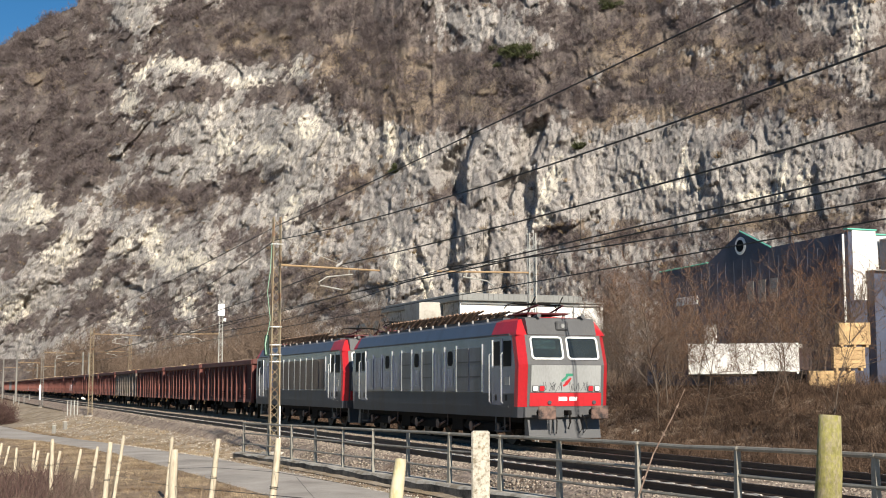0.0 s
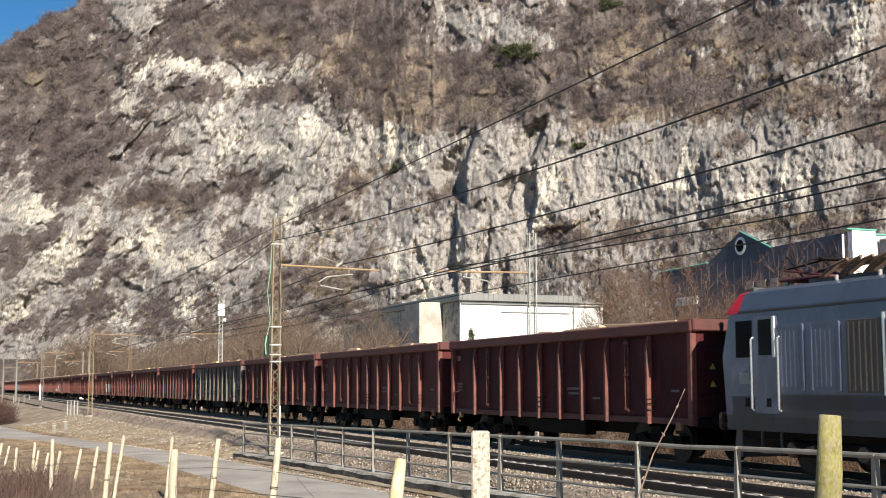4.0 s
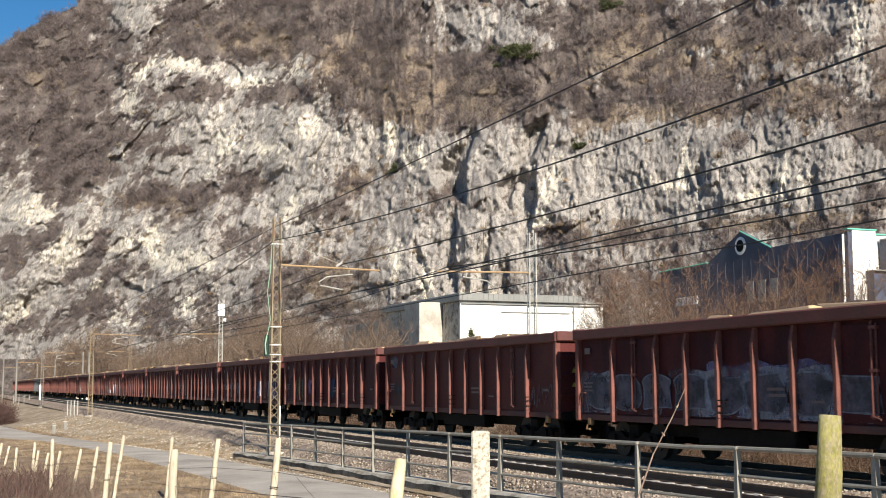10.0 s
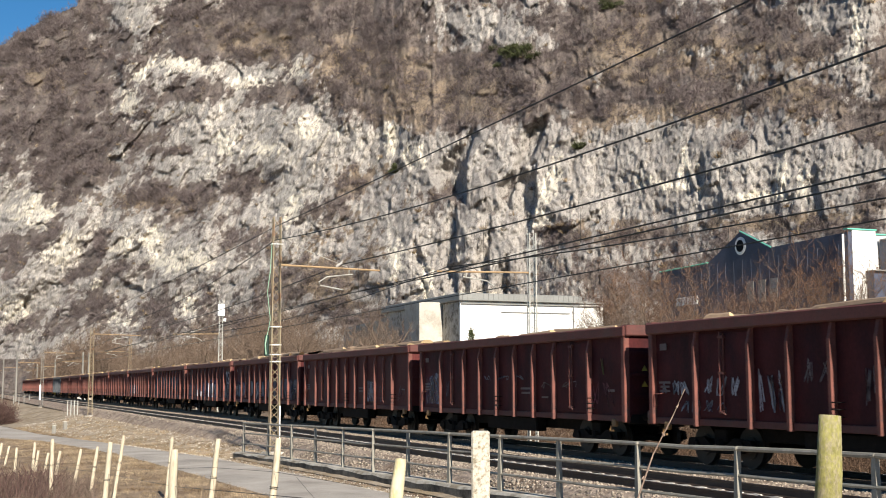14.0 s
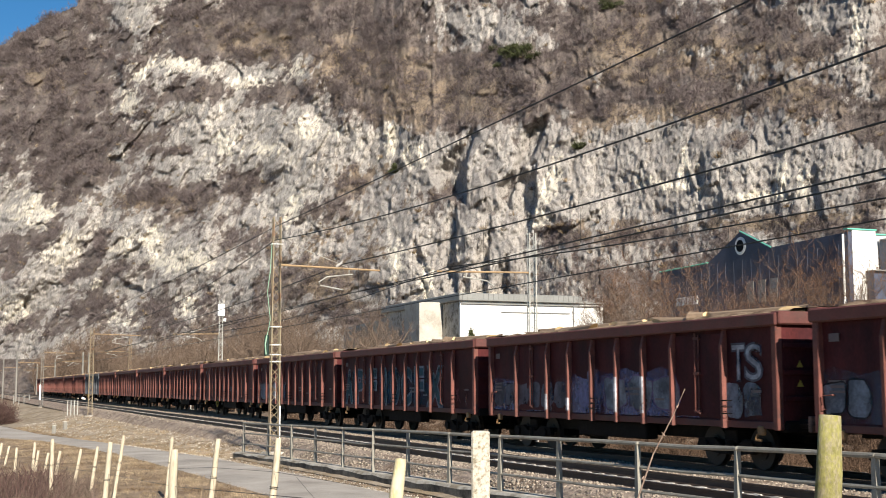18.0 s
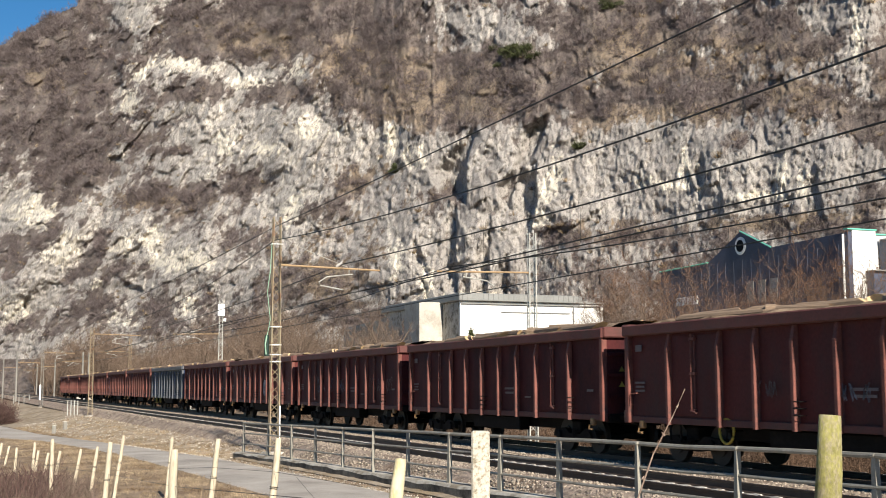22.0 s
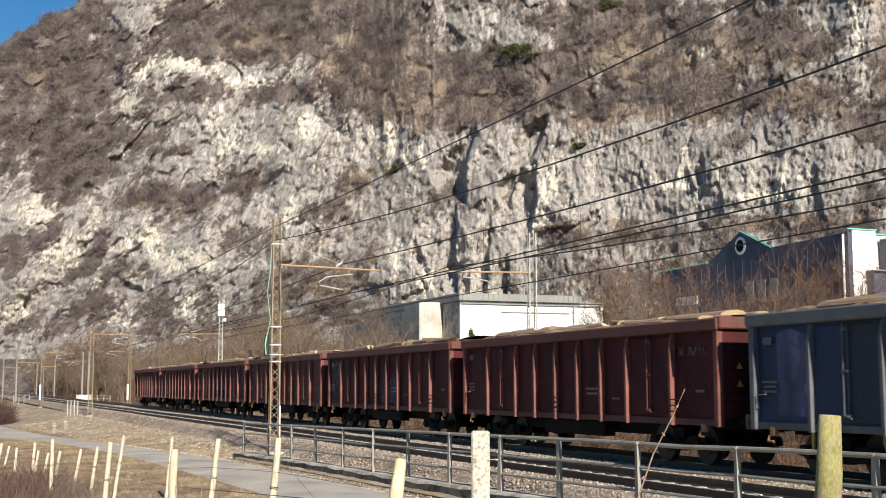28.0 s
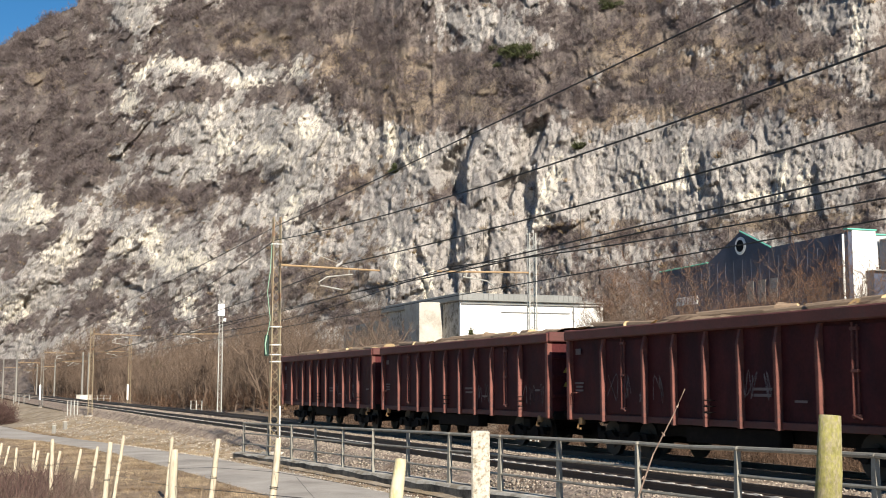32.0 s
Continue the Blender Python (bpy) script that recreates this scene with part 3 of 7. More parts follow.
def skyline(a):
    return np.interp(a, (-9, 1.4, 2.4, 3.5, 4.6, 4.9, 6.0, 40.0), (9.6, 14.7, 15.4, 16.1, 16.65, 18.2, 19.2, 34.0)) + 0.1 * fbm(a * 2.5, a * 0, salt=31)


NA, NE = 880, 360
av = np.concatenate([np.linspace(-9, 1, 50)[:-1], np.linspace(1, 42, NA), np.linspace(42, 84, 90)[1:]])
tv = np.linspace(0, 1, NE)
A, Tt = np.meshgrid(av, tv, indexing="ij")
top = np.minimum(skyline(A), 26.0)
E = -0.6 + (top + 0.6) * Tt
B = brush_at(A, E)
ar = np.radians(A)
R0 = 1.0 / np.interp(A, (-9, 1.8, 21.0, 41.0, 84.0), (1 / 620.0, 1 / 430.0, 1 / 235.0, 1 / 165.0, 1 / 120.0))
steep = np.where(E < 1.4, 34.0, 56.0 - 10.0 * smooth_step(-0.5, 0.6, brush_at(A, E, True)))
cot = 1 / np.tan(np.radians(steep))
er = np.radians(E)
rate = cot / np.cos(er) ** 2 / np.maximum(1 - cot * np.tan(er), 0.25)
lnD = np.concatenate([np.zeros((A.shape[0], 1)), np.cumsum(0.5 * (rate[:, 1:] + rate[:, :-1]) * np.diff(er, axis=1), axis=1)], axis=1)
D = R0 * np.exp(0.75 * lnD)
# relief as a share of the distance, coarse buttresses to small ledges
wx = slant(A, E) + 0.25 * fbm(A * 0.7, E * 0.7, octaves=3, salt=51)
wz = E + 0.3 * fbm(A * 0.6, E * 0.6, octaves=3, salt=52)
calm = 1 - 0.45 * smooth_step(26.0, 33.0, A)
relief = calm * (0.016 * fbm(wx * 0.32, wz * 0.2, octaves=2, salt=41) + 0.0045 * fbm(wx * 0.95, wz * 0.55, octaves=2, salt=42) + 0.0016 * fbm(wx * 2.4, wz * 0.9, octaves=3, gain=0.55, salt=46, ridged=True))
steps = wz * 1.5 + 0.5 * fbm(wx * 0.8, wz * 0.8, octaves=3, salt=53)
relief = relief + 0.0012 * smooth_step(0.0, 1.0, steps - np.floor(steps)) * (1 - smooth_step(0.8, 1.0, steps - np.floor(steps)))
relief = relief + calm * 0.0055 * facets(wx, wz * 0.75, 1.1, 71) + (0.5 + 0.5 * calm) * (0.0036 * facets(wx, wz * 0.7, 0.46, 73) + 0.0022 * facets(wx, wz * 0.75, 0.2, 79))
joint = np.abs(fbm(wx * 1.3, wz * 0.75, octaves=3, salt=47))
fine = 0.0011 * fbm(wx * 4.2, wz * 2.8, octaves=5, gain=0.62, salt=43, ridged=True) - 0.003 * (1 - smooth_step(0.0, 0.03, joint)) + 0.0013 * fbm(wx * 10.0, wz * 6.0, octaves=4, gain=0.6, salt=44)
rocky = 1 - 0.65 * smooth_step(-0.1, 0.3, B)
bulge = np.zeros_like(A)
for a0, e0, ra, re, lean in BUTTRESSES:
    bulge = np.maximum(bulge, smooth_step(0.2, 0.75, spot(wx * 0.3 + A * 0.7, E, a0, e0, ra, re, lean) + 0.08 * fbm(A * 2.0, E * 2.0, octaves=2, salt=55)))
cut = 0
for n, line in enumerate(CRACKS):
    la, le, lw = (np.array(q)[::-1] for q in zip(*line))
    u = A - np.interp(E, le, la) - 0.05 * fbm(E * 3.0, A * 0.3, octaves=3, salt=300 + n)
    wa = np.interp(E, le, lw)
    inside = smooth_step(le[0] - 0.1, le[0] + 0.1, E) * (1 - smooth_step(le[-1] - 0.1, le[-1] + 0.1, E))
    side = np.where(u < 0.5 * wa, smooth_step(-2.4 * wa, -0.5 * wa, u), 1 - smooth_step(0.5 * wa, 0.5 * wa + 0.05, u))
    cut = np.maximum(cut, side * inside * wa)
D = D * (1 - relief - fine * rocky - 0.011 * bulge + 0.056 * cut)
MX, MY, MZ = -D * np.cos(ar), D * np.sin(ar), D * np.tan(er) + EYE.z
mountain_mesh = mesh_of("mountain", np.stack([MX, MY, MZ], -1).reshape(-1, 3), grid_faces(len(av), NE), M_ROCK)
cover = mountain_mesh.attributes.new("soil_cover", "FLOAT", "POINT")
cover.data.foreach_set("value", np.clip(smooth_step(-0.12, 0.3, B) + (E < 1.2), 0, 1).astype(np.float32).ravel())
tan_grass = mountain_mesh.attributes.new("dry_grass", "FLOAT", "POINT")
tan_grass.data.foreach_set("value", np.clip(patches(A, E, GRASS, 1.1) + 0.45 * fbm(A * 2.5, E * 3.0, octaves=3, salt=67), 0, 1).astype(np.float32).ravel())
pale = mountain_mesh.attributes.new("pale_rock", "FLOAT", "POINT")
pale.data.foreach_set("value", np.clip(0.05 + 0.25 * (1 - smooth_step(13.0, 22.0, A)) + 0.75 * patches(A, E, BARE_LEFT + BREAKS + BREAKS_MORE, 1.25) + 0.3 * fbm(A * 0.8, E * 0.8, octaves=3, salt=69), 0, 1).astype(np.float32).ravel())
fresh = mountain_mesh.attributes.new("fresh_break", "FLOAT", "POINT")
fresh.data.foreach_set("value", breaks_at(A, E).astype(np.float32).ravel())
mountain = tagged(part("mountain", mountain_mesh, None), "pale limestone cliffs of a mountain with bare brush on the ledges", "mountain", kind="structure")


# ---- vegetation ----
rng = np.random.default_rng(7)


def blades(count, size, spread, width, lean=0.3, seed=0):
    """A tuft of thin triangles that rise from about one root: corners of shape (count, 3, 3)."""
    r = np.random.default_rng(seed)
    ang, out = r.uniform(0, 2 * np.pi, count), r.uniform(0, 1, count) ** 0.6
    high = size * r.uniform(0.45, 1.0, count) * (1 - lean * out**2)
    root = np.stack([np.cos(ang), np.sin(ang), 0 * ang], 1) * (spread * 0.45 * out * r.uniform(0, 1, count))[:, None]
    tip = np.stack([np.cos(ang) * spread * out, np.sin(ang) * spread * out, high], 1)
    side = np.cross(tip - root, r.normal(size=(count, 3)))
    side = side / np.linalg.norm(side, axis=1)[:, None] * width
    return np.stack([root - side, root + side, tip], 1)


def crossed_twigs(count, size, spread, width, seed=0):
    """The crown of a small bare shrub: twigs that start all over the dome and point outwards and up."""
    r = np.random.default_rng(seed)
    d = r.normal(size=(count, 3))
    d[:, 2] = np.abs(d[:, 2]) * 0.9 + 0.1
    d /= np.linalg.norm(d, axis=1)[:, None]
    mid = d * r.uniform(0.15, 0.75, count)[:, None] * np.array([spread, spread, size])
    way = d * np.array([spread, spread, size]) * r.uniform(0.18, 0.4, count)[:, None] + r.normal(size=(count, 3)) * 0.12 * size
    way[:, 2] = np.abs(way[:, 2])
    side = np.cross(way, r.normal(size=(count, 3)))
    side = side / np.linalg.norm(side, axis=1)[:, None] * width
    return np.stack([mid - side, mid + side, mid + way], 1)


def scatter(name, tufts, places, scales, mat, label, category):
    """One mesh of many tufts, each turned and scaled: a thing that nobody could count."""
    r = np.random.default_rng(len(places))
    out = []
    pick = r.integers(0, len(tufts), len(places))
    for k, t in enumerate(tufts):
        p, s = places[pick == k], scales[pick == k]
        if not len(p):
            continue
        a = r.uniform(0, 2 * np.pi, len(p))
        c, sn = np.cos(a), np.sin(a)
        rot = np.zeros((len(p), 3, 3))
        rot[:, 0, 0], rot[:, 0, 1], rot[:, 1, 0], rot[:, 1, 1], rot[:, 2, 2] = c, -sn, sn, c, 1
        v = np.einsum("pij,tkj->ptki", rot * s[:, None, None], t) + p[:, None, None, :]
        out.append(v.reshape(-1, 3))
    v = np.concatenate(out)
    me = mesh_of(name, v, np.arange(len(v)).reshape(-1, 3), mat)
    return tagged(part(name, me, None), label, category, kind="stuff")


# brush on the mountain, thick where the ledges lie back, thin on the faces
flat = np.flatnonzero((A > 0.5) & (A < 43) & (E > 0.3) & (E < 19))
dens = np.clip(0.22 + 1.3 * smooth_step(-0.25, 0.35, B), 0, 1.6).ravel()[flat] * (D.ravel()[flat] / 250.0) ** 0.6
patchy = np.clip(0.5 + 1.3 * fbm(A.ravel()[flat] * 2.2, E.ravel()[flat] * 2.6, octaves=3, salt=77), 0.05, 2)
dens *= patchy
pick = rng.choice(flat, 30000, p=dens / dens.sum())
places = np.stack([MX.ravel()[pick], MY.ravel()[pick], MZ.ravel()[pick] - 0.3], 1)
sizes = rng.uniform(0.35, 1.25, len(pick)) * np.clip(0.85 + 1.1 * B.ravel()[pick], 0.5, 1.7) * (D.ravel()[pick] / 250) ** 0.9 * 0.6
scatter("mountain_brush", [crossed_twigs(46, 2.0, 1.6, 0.042, s) for s in range(6)], places, sizes, M_BRUSH, "leafless brown shrubs clinging to the cliff ledges", "shrubs")
few = rng.choice(flat, 450, p=dens / dens.sum())
tuft_at = np.stack([MX.ravel()[few], MY.ravel()[few], MZ.ravel()[few] - 0.2], 1)
scatter("mountain_grass", [blades(40, 0.9, 1.0, 0.05, 0.5, s) for s in range(3)], tuft_at, rng.uniform(0.8, 1.8, len(few)), M_STRAW, "tufts of dead yellow grass on the cliff ledges", "grass")


def bearing(a, e):
    """The place on the mountain nearest to a bearing and height in degrees."""
    i, j = np.argmin(np.abs(av - a)), np.argmin(np.abs(E[np.argmin(np.abs(av - a))] - e))
    return np.array([MX[i, j], MY[i, j], MZ[i, j]])


green = np.concatenate([[bearing(25.0 + u, 15.2 + v) for u, v in rng.normal(0, (0.45, 0.22), (26, 2))], [bearing(19.1 + u, 10.0 + v) for u, v in rng.normal(0, (0.15, 0.2), (5, 2))],
                        [bearing(27.7 + u, 10.9 + v) for u, v in rng.normal(0, (0.15, 0.1), (5, 2))], [bearing(29.4 + u, 17.2 + v) for u, v in rng.normal(0, (0.3, 0.3), (9, 2))]])
scatter("evergreen_brush", [crossed_twigs(220, 1.6, 1.5, 0.09, s) for s in range(3)], green, rng.uniform(0.7, 1.3, len(green)), M_CONIFER, "low dull-green evergreen bushes on the cliff", "shrubs")


def bare_tree(seed, height, spread, twigs, limb_count=9, base=0.09, upright=0.45):
    """Tapered limbs as three- to five-sided bars; returns (limb corners, limb faces, twig triangles)."""
    r = np.random.default_rng(seed)
    verts, faces, tips = [], [], []

    def bar(p, q, ra, rb, sides):
        d = (q - p) / max(np.linalg.norm(q - p), 1e-6)
        s = np.cross(d, [0.3, 0.9, 0.2])
        s /= np.linalg.norm(s)
        u = np.cross(s, d)
        o = len(verts)
        for c, rad in ((p, ra), (q, rb)):
            for k in range(sides):
                g = 2 * np.pi * k / sides
                verts.append(c + rad * (np.cos(g) * s + np.sin(g) * u))
        for k in range(sides):
            faces.append((o + k, o + (k + 1) % sides, o + sides + (k + 1) % sides, o + sides + k))

    def grow(p, d, length, rad, depth):
        steps = 3
        for i in range(steps):
            d = d + r.normal(0, 0.2, 3) + np.array([0, 0, 0.04 * upright])
            d /= np.linalg.norm(d)
            q = p + d * length / steps
            bar(p, q, rad * (1 - 0.22 * i), rad * (1 - 0.22 * (i + 1)), 5 if depth == 0 else 3)
            p = q
            if depth > 0:
                tips.append((p.copy(), d.copy(), length))
            if depth < 3:
                for _ in range(1 if depth else limb_count // 3):
                    k = r.normal(0, 1, 3)
                    k[2] = abs(k[2]) * 0.4 + upright * 0.7
                    k /= np.linalg.norm(k)
                    e = d * 0.45 + k * 0.75
                    grow(p, e / np.linalg.norm(e), length * r.uniform(0.42, 0.68) * (spread if depth == 0 else 1), rad * 0.5, depth + 1)

    grow(np.array([0, 0, -0.15]), np.array([0, 0, 1.0]), height * 0.62, base, 0)
    t = r.integers(0, len(tips), twigs)
    p = np.array([tips[i][0] for i in t])
    d = np.array([tips[i][1] for i in t])
    ln = np.array([tips[i][2] for i in t])
    way = (0.7 * d + r.normal(0, 1.0, d.shape)) * (ln * r.uniform(0.15, 0.5, len(t)))[:, None]
    way[:, 2] += 0.12 * ln
    p = p - way * 0.1
    side = np.cross(way, r.normal(size=way.shape))
    side = side / np.linalg.norm(side, axis=1)[:, None] * 0.0052
    return np.array(verts), np.array(faces), np.stack([p - side, p + side, p + way], 1).reshape(-1, 3)


def tree_thing(name, seed, height, spread, twigs, twig_mat, label, **kw):
    v, f, t = bare_tree(seed, height, spread, twigs, **kw)
    tree = tagged(new(name), label, "tree", "bare trees on the far bank")
    part("trunk", mesh_of("trunk", v, f, M_BARK), None, tree)
    part("crown", mesh_of("crown", t, np.arange(len(t)).reshape(-1, 3), twig_mat), None, tree)
    return tree


def on_ground(x, y):
    return float(ground_z(np.array([float(x)]), np.array([float(y)]))[0])


protos = [tree_thing("bare_tree", 11, 6.6, 0.95, 1250, M_TWIG, "leafless young tree with reddish twigs on the railway bank", base=0.04),
          tree_thing("bare_tree", 12, 7.6, 0.75, 1050, M_TWIG, "tall slender leafless tree with a pale trunk", base=0.045, upright=0.9),
          tree_thing("bare_tree", 13, 5.2, 0.9, 950, M_GREYTWIG, "leafless grey shrub-like tree with many stems", base=0.035, limb_count=15),
          tree_thing("bare_tree", 14, 5.8, 1.0, 1500, M_TWIG, "dense leafless thicket tree with fine rust-brown twigs", base=0.036, limb_count=12)]
spots = []
for i in range(32):
    y = rng.uniform(24.5, 35.5)
    deg = rng.uniform(29.0, 43.5)
    x = -y / math.tan(radians(deg))
    if 38.4 < deg < 41.6 or (deg > 33.0 and i % 2):
        continue  # the crates and the trailer stand in a clearing
    spots.append((x, y, rng.integers(0, 4), rng.uniform(0.55, 0.95)))
for i in range(8):
    y = rng.uniform(29, 36)
    spots.append((-y / math.tan(radians(rng.uniform(24.5, 28.0))), y, 2, rng.uniform(0.6, 0.8)))
for i in range(5):
    y = rng.uniform(44.5, 47.5)
    spots.append((-y / math.tan(radians(rng.uniform(32.5, 40.6))), y, rng.integers(0, 4), rng.uniform(0.85, 1.1)))
for i in range(8):
    y = rng.uniform(33, 40)
    spots.append((-y / math.tan(radians(rng.uniform(27.4, 31.9))), y, rng.integers(0, 4), rng.uniform(0.85, 1.15)))
for i in range(16):
    y = rng.uniform(28.5, 35.0)
    spots.append((-y / math.tan(radians(rng.uniform(31.0, 38.2))), y, rng.integers(0, 4), rng.uniform(0.45, 0.8)))
for deg, y, k, s in ((33.5, 42.0, 1, 1.25), (34.2, 42.8, 0, 1.2), (34.7, 43.0, 3, 1.1), (36.2, 43.0, 3, 1.0), (37.2, 44.0, 0, 1.2), (37.8, 44.8, 3, 1.25), (38.4, 44.5, 3, 1.3), (39.2, 45.5, 1, 1.15), (29.6, 38.5, 1, 1.0)):
    spots.append((-y / math.tan(radians(deg)), y, k, s))
for i, (x, y, k, s) in enumerate(spots):
    m = pose(x, y, on_ground(x, y), 0, 0, rng.uniform(0, 360))
    if i < 4:
        protos[i].matrix_basis = m
    else:
        copy_thing(protos[k], m).scale = (s, s, s)


def thicket(name, count, where, tufts, scale, mat, label, category):
    xy = np.array([where() for _ in range(count)], dtype=float)
    pts = np.stack([xy[:, 0], xy[:, 1], ground_z(xy[:, 0], xy[:, 1]) - 0.05], 1)
    return scatter(name, tufts, pts, rng.uniform(*scale, count), mat, label, category)


def far_wood():
    deg = rng.uniform(3.0, 19.0)
    y = rng.uniform(22.5, 60.0) if deg < 12 else rng.uniform(24, 50)
    return -y / math.tan(radians(deg)), y


wood = []
for s in range(5):
    v, f, t = bare_tree(40 + s, 7.5, 0.7, 620, base=0.08)
    tri = np.concatenate([v[f[:, [0, 1, 2]]], v[f[:, [0, 2, 3]]]])
    t = t.reshape(-1, 3, 3)
    mid = t.mean(1, keepdims=True)
    wood.append(np.concatenate([tri, mid + (t - mid) * np.array([1.25, 1.25, 1.15])]))
thicket("far_thicket", 640, far_wood, wood, (0.25, 1.1), M_GREYTWIG, "leafless grey-brown wood at the foot of the cliffs", "wood")


def foot_wood():
    while True:
        deg, x = rng.uniform(2.5, 15.5), -rng.uniform(100, 330)
        y = -x * math.tan(radians(deg))
        if y > 23.0:
            return x, y


thicket("foot_wood", 520, foot_wood, wood, (0.7, 1.45), M_GREYTWIG, "leafless brown wood below the cliffs beside the line", "wood")


def line_end_wood():
    while True:
        deg, x = rng.uniform(0.8, 7.0), -rng.uniform(230, 520)
        y = -x * math.tan(radians(deg))
        if y > 23.5:
            return x, y


thicket("line_end_wood", 420, line_end_wood, wood, (1.1, 2.2), M_GREYTWIG, "leafless wood where the line reaches the mountain's foot", "wood")
thicket("far_scrub", 1500, far_wood, [crossed_twigs(110, 2.2, 1.5, 0.02, 60 + s) for s in range(4)], (0.5, 1.4), M_TWIG, "leafless reddish scrub below the cliffs", "shrubs")


def bank_spot():
    y = rng.uniform(20.4, 34.0)
    return -y / math.tan(radians(rng.uniform(14.0, 44.0))), y


thicket("bank_scrub", 1500, bank_spot, [crossed_twigs(90, 0.9, 0.8, 0.007, 80 + s) for s in range(5)], (0.4, 1.2), M_BRACKEN, "tangled leafless brambles on the far railway bank", "shrubs")
thicket("bank_grass", 5200, bank_spot, [blades(34, 0.38, 0.34, 0.009, 0.75, 90 + s) for s in range(5)], (0.6, 1.5), M_BRACKEN, "dead brown grass on the far railway bank", "grass")


def verge_spot():
    x = -rng.uniform(5, 75)
    return x, float(road_left(x)) - abs(rng.normal(0.1, 1.6)) - 0.1


thicket("verge_grass", 5000, verge_spot, [blades(22, 0.14, 0.16, 0.005, 0.6, 110 + s) for s in range(4)], (0.5, 1.5), M_STRAW, "short dead grass on the verge of the lane", "grass")


def near_bank():
    x = -rng.uniform(44, 110)
    r = float(road_right(x))
    return x, r + 0.2 + (11.0 - r) * rng.uniform(0, 1) ** 1.5


thicket("embankment_grass", 4200, near_bank, [blades(20, 0.2, 0.2, 0.009, 0.6, 120 + s) for s in range(4)], (0.5, 1.4), M_STRAW, "dry grass tufts on the railway bank", "grass")


def vine_weeds():
    x = -rng.uniform(10, 32)
    return x, -x * math.tan(radians(1.0 + 5.0 * rng.uniform(0, 1) ** 2.0))


thicket("vineyard_weeds", 2300, vine_weeds, [crossed_twigs(60, 0.5, 0.4, 0.0035, 130 + s) for s in range(4)], (0.5, 1.2), M_BRAMBLE, "dead grey-red weeds between the vine stakes", "weeds")


def bramble_corner():
    x = -rng.uniform(17, 34)
    return x, -x * math.tan(radians(0.8 + 3.6 * rng.uniform(0, 1) ** 1.5))


thicket("vineyard_brambles", 420, bramble_corner, [crossed_twigs(70, 0.55, 0.45, 0.0045, 150 + s) for s in range(4)], (0.7, 1.5), M_BRAMBLERED, "tangled red-brown brambles at the vineyard's edge", "brambles")


def vineyard_floor():
    x = -rng.uniform(9, 60)
    return x, -x * math.tan(radians(rng.uniform(1.0, 13.0)))


thicket("vineyard_grass", 5200, lambda: next(p for p in iter(vineyard_floor, None) if p[1] < float(road_left(p[0])) - 0.1), [blades(20, 0.13, 0.17, 0.005, 0.6, 180 + s) for s in range(4)], (0.5, 1.5), M_STRAW, "short dead grass on the vineyard's soil", "grass")


def kerb_foot():
    x = -rng.uniform(3, 75)
    return x, float(road_right(x)) + abs(rng.normal(0.05, 0.18))


thicket("kerb_grass", 3500, kerb_foot, [blades(18, 0.12, 0.14, 0.004, 0.6, 140 + s) for s in range(4)], (0.5, 1.5), M_STRAW, "dead grass and dirt along the foot of the kerb", "grass")


def shed_front():
    return -rng.uniform(82, 95), rng.uniform(36, 58)


thicket("yard_scrub", 90, shed_front, [crossed_twigs(220, 2.6, 1.6, 0.012, 160 + s) for s in range(4)], (0.7, 1.25), M_GREYTWIG, "leafless scrub below the white warehouse wall", "shrubs")
bush_at = np.array([(-128.0 + u, 4.6 + v, 0) for u, v in rng.normal(0, (0.9, 0.6), (26, 2))])
bush_at[:, 2] = ground_z(bush_at[:, 0], bush_at[:, 1]) - 0.05
scatter("bramble_bush", [crossed_twigs(160, 2.2, 0.9, 0.016, 170 + s) for s in range(4)], bush_at, rng.uniform(0.8, 1.5, 26), M_BRAMBLERED, "heap of dark red-brown brambles beside the lane", "shrub")


# ---- the train ----
def paint(name, base, dirt, rough=0.45, dirt_at=0.56, scale=1.0, stretch=(1, 1, 0.35), spread=0.2, metal=0.0):
    return material(name, base, rough, metal, spread=spread, scale=1.4 * scale, fine=24.0, bump=0.12, tint=dirt, tint_at=dirt_at, tint_scale=0.9 * scale, size=0.008, stretch=stretch)


# Slate paint, its base brightened and blued for the sky's reflection.
M_LOCO = paint("loco_slate_with_sky_sheen", rgb(0.11, 0.128, 0.195), rgb(0.088, 0.095, 0.128), 0.22, 0.62)
M_LOCO_LOW = paint("loco_dark_grey", rgb(0.052, 0.053, 0.06), rgb(0.05, 0.042, 0.038), 0.55)
M_LOCO_ROOF = paint("loco_roof_blue_grey", rgb(0.06, 0.078, 0.11), rgb(0.045, 0.056, 0.075), 0.36, 0.6)
M_LOCO_RED = paint("loco_red", rgb(0.4, 0.016, 0.022), rgb(0.28, 0.017, 0.022), 0.4, 0.62)
M_LOCO_NOSE = paint("loco_pale_grey", rgb(0.26, 0.265, 0.26), rgb(0.19, 0.19, 0.18), 0.5, 0.6)
M_LOCO_FRONT = paint("loco_front_grey", rgb(0.075, 0.075, 0.077), rgb(0.09, 0.085, 0.08), 0.5)
M_GRILLE = paint("dusty_louvre", rgb(0.1, 0.105, 0.125), rgb(0.06, 0.058, 0.06), 0.4)
M_GRILLE_TAN = paint("dusty_brown_louvre", rgb(0.1, 0.083, 0.068), rgb(0.065, 0.052, 0.042), 0.65)
M_CHROME = material("bright_steel", rgb(0.85, 0.85, 0.86), 0.3, 0.8, spread=0.15, bump=0.1)
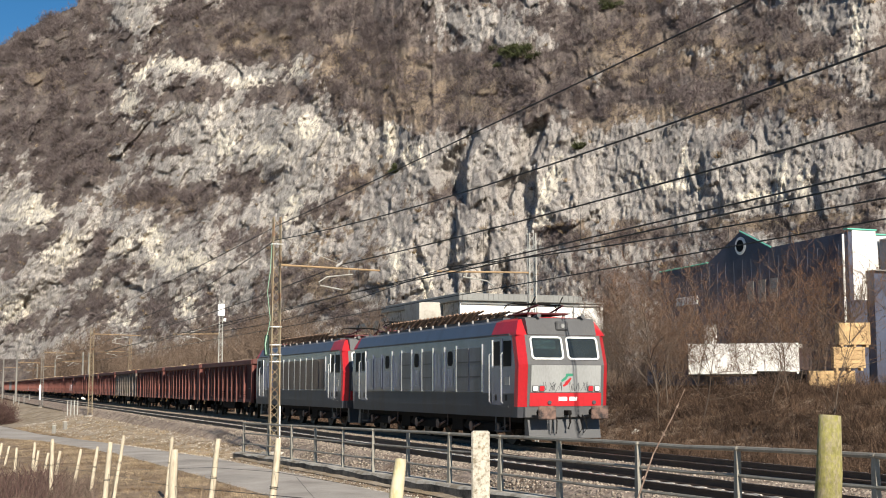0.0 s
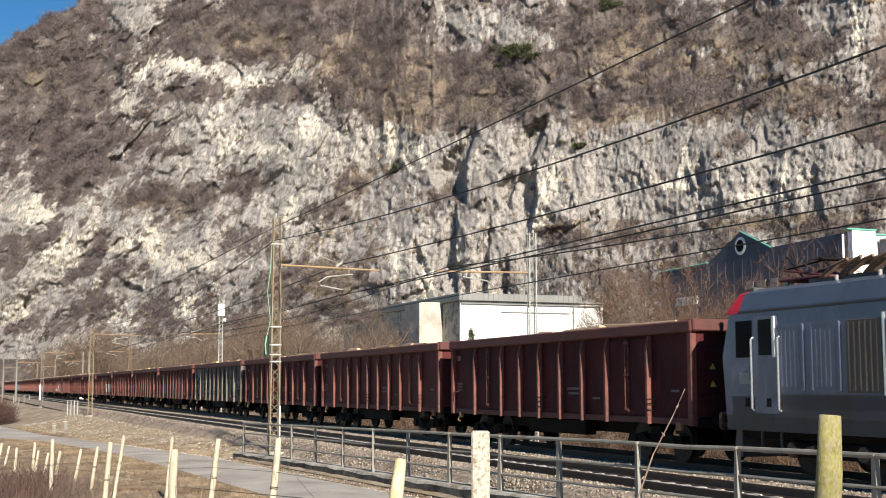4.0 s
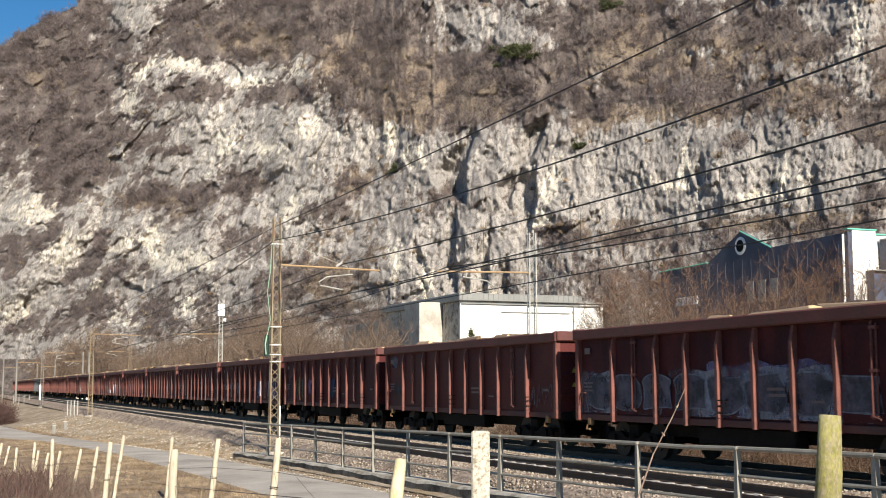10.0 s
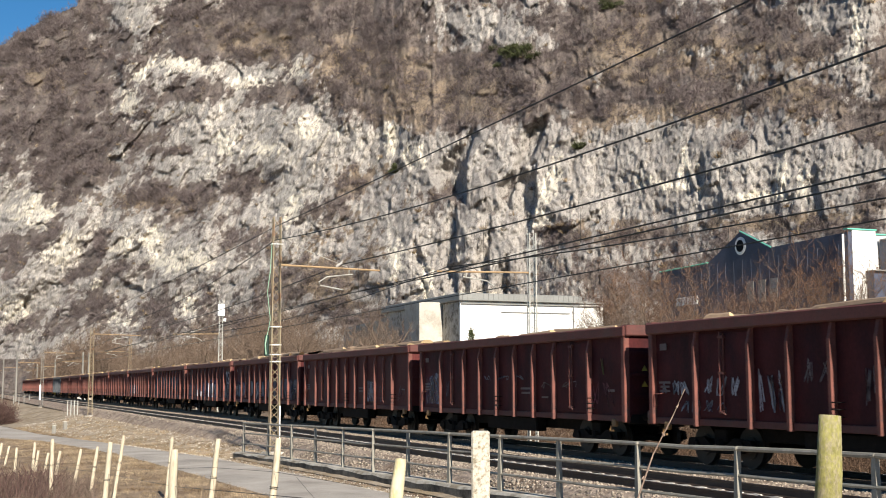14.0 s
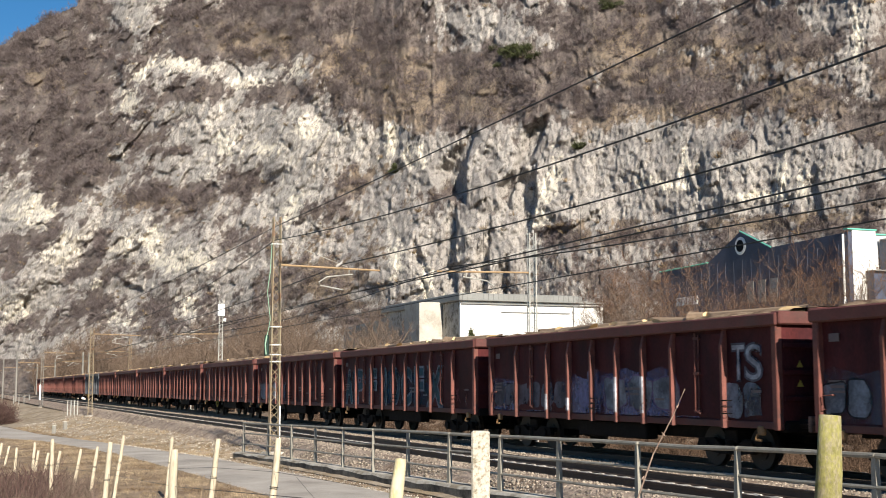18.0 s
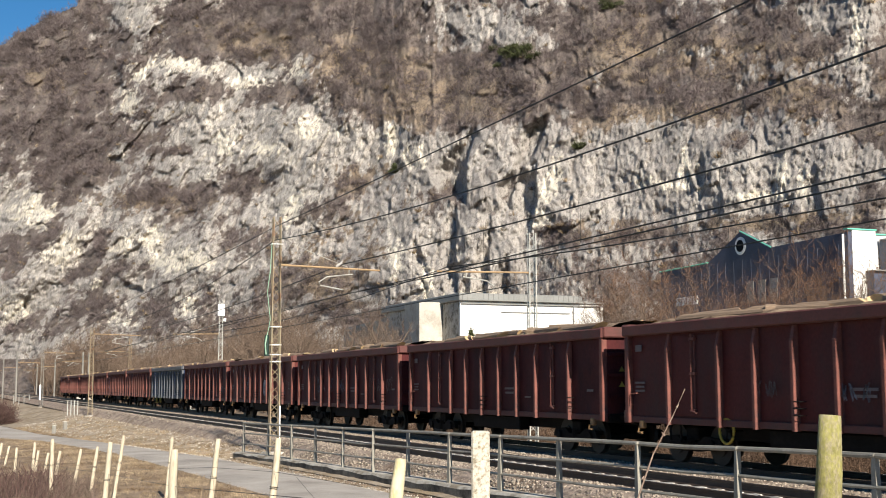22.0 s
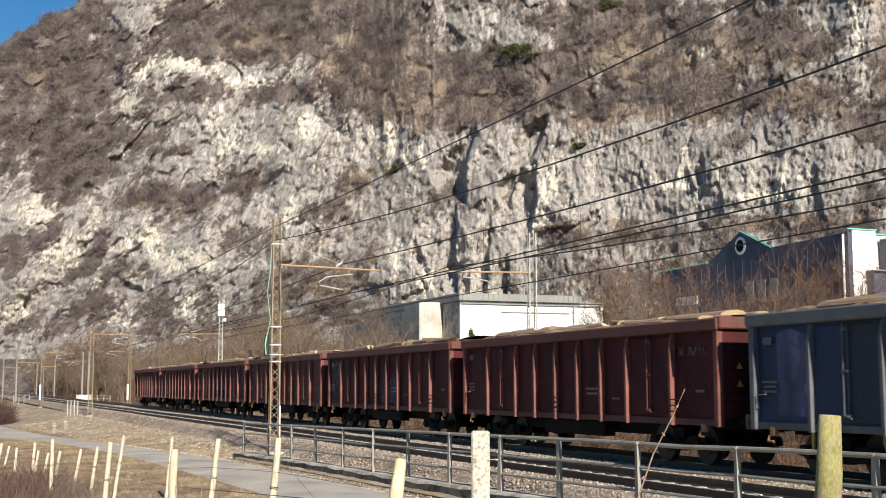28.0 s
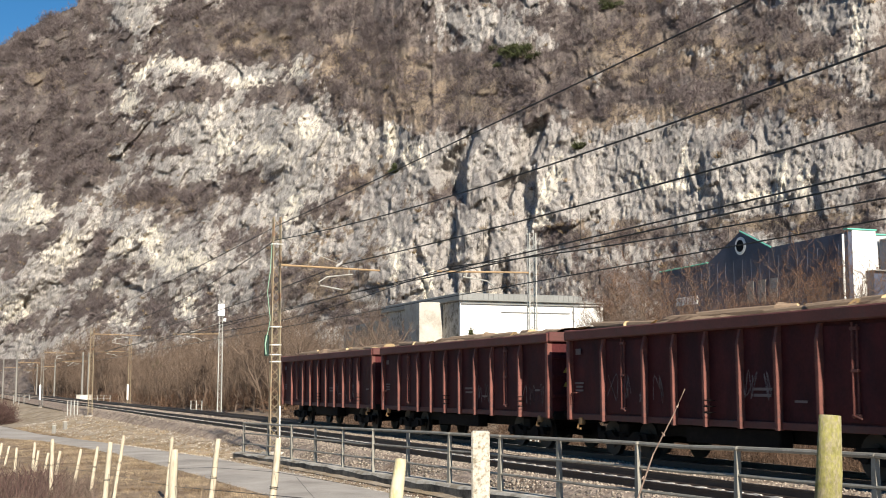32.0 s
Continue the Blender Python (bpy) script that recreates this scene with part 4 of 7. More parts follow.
M_WHITE = material("white_paint", rgb(0.78, 0.78, 0.75), 0.5, spread=0.1, scale=3.0, bump=0.05)
M_BLACKRUBBER = material("black_rubber", rgb(0.008, 0.008, 0.008), 0.6, spread=0.2, bump=0.1, spec=0.12)
M_CABDARK = material("dark_cab_inside", rgb(0.006, 0.007, 0.008), 0.9, spread=0.3, bump=0, spec=0.05)
M_LENS_RED = material("red_lamp_glass", rgb(0.5, 0.02, 0.03), 0.2, spread=0.05, bump=0)
M_LENS = material("clear_lamp_glass", rgb(0.75, 0.75, 0.72), 0.15, spread=0.05, bump=0)
M_PANTO = material("dull_red_oxide", rgb(0.1, 0.028, 0.03), 0.6, spread=0.3, bump=0.1)
M_ROOFBAR = material("rusty_roof_bars", rgb(0.16, 0.1, 0.065), 0.7, spread=0.35, scale=3.0, bump=0.2, per_piece=0.3)
M_PORCELAIN = material("pale_insulator", rgb(0.32, 0.3, 0.28), 0.35, spread=0.15, bump=0)
M_BUFFER = material("worn_buffer_steel", rgb(0.19, 0.12, 0.095), 0.5, 0.4, spread=0.35, scale=6.0, bump=0.2, tint=rgb(0.035, 0.03, 0.03), tint_at=0.52, tint_scale=4.0)
M_GREEN = material("logo_green", rgb(0.03, 0.2, 0.12), 0.5, spread=0.08, bump=0)
M_SCRAWL = material("black_spray_paint", rgb(0.03, 0.03, 0.035), 0.6, spread=0.1, bump=0)
M_YELLOWHOOK = material("grimy_yellow_paint", rgb(0.24, 0.14, 0.06), 0.6, spread=0.4, scale=8.0, bump=0.2)
# Wheel steel is darkened too, with the underframe's shade in its colour.
M_WHEEL = material("wheel_steel", rgb(0.03, 0.024, 0.02), 0.6, 0.4, spread=0.3, scale=6.0, bump=0.2)


def glass_material():
    m = bpy.data.materials.new("window_glass")
    m.use_nodes = True
    b = m.node_tree.nodes["Principled BSDF"]
    b.inputs["Base Color"].default_value = rgb(0.22, 0.27, 0.27)
    b.inputs["Roughness"].default_value, b.inputs["Transmission Weight"].default_value, b.inputs["IOR"].default_value = 0.03, 0.9, 1.45
    return m


M_GLASS = glass_material()


def ribbon(points, width, origin, u, v, off):
    """A flat painted stroke along points (a, b) of a plane spanned by u and v."""
    bm = bmesh.new()
    o, u, v = Vector(origin), Vector(u), Vector(v)
    n = u.cross(v).normalized() * off
    prev = None
    for i, (a, b) in enumerate(points):
        a0, b0 = points[max(i - 1, 0)]
        a1, b1 = points[min(i + 1, len(points) - 1)]
        d = Vector((a1 - a0, b1 - b0))
        d = d.normalized() if d.length > 0 else Vector((1, 0))
        w = width * (0.75 + 0.25 * math.sin(i * 1.7))
        pair = [bm.verts.new(o + u * (a + s * -d.y * w / 2) + v * (b + s * d.x * w / 2) + n) for s in (-1, 1)]
        if prev:
            bm.faces.new((prev[0], prev[1], pair[1], pair[0]))
        prev = pair
    return bm


def scrawl(r, x0, x1, z0, z1):
    """A looping line that fills a letter's space without being a letter."""
    n = r.randint(5, 8)
    pts = [(x0 + (x1 - x0) * r.random(), z0 + (z1 - z0) * (i % 2 * 0.8 + 0.2 * r.random())) for i in range(n)]
    out = []
    for i in range(n - 1):
        for k in range(5):
            t = k / 5
            p0, p1, p2, p3 = pts[max(i - 1, 0)], pts[i], pts[i + 1], pts[min(i + 2, n - 1)]
            out.append(tuple(0.5 * (2 * p1[j] + (p2[j] - p0[j]) * t + (2 * p0[j] - 5 * p1[j] + 4 * p2[j] - p3[j]) * t * t + (3 * p1[j] - p0[j] - 3 * p2[j] + p3[j]) * t**3) for j in (0, 1)))
    return out


def quad_panel(y0, y1, v0, v1, org, u, v, off, thick, round_=0.0):
    """A slab on a tilted plane, its corners cut round."""
    org, u, v = Vector(org), Vector(u), Vector(v)
    n = u.cross(v).normalized()
    c = round_
    pts = []
    for cx, cy, sx, sy, a0 in ((y1, v1, -1, -1, 0), (y0, v1, 1, -1, 90), (y0, v0, 1, 1, 180), (y1, v0, -1, 1, 270)):
        for k in range(4 if c else 1):
            g = radians(a0 + 30 * k)
            pts.append((cx + sx * c + c * math.cos(g), cy + sy * c + c * math.sin(g)) if c else (cx, cy))
    bm = bmesh.new()
    front = [bm.verts.new(org + u * a + v * b + n * (off + thick)) for a, b in pts]
    back = [bm.verts.new(org + u * a + v * b + n * off) for a, b in pts]
    bm.faces.new(front)
    bm.faces.new(back[::-1])
    for i in range(len(pts)):
        j = (i + 1) % len(pts)
        bm.faces.new((front[i], back[i], back[j], front[j]))
    bmesh.ops.recalc_face_normals(bm, faces=bm.faces[:])
    return bm


def frame_panel(y0, y1, v0, v1, org, u, v, off, thick, width, round_):
    """A rounded ring on a tilted plane."""
    org, u, v = Vector(org), Vector(u), Vector(v)
    n = u.cross(v).normalized()

    def loop(g):
        pts = []
        c = max(round_ - g, 0.01)
        for cx, cy, sx, sy, a0 in ((y1 - g, v1 - g, -1, -1, 0), (y0 + g, v1 - g, 1, -1, 90), (y0 + g, v0 + g, 1, 1, 180), (y1 - g, v0 + g, -1, 1, 270)):
            for k in range(4):
                a = radians(a0 + 30 * k)
                pts.append((cx + sx * c + c * math.cos(a), cy + sy * c + c * math.sin(a)))
        return pts

    bm = bmesh.new()
    rings = [[bm.verts.new(org + u * a + v * b + n * o) for a, b in loop(g)] for g, o in ((0, off), (0, off + thick), (width, off + thick), (width, off))]
    for i in range(4):
        a, b = rings[i], rings[(i + 1) % 4]
        for k in range(16):
            bm.faces.new((a[k], a[(k + 1) % 16], b[(k + 1) % 16], b[k]))
    bmesh.ops.recalc_face_normals(bm, faces=bm.faces[:])
    return bm


def wheel_mesh(radius):
    bm = bmesh.new()
    for rad, w, y in ((radius, 0.1, 0.0), (radius + 0.03, 0.03, 0.065), (radius * 0.55, 0.16, 0.0), (0.12, 0.26, 0.0)):
        disc("y", (0, y, 0), rad, w, 24, bm)
    me = bpy.data.meshes.new("wheel")
    bm.to_mesh(me)
    bm.free()
    me.materials.append(M_WHEEL)
    return me


WHEEL_BIG, WHEEL_SMALL = wheel_mesh(0.52), wheel_mesh(0.46)


def buffer_pair(thing, x, way, z=1.04, size=0.24):
    for y in (-0.875, 0.875):
        b = part("buffer", tube([(x, y, z), (x + way * 0.3, y, z)], 0.1, 12), M_UNDER, thing)
        part("buffer_head", box(x + way * 0.56 - 0.03, x + way * 0.56 + 0.03, y - size * 1.15, y + size * 1.15, z - size * 0.8, z + size * 0.8, 0.025), M_BUFFER, b, "rust-stained steel buffer head")
        part("plunger", tube([(x + way * 0.3, y, z), (x + way * 0.55, y, z)], 0.075, 10), M_BUFFER, b)


def locomotive(second):
    loco = tagged(new("locomotive"), "slate-grey electric locomotive with red cab edges and " + ("brown louvres" if second else "a pale nose"), "locomotive", "locomotives of the train")
    # shell: a stack of outlines, each level (z, half length, half width)
    levels = ((0.88, 8.40, 1.49), (1.2, 8.44, 1.5), (1.6, 8.47, 1.5), (2.46, 8.54, 1.5), (3.36, 8.28, 1.49))

    def outline(h, w):
        c = [(h - 0.45, -w), (h - 0.2, -w + 0.005), (h, -w + 0.22)]
        right = c + [(x, -y) for x, y in reversed(c)]
        return right + [(-x, -y) for x, y in right]

    bm = bmesh.new()
    rings = [[bm.verts.new((x, y, z)) for x, y in outline(h, w)] for z, h, w in levels]
    for i in range(len(rings) - 1):
        a, b = rings[i], rings[i + 1]
        n = len(a)
        for k in range(n):
            f = bm.faces.new((a[k], a[(k + 1) % n], b[(k + 1) % n], b[k]))
            m = k % 6
            f.material_index = 1 if m in ((0, 1, 3, 4) if k < 6 else (1, 3)) else (2 if m == 2 else 0)
            # The flank's lower band is darker, where the painted sky sheen fades.
            if i == 0 or (i == 1 and m == 5):
                f.material_index = 3
    bm.faces.new(rings[0][::-1]).material_index = 3
    me = bpy.data.meshes.new("body")
    bm.normal_update()
    bm.to_mesh(me)
    bm.free()
    for m in (M_LOCO, M_LOCO_RED, M_LOCO_FRONT, M_LOCO_LOW):
        me.materials.append(m)
    part("body", me, None, loco)
    # roof: middle and two red ends over the cabs
    def roof(x0, x1, mat, taper0, taper1, label):
        bm = bmesh.new()
        rows = []
        for x, t in ((x0, taper0), (x1, taper1)):
            s = -1 if x < 0 else 1
            rows.append([bm.verts.new((x - s * t * q, y, z)) for y, z, q in ((-1.5, 3.36, 0), (-1.48, 3.44, 0.15), (-1.31, 3.8, 0.7), (-1.05, 3.9, 1), (0, 3.94, 1), (1.05, 3.9, 1), (1.31, 3.8, 0.7), (1.48, 3.44, 0.15), (1.5, 3.36, 0))])
        for i in range(8):
            bm.faces.new((rows[0][i], rows[1][i], rows[1][i + 1], rows[0][i + 1]))
        bm.faces.new(rows[0])
        bm.faces.new(rows[1][::-1])
        bmesh.ops.recalc_face_normals(bm, faces=bm.faces[:])
        return part("roof", bm, mat, loco, label)
    roof(-6.3, 6.3, M_LOCO_ROOF, 0, 0, "sloping blue-grey roof edge")
    roof(6.3, 8.2, M_LOCO_RED, 0, 0.42, "red cab roof")
    roof(-7.7, -6.3, M_LOCO_ROOF, 0, 0, "sloping blue-grey roof edge")
    roof(-8.2, -7.7, M_LOCO_RED, 0.42, 0, "red rear roof corner")
    for y in (-1, 1):
        part("gutter", box(-7.7, 7.7, y * 1.5 - 0.02, y * 1.5 + 0.02, 3.37, 3.41), M_LOCO_LOW, loco)
        part("side_sill", box(-7.6, 7.6, y * 1.5 - 0.025, y * 1.5 + 0.025, 1.17, 1.22), M_LOCO_LOW, loco)
    for s in (-1, 1):
        # brow over the windscreens, grey, with the top lamp
        part("brow", prism([(s * 7.6, 3.37), (s * 8.29, 3.37), (s * 8.1, 3.88), (s * 7.6, 3.93)], -1.16, 1.16), M_LOCO_FRONT, loco)
        lamp = part("top_lamp", box(min(s * 8.02, s * 8.3), max(s * 8.02, s * 8.3), -0.2, 0.2, 3.5, 3.78, 0.04), M_LOCO_FRONT, loco)
        part("lens", disc("x", (s * 8.31, 0, 3.64), 0.06, 0.04, 16), M_LOCO_NOSE, lamp, "clear round lamp glass")
        for y in (-0.75, 0.75):
            part("horn", tube([(s * 7.9, y, 3.92), (s * 8.15, y, 3.94), (s * 8.22, y, 3.95)], 0.045, 8, taper=1.6), M_LOCO_FRONT, loco)
        # windscreens on the plane that leans back above the knee
        org, u = Vector((s * 8.54, 0, 2.46)), Vector((0, s, 0))
        v = Vector((s * -0.26, 0, 0.9)).normalized()
        for y0, y1 in ((-1.14, -0.06), (0.06, 1.14)):
            w = part("windscreen", quad_panel(y0 + 0.05, y1 - 0.05, 0.2, 0.83, org, u, v, 0.004, 0.01, 0.08), M_GLASS, loco, "glass windscreen with a white rubber surround")
            part("surround", frame_panel(y0, y1, 0.15, 0.88, org, u, v, 0.006, 0.035, 0.055, 0.12), M_WHITE, w, "white window surround")
            # Near-black sheet behind the glass paints the unlit depth of the cab.
            part("cab_shade", quad_panel(y0 + 0.06, y1 - 0.06, 0.21, 0.82, org, u, v, 0.0015, 0.001, 0.08), M_CABDARK, w)
            if y0 * s < 0:
                part("blind", quad_panel(y0 + 0.12, y1 - 0.22, 0.5, 0.76, org, u, v, 0.003, 0.0005), M_WINTEAL, w)
            part("wiper", tube([org + u * ((y0 + y1) / 2) + v * 0.17 + Vector((s * 0.06, 0, 0)), org + u * ((y0 + y1) / 2 + 0.3) + v * 0.5 + Vector((s * 0.05, 0, 0))], 0.008, 4), M_BLACKRUBBER, w)
        flat = Vector((s * 8.475, 0, 1.6))
        vv = Vector((s * 0.07, 0, 0.86)).normalized()
        part("nose_panel", quad_panel(-1.17, 1.17, 0.04, 0.85, flat, u, vv, 0.001, 0.012, 0.02), M_LOCO_NOSE, loco, "pale grey streaked nose panel")
        low = Vector((s * 8.442, 0, 1.2))
        vl = Vector((s * 0.03, 0, 0.4)).normalized()
        part("bumper_stripe", quad_panel(-1.2, 1.2, 0.02, 0.42, low, u, vl, 0.001, 0.012, 0.02), M_LOCO_RED, loco, "bright red stripe across the front")
        for na, nb in ((-0.24, 0.04), (0.12, 0.38)):
            part("number_bar", quad_panel(na, nb, 0.18, 0.3, low, u, vl, 0.014, 0.003), M_WHITE, loco)
        for k, y in enumerate((-0.55, 0.95)):
            part("socket", disc("x", (s * 8.48, y * s, 1.33), 0.06, 0.05, 12), M_LOCO_LOW, loco)
        for y in (-1, 1):
            for dy, m, nm in ((1.04, M_LENS, "headlight"), (0.82, M_LENS_RED, "tail_light")):
                hl = part(nm, quad_panel(y * dy - 0.095, y * dy + 0.095, 0.06, 0.24, flat, u, vv, 0.013, 0.03, 0.03), M_LOCO_FRONT, loco)
                part("lens", quad_panel(y * dy - 0.075, y * dy + 0.075, 0.08, 0.22, flat, u, vv, 0.043, 0.012, 0.03), m, hl, "square lamp glass")
        part("emblem", quad_panel(-0.02, 0.22, 0.52, 0.6, flat, u, vv, 0.014, 0.003), M_GREEN, loco, "green slanted emblem bar")
        for dx, dz, m in ((-0.06, 0.43, M_GREEN), (0.06, 0.36, M_LOCO_RED), (0.0, 0.28, M_LOCO_RED)):
            part("emblem_bar", ribbon([(dx - 0.1, dz - 0.06), (dx + 0.02, dz + 0.02), (dx + 0.1, dz + 0.1)], 0.085, flat, u, vv, 0.016), m, loco)
        if not second:
            r = random.Random(5 + s)
            for k in range(6):
                c = -0.66 + 0.2 * k + (0.26 if k > 2 else 0)
                part("scrawl", ribbon(scrawl(r, c - 0.12, c + 0.12, 0.04, 0.36), 0.015, flat, u, vv, 0.015), M_SCRAWL, loco, "black sprayed scrawl")
        part("buffer_beam", box(min(s * 8.2, s * 8.45), max(s * 8.2, s * 8.45), -1.35, 1.35, 0.88, 1.2, 0.02), M_LOCO_FRONT, loco)
        part("snowplough", prism([(s * 8.1, 0.3), (s * 8.44, 0.26), (s * 8.3, 0.88), (s * 8.1, 0.88)], -1.2, 1.2), M_LOCO_FRONT, loco, "grey plough plate above the rails")
        buffer_pair(loco, s * 8.42, s, 1.04, 0.25)
        hook = part("drawhook", box(min(s * 8.4, s * 8.75), max(s * 8.4, s * 8.75), -0.06, 0.06, 0.95, 1.1, 0.02), M_UNDER, loco)
        part("coupling_chain", tube([(s * 8.7, 0, 0.98), (s * 8.72, 0.02, 0.75), (s * 8.62, 0, 0.55)], 0.035, 6), M_UNDER, hook)
        for y in (-0.5, -0.36, 0.42, 0.56):
            part("brake_hose", tube([(s * 8.45, y, 0.95), (s * 8.62, y * 1.05, 0.8), (s * 8.64, y * 1.1, 0.55), (s * 8.52, y, 0.42)], 0.022, 6), M_BLACKRUBBER, loco)
        # cab doors, side windows, handrails, steps on both sides
        for y in (-1, 1):
            yy = y * 1.5
            door = part("cab_door", box(min(s * 6.35, s * 7.15), max(s * 6.35, s * 7.15), yy - 0.012, yy + 0.012, 1.24, 3.28, 0.004), M_LOCO, loco, "slate-grey cab door with a dark window")
            part("door_window", box(min(s * 6.5, s * 7.0), max(s * 6.5, s * 7.0), yy - 0.016, yy + 0.016, 2.45, 3.2), M_BLACKRUBBER, door)
            part("side_window", box(min(s * 7.25, s * 7.82), max(s * 7.25, s * 7.82), yy - 0.014, yy + 0.014, 2.42, 3.2, 0.005), M_DARKGLASS, loco)
            for hx in (6.28, 7.2):
                part("handrail", tube([(s * hx, yy, 1.3), (s * hx, yy + y * 0.06, 1.34), (s * hx, yy + y * 0.06, 2.8), (s * hx, yy, 2.84)], 0.02, 6), M_CHROME, loco, "bright steel handrail")
            part("mirror", box(min(s * 6.42, s * 6.5), max(s * 6.42, s * 6.5), yy + y * 0.02 - 0.02, yy + y * 0.02 + 0.02, 2.4, 3.25), M_WHITE, loco)
            part("data_plate", box(min(s * 7.35, s * 7.7), max(s * 7.35, s * 7.7), yy - 0.013, yy + 0.013, 1.85, 2.1), M_LOCO_NOSE, loco)
            st = part("cab_steps", box(min(s * 6.4, s * 7.1), max(s * 6.4, s * 7.1), yy - y * 0.18 - 0.12, yy - y * 0.18 + 0.12, 0.42, 0.46), M_LOCO_LOW, loco)
            for hx in (6.42, 7.08):
                part("step_bar", box(min(s * hx, s * (hx + 0.03)), max(s * hx, s * (hx + 0.03)), yy - y * 0.1 - 0.02, yy - y * 0.1 + 0.02, 0.44, 0.9), M_LOCO_FRONT, st)
            for hx in (6.6, 7.35):
                part("step_hole", box(min(s * hx, s * (hx + 0.16)), max(s * hx, s * (hx + 0.16)), yy - 0.014, yy + 0.014, 1.38, 1.56), M_BLACKRUBBER, loco)
    # eleven bays of louvres and doors on each flank
    kinds = "LLWDLWLDWDD" if not second else "LLLLLLLLLDD"
    louvre = M_GRILLE_TAN if second else M_GRILLE
    for y in (-1, 1):
        yy = y * 1.5
        for i, kind in enumerate(kinds):
            x1 = 5.62 - i * 1.1
            x0 = x1 - 1.1
            if kind == "L":
                bay = part("louvre", box(x0 + 0.06, x1 - 0.06, yy - 0.02, yy + 0.02, 1.68, 3.06, 0.006), louvre, loco, "dusty ventilation louvre")
                if not second:
                    for z in (2.12, 2.6):
                        part("louvre_bar", box(x0 + 0.08, x1 - 0.08, yy - 0.028, yy + 0.028, z - 0.02, z + 0.02), M_LOCO_LOW, bay)
                for k in range(6 if second else 0):
                    part("slat", box(x0 + 0.1 + k * 0.155, x0 + 0.14 + k * 0.155, yy - 0.026, yy + 0.026, 1.72, 3.02), louvre, bay)
            else:
                door = part("bay_door", box(x0 + 0.14, x1 - 0.14, yy - 0.016, yy + 0.016, 1.72, 3.04, 0.006), M_LOCO, loco)
                part("door_edge", frame_panel(x0 + 0.12, x1 - 0.12, 1.7, 3.06, (0, yy, 0), (1, 0, 0), (0, 0, 1), 0.0 if y < 0 else -0.03, 0.03, 0.03, 0.05), M_LOCO, door)
                for k in range(5):
                    part("door_rib", box(x0 + 0.24 + k * 0.14, x0 + 0.28 + k * 0.14, yy - 0.024, yy + 0.024, 1.8, 2.4 if kind == "W" else 2.94), M_LOCO, door)
                if kind == "W":
                    part("oval_window", quad_panel(x0 + 0.33, x1 - 0.33, 2.5, 3.0, (0, yy, 0), (1, 0, 0), (0, 0, 1), 0.018 if y < 0 else -0.03, 0.012, 0.15), M_DARKGLASS, door, "dark oval window in a rubber seal")
            if i not in (1, 9, 10):
                part("trim_strip", box(x1 - 0.025, x1 + 0.025, yy - 0.03, yy + 0.03, 1.64, 3.16), M_CHROME, loco, "bright vertical trim strip")
        part("bay_sill", box(-6.5, 5.65, yy - 0.024, yy + 0.024, 1.6, 1.64), M_LOCO_LOW, loco)
    # roof gear: slanting resistor bars, insulators, two folded pantographs
    deck = part("roof_deck", box(-6.0, 6.0, -0.95, 0.95, 3.9, 3.99), M_LOCO_LOW, loco)
    bar = shared("roof_bar", tube([(-0.42, 0, 0.0), (-0.05, 0, 0.2), (0.42, 0, 0.3)], 0.036, 5), M_ROOFBAR)
    for k in range(38):
        for y in (-0.95, 0.0, 0.85):
            at(part("roof_bar", bar, None, deck), -5.2 + k * 0.245, y, 4.0, 0, 0, 12 * math.sin(k * 2.1))
    for y in (-0.9, 0.85):
        part("conduit", tube([(-5.4, y, 4.16), (0, y, 4.2), (5.0, y, 4.15)], 0.03, 6), M_ROOFBAR, deck)
    for k in range(9):
        part("insulator", tube([(-5.0 + k * 1.25, -1.05, 3.88), (-5.0 + k * 1.25, -1.05, 4.0)], 0.035, 8), M_PORCELAIN, loco, "pale ribbed insulator")
    for s in (-1, 1):
        c = s * 6.6
        panto = part("pantograph", box(c - 0.75, c + 0.75, -0.7, 0.7, 4.04, 4.1, 0.02), M_PANTO, loco, "folded pantograph with a red frame")
        for y in (-0.6, 0.6):
            part("foot", tube([(c - 0.6, y, 3.88), (c - 0.6, y, 4.06)], 0.06, 8), M_PORCELAIN, panto)
            part("foot", tube([(c + 0.6, y, 3.88), (c + 0.6, y, 4.06)], 0.06, 8), M_PORCELAIN, panto)
            part("lower_arm", tube([(c - s * 0.6, y, 4.1), (c + s * 0.9, y * 0.7, 4.32)], 0.03, 6), M_PANTO, panto)
            part("upper_arm", tube([(c + s * 0.9, y * 0.7, 4.32), (c - s * 0.5, y * 0.8, 4.42)], 0.022, 6), M_UNDER, panto)
            part("horn", tube([(c - s * 0.5, y * 1.0, 4.44), (c - s * 0.5, y * 1.35, 4.42), (c - s * 0.5, y * 1.6, 4.28)], 0.02, 6), M_UNDER, panto)
        part("contact_strip", box(c - s * 0.5 - 0.12, c - s * 0.5 + 0.12, -0.62, 0.62, 4.42, 4.47, 0.01), M_UNDER, panto)
        for y in (-0.45, 0.5):
            part("stay", tube([(c + s * 0.2, y, 4.1), (c + s * 0.75, y, 4.6)], 0.02, 5), M_UNDER, panto)
